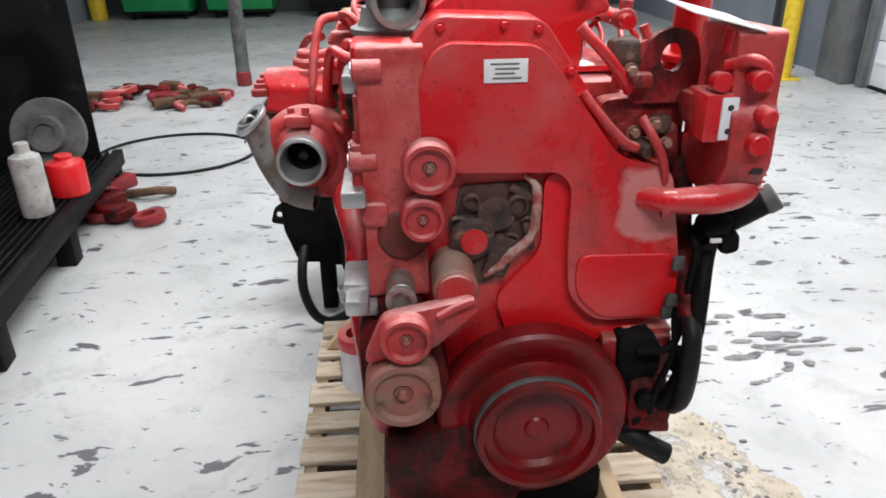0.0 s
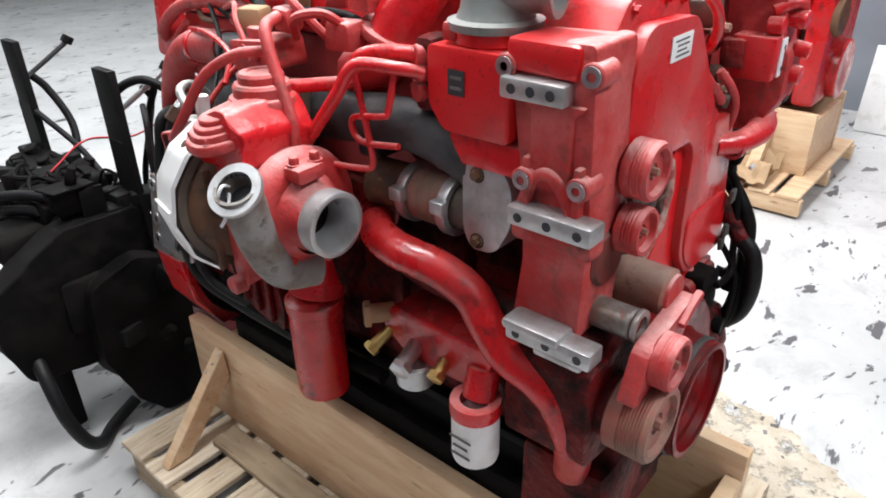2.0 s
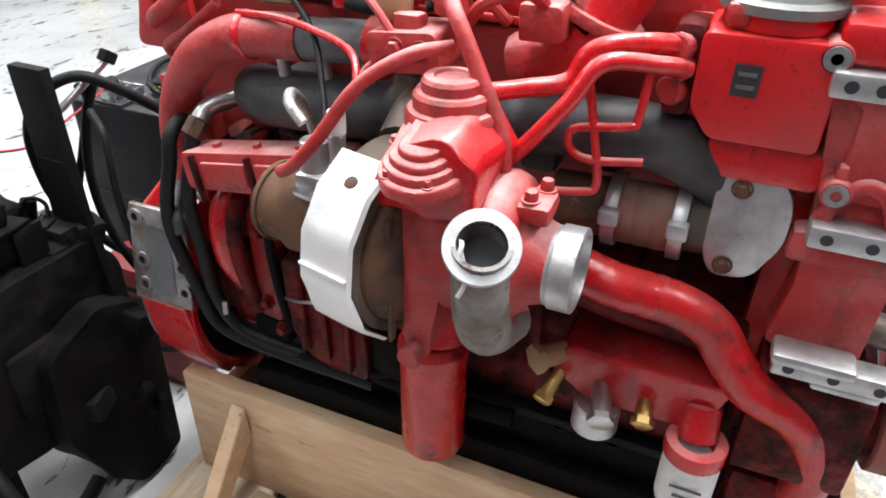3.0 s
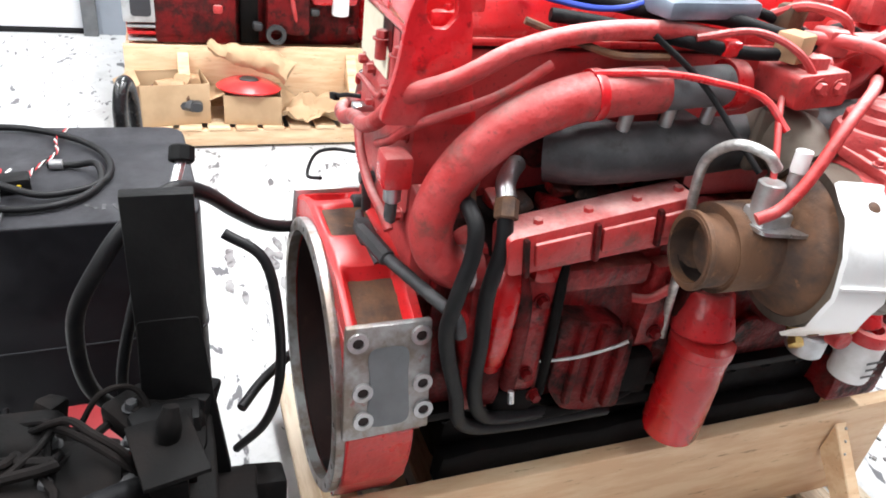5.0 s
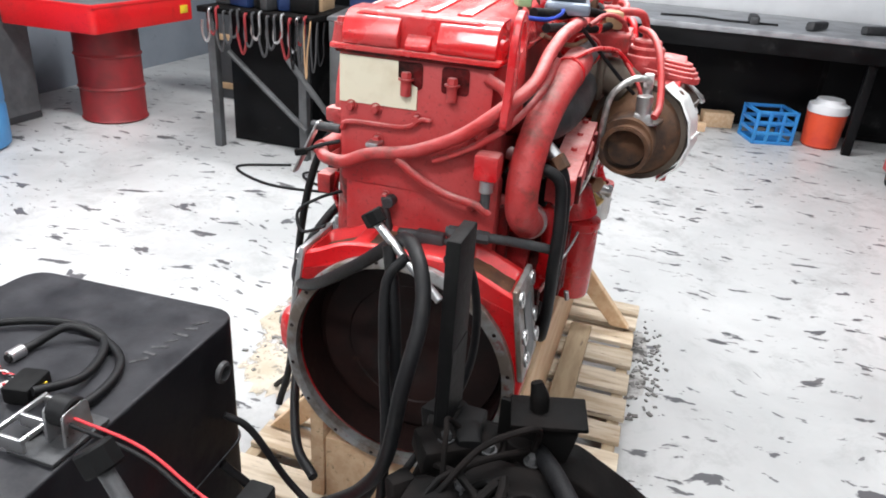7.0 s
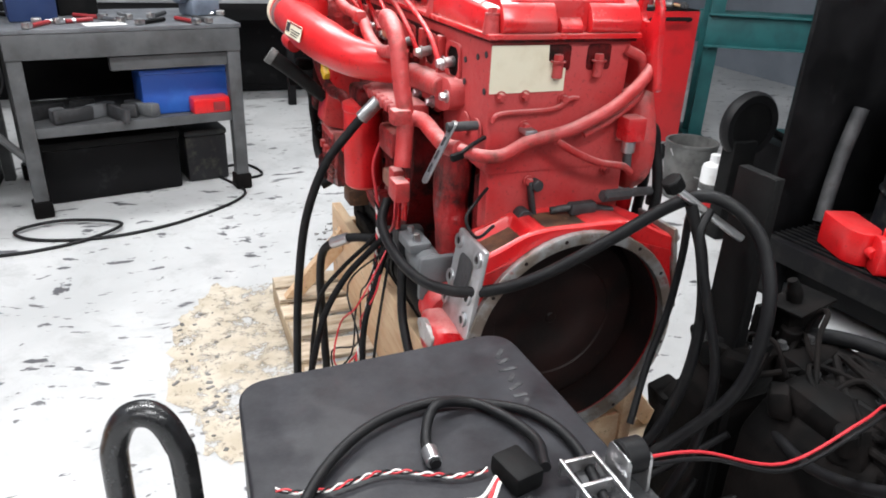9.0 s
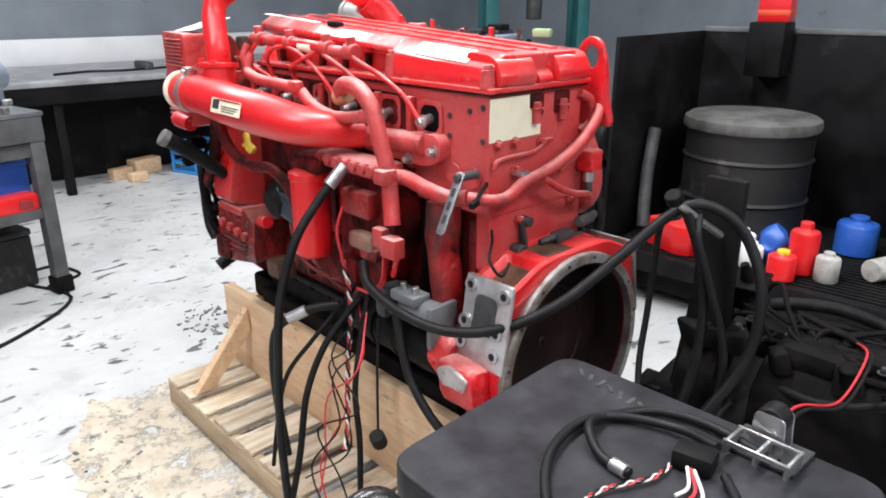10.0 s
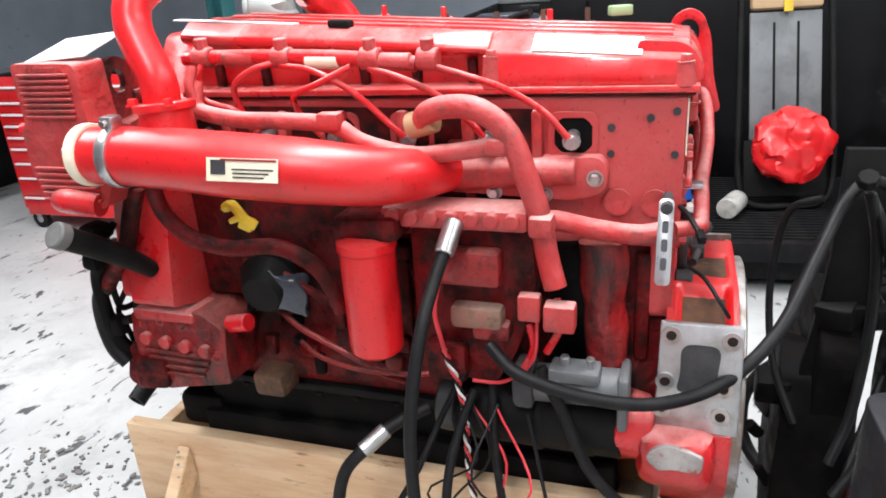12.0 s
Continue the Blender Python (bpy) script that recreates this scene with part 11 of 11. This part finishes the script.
# ---------------------------------------------------------------- stains and spills on the floor
def patch(name, label, x, y, rx, ry, material, seed, z=0.003, kind="stuff"):
    bm = nb()
    n = 110
    rim = []
    for k in range(n):
        a = 2 * math.pi * k / n
        w = 1 + 0.10 * noise.noise(Vector((math.cos(a) * 15, math.sin(a) * 15, seed))) + 0.28 * noise.noise(Vector((math.cos(a) * 1.6 + seed, math.sin(a) * 1.6, seed))) + 0.14 * noise.noise(Vector((math.cos(a) * 6 + seed, math.sin(a) * 6, 0)))
        rim.append(bm.verts.new((x + rx * w * math.cos(a), y + ry * w * math.sin(a), z)))
    bm.faces.new(rim)
    ob = part(name, bm, material)
    return tagged(ob, label, "stain", kind=kind)


def sand_holes(m):
    """Thin places in the strewn grit, where the floor shows."""
    nt = m.node_tree
    tc2 = nt.nodes.new("ShaderNodeTexCoord")
    t2 = nt.nodes.new("ShaderNodeTexNoise")
    t2.inputs["Scale"].default_value, t2.inputs["Detail"].default_value, t2.inputs["Roughness"].default_value = 7.0, 8.0, 0.75
    r2_ = nt.nodes.new("ShaderNodeMapRange")
    r2_.inputs["From Min"].default_value, r2_.inputs["From Max"].default_value = 0.40, 0.50
    nt.links.new(tc2.outputs["Object"], t2.inputs["Vector"])
    nt.links.new(t2.outputs["Fac"], r2_.inputs["Value"])
    nt.links.new(r2_.outputs["Result"], nt.nodes["Principled BSDF"].inputs["Alpha"])


M_SAND = mat("oil_absorbent", (0.58, 0.52, 0.43), (0.46, 0.40, 0.31), 9.0, 0.42, 0.62, (0.15, 0.12, 0.10), 30.0, 0.57, 0.68, rough=0.95, bump=0.6, bump_scale=130)
sand_holes(M_SAND)
patch("absorbent", "tan oil absorbent spread on the floor by the pallet", 0.74, 0.25, 0.24, 0.62, M_SAND, 2.0)
patch("absorbent", "tan oil absorbent spread on the floor by the pallet", 0.62, -0.05, 0.36, 0.34, M_SAND, 7.0, 0.004)
patch("oil_stain", "grey dirty smear on the floor beside the pallet", -0.565, -0.06, 0.05, 0.12, M_STAIN, 4.0)
patch("oil_stain", "grey dirty smear on the floor beside the pallet", -0.585, 0.22, 0.035, 0.12, M_STAIN, 11.0)
r9 = random.Random(5)
for k in range(26):
    x_, y_ = r9.gauss(1.33, 0.15), r9.gauss(1.24, 0.09)
    patch("oil_stain", "grey streaky smear on the open floor", x_, y_, r9.uniform(0.02, 0.075), r9.uniform(0.007, 0.022), M_SMEAR, 17.0 + k, z=0.003 + 0.0002 * k)


def debris(name, label, cx, cy, rx, ry, count, seed):
    """Small flakes and lumps strewn on the floor, uncountable."""
    r5 = random.Random(seed)
    bm = nb()
    for k in range(count):
        a, d = r5.uniform(0, 6.283), r5.random() ** 0.7
        w = r5.uniform(0.004, 0.016)
        box(bm, (cx + rx * d * math.cos(a), cy + ry * d * math.sin(a), 0.004), (w * r5.uniform(1, 2.2), w, r5.uniform(0.003, 0.007)), 0.001, (r5.uniform(-12, 12), r5.uniform(-12, 12), r5.uniform(0, 180)), 1)
    return tagged(part(name, bm, M_FLAKE), label, "debris", kind="stuff")


M_FLAKE = mat("grey_flakes", (0.20, 0.195, 0.19), (0.09, 0.085, 0.08), 9.0, 0.42, 0.62, rough=0.8, bump=0.2)
debris("floor_debris", "grey paint flakes and grit strewn on the floor", 0.02, -0.74, 0.22, 0.34, 130, 1)
debris("floor_debris", "grey paint flakes and grit strewn on the floor", -0.60, 0.10, 0.10, 0.40, 110, 2)
debris("floor_debris", "grey paint flakes and grit strewn on the floor", 0.86, 0.30, 0.12, 0.55, 40, 3)
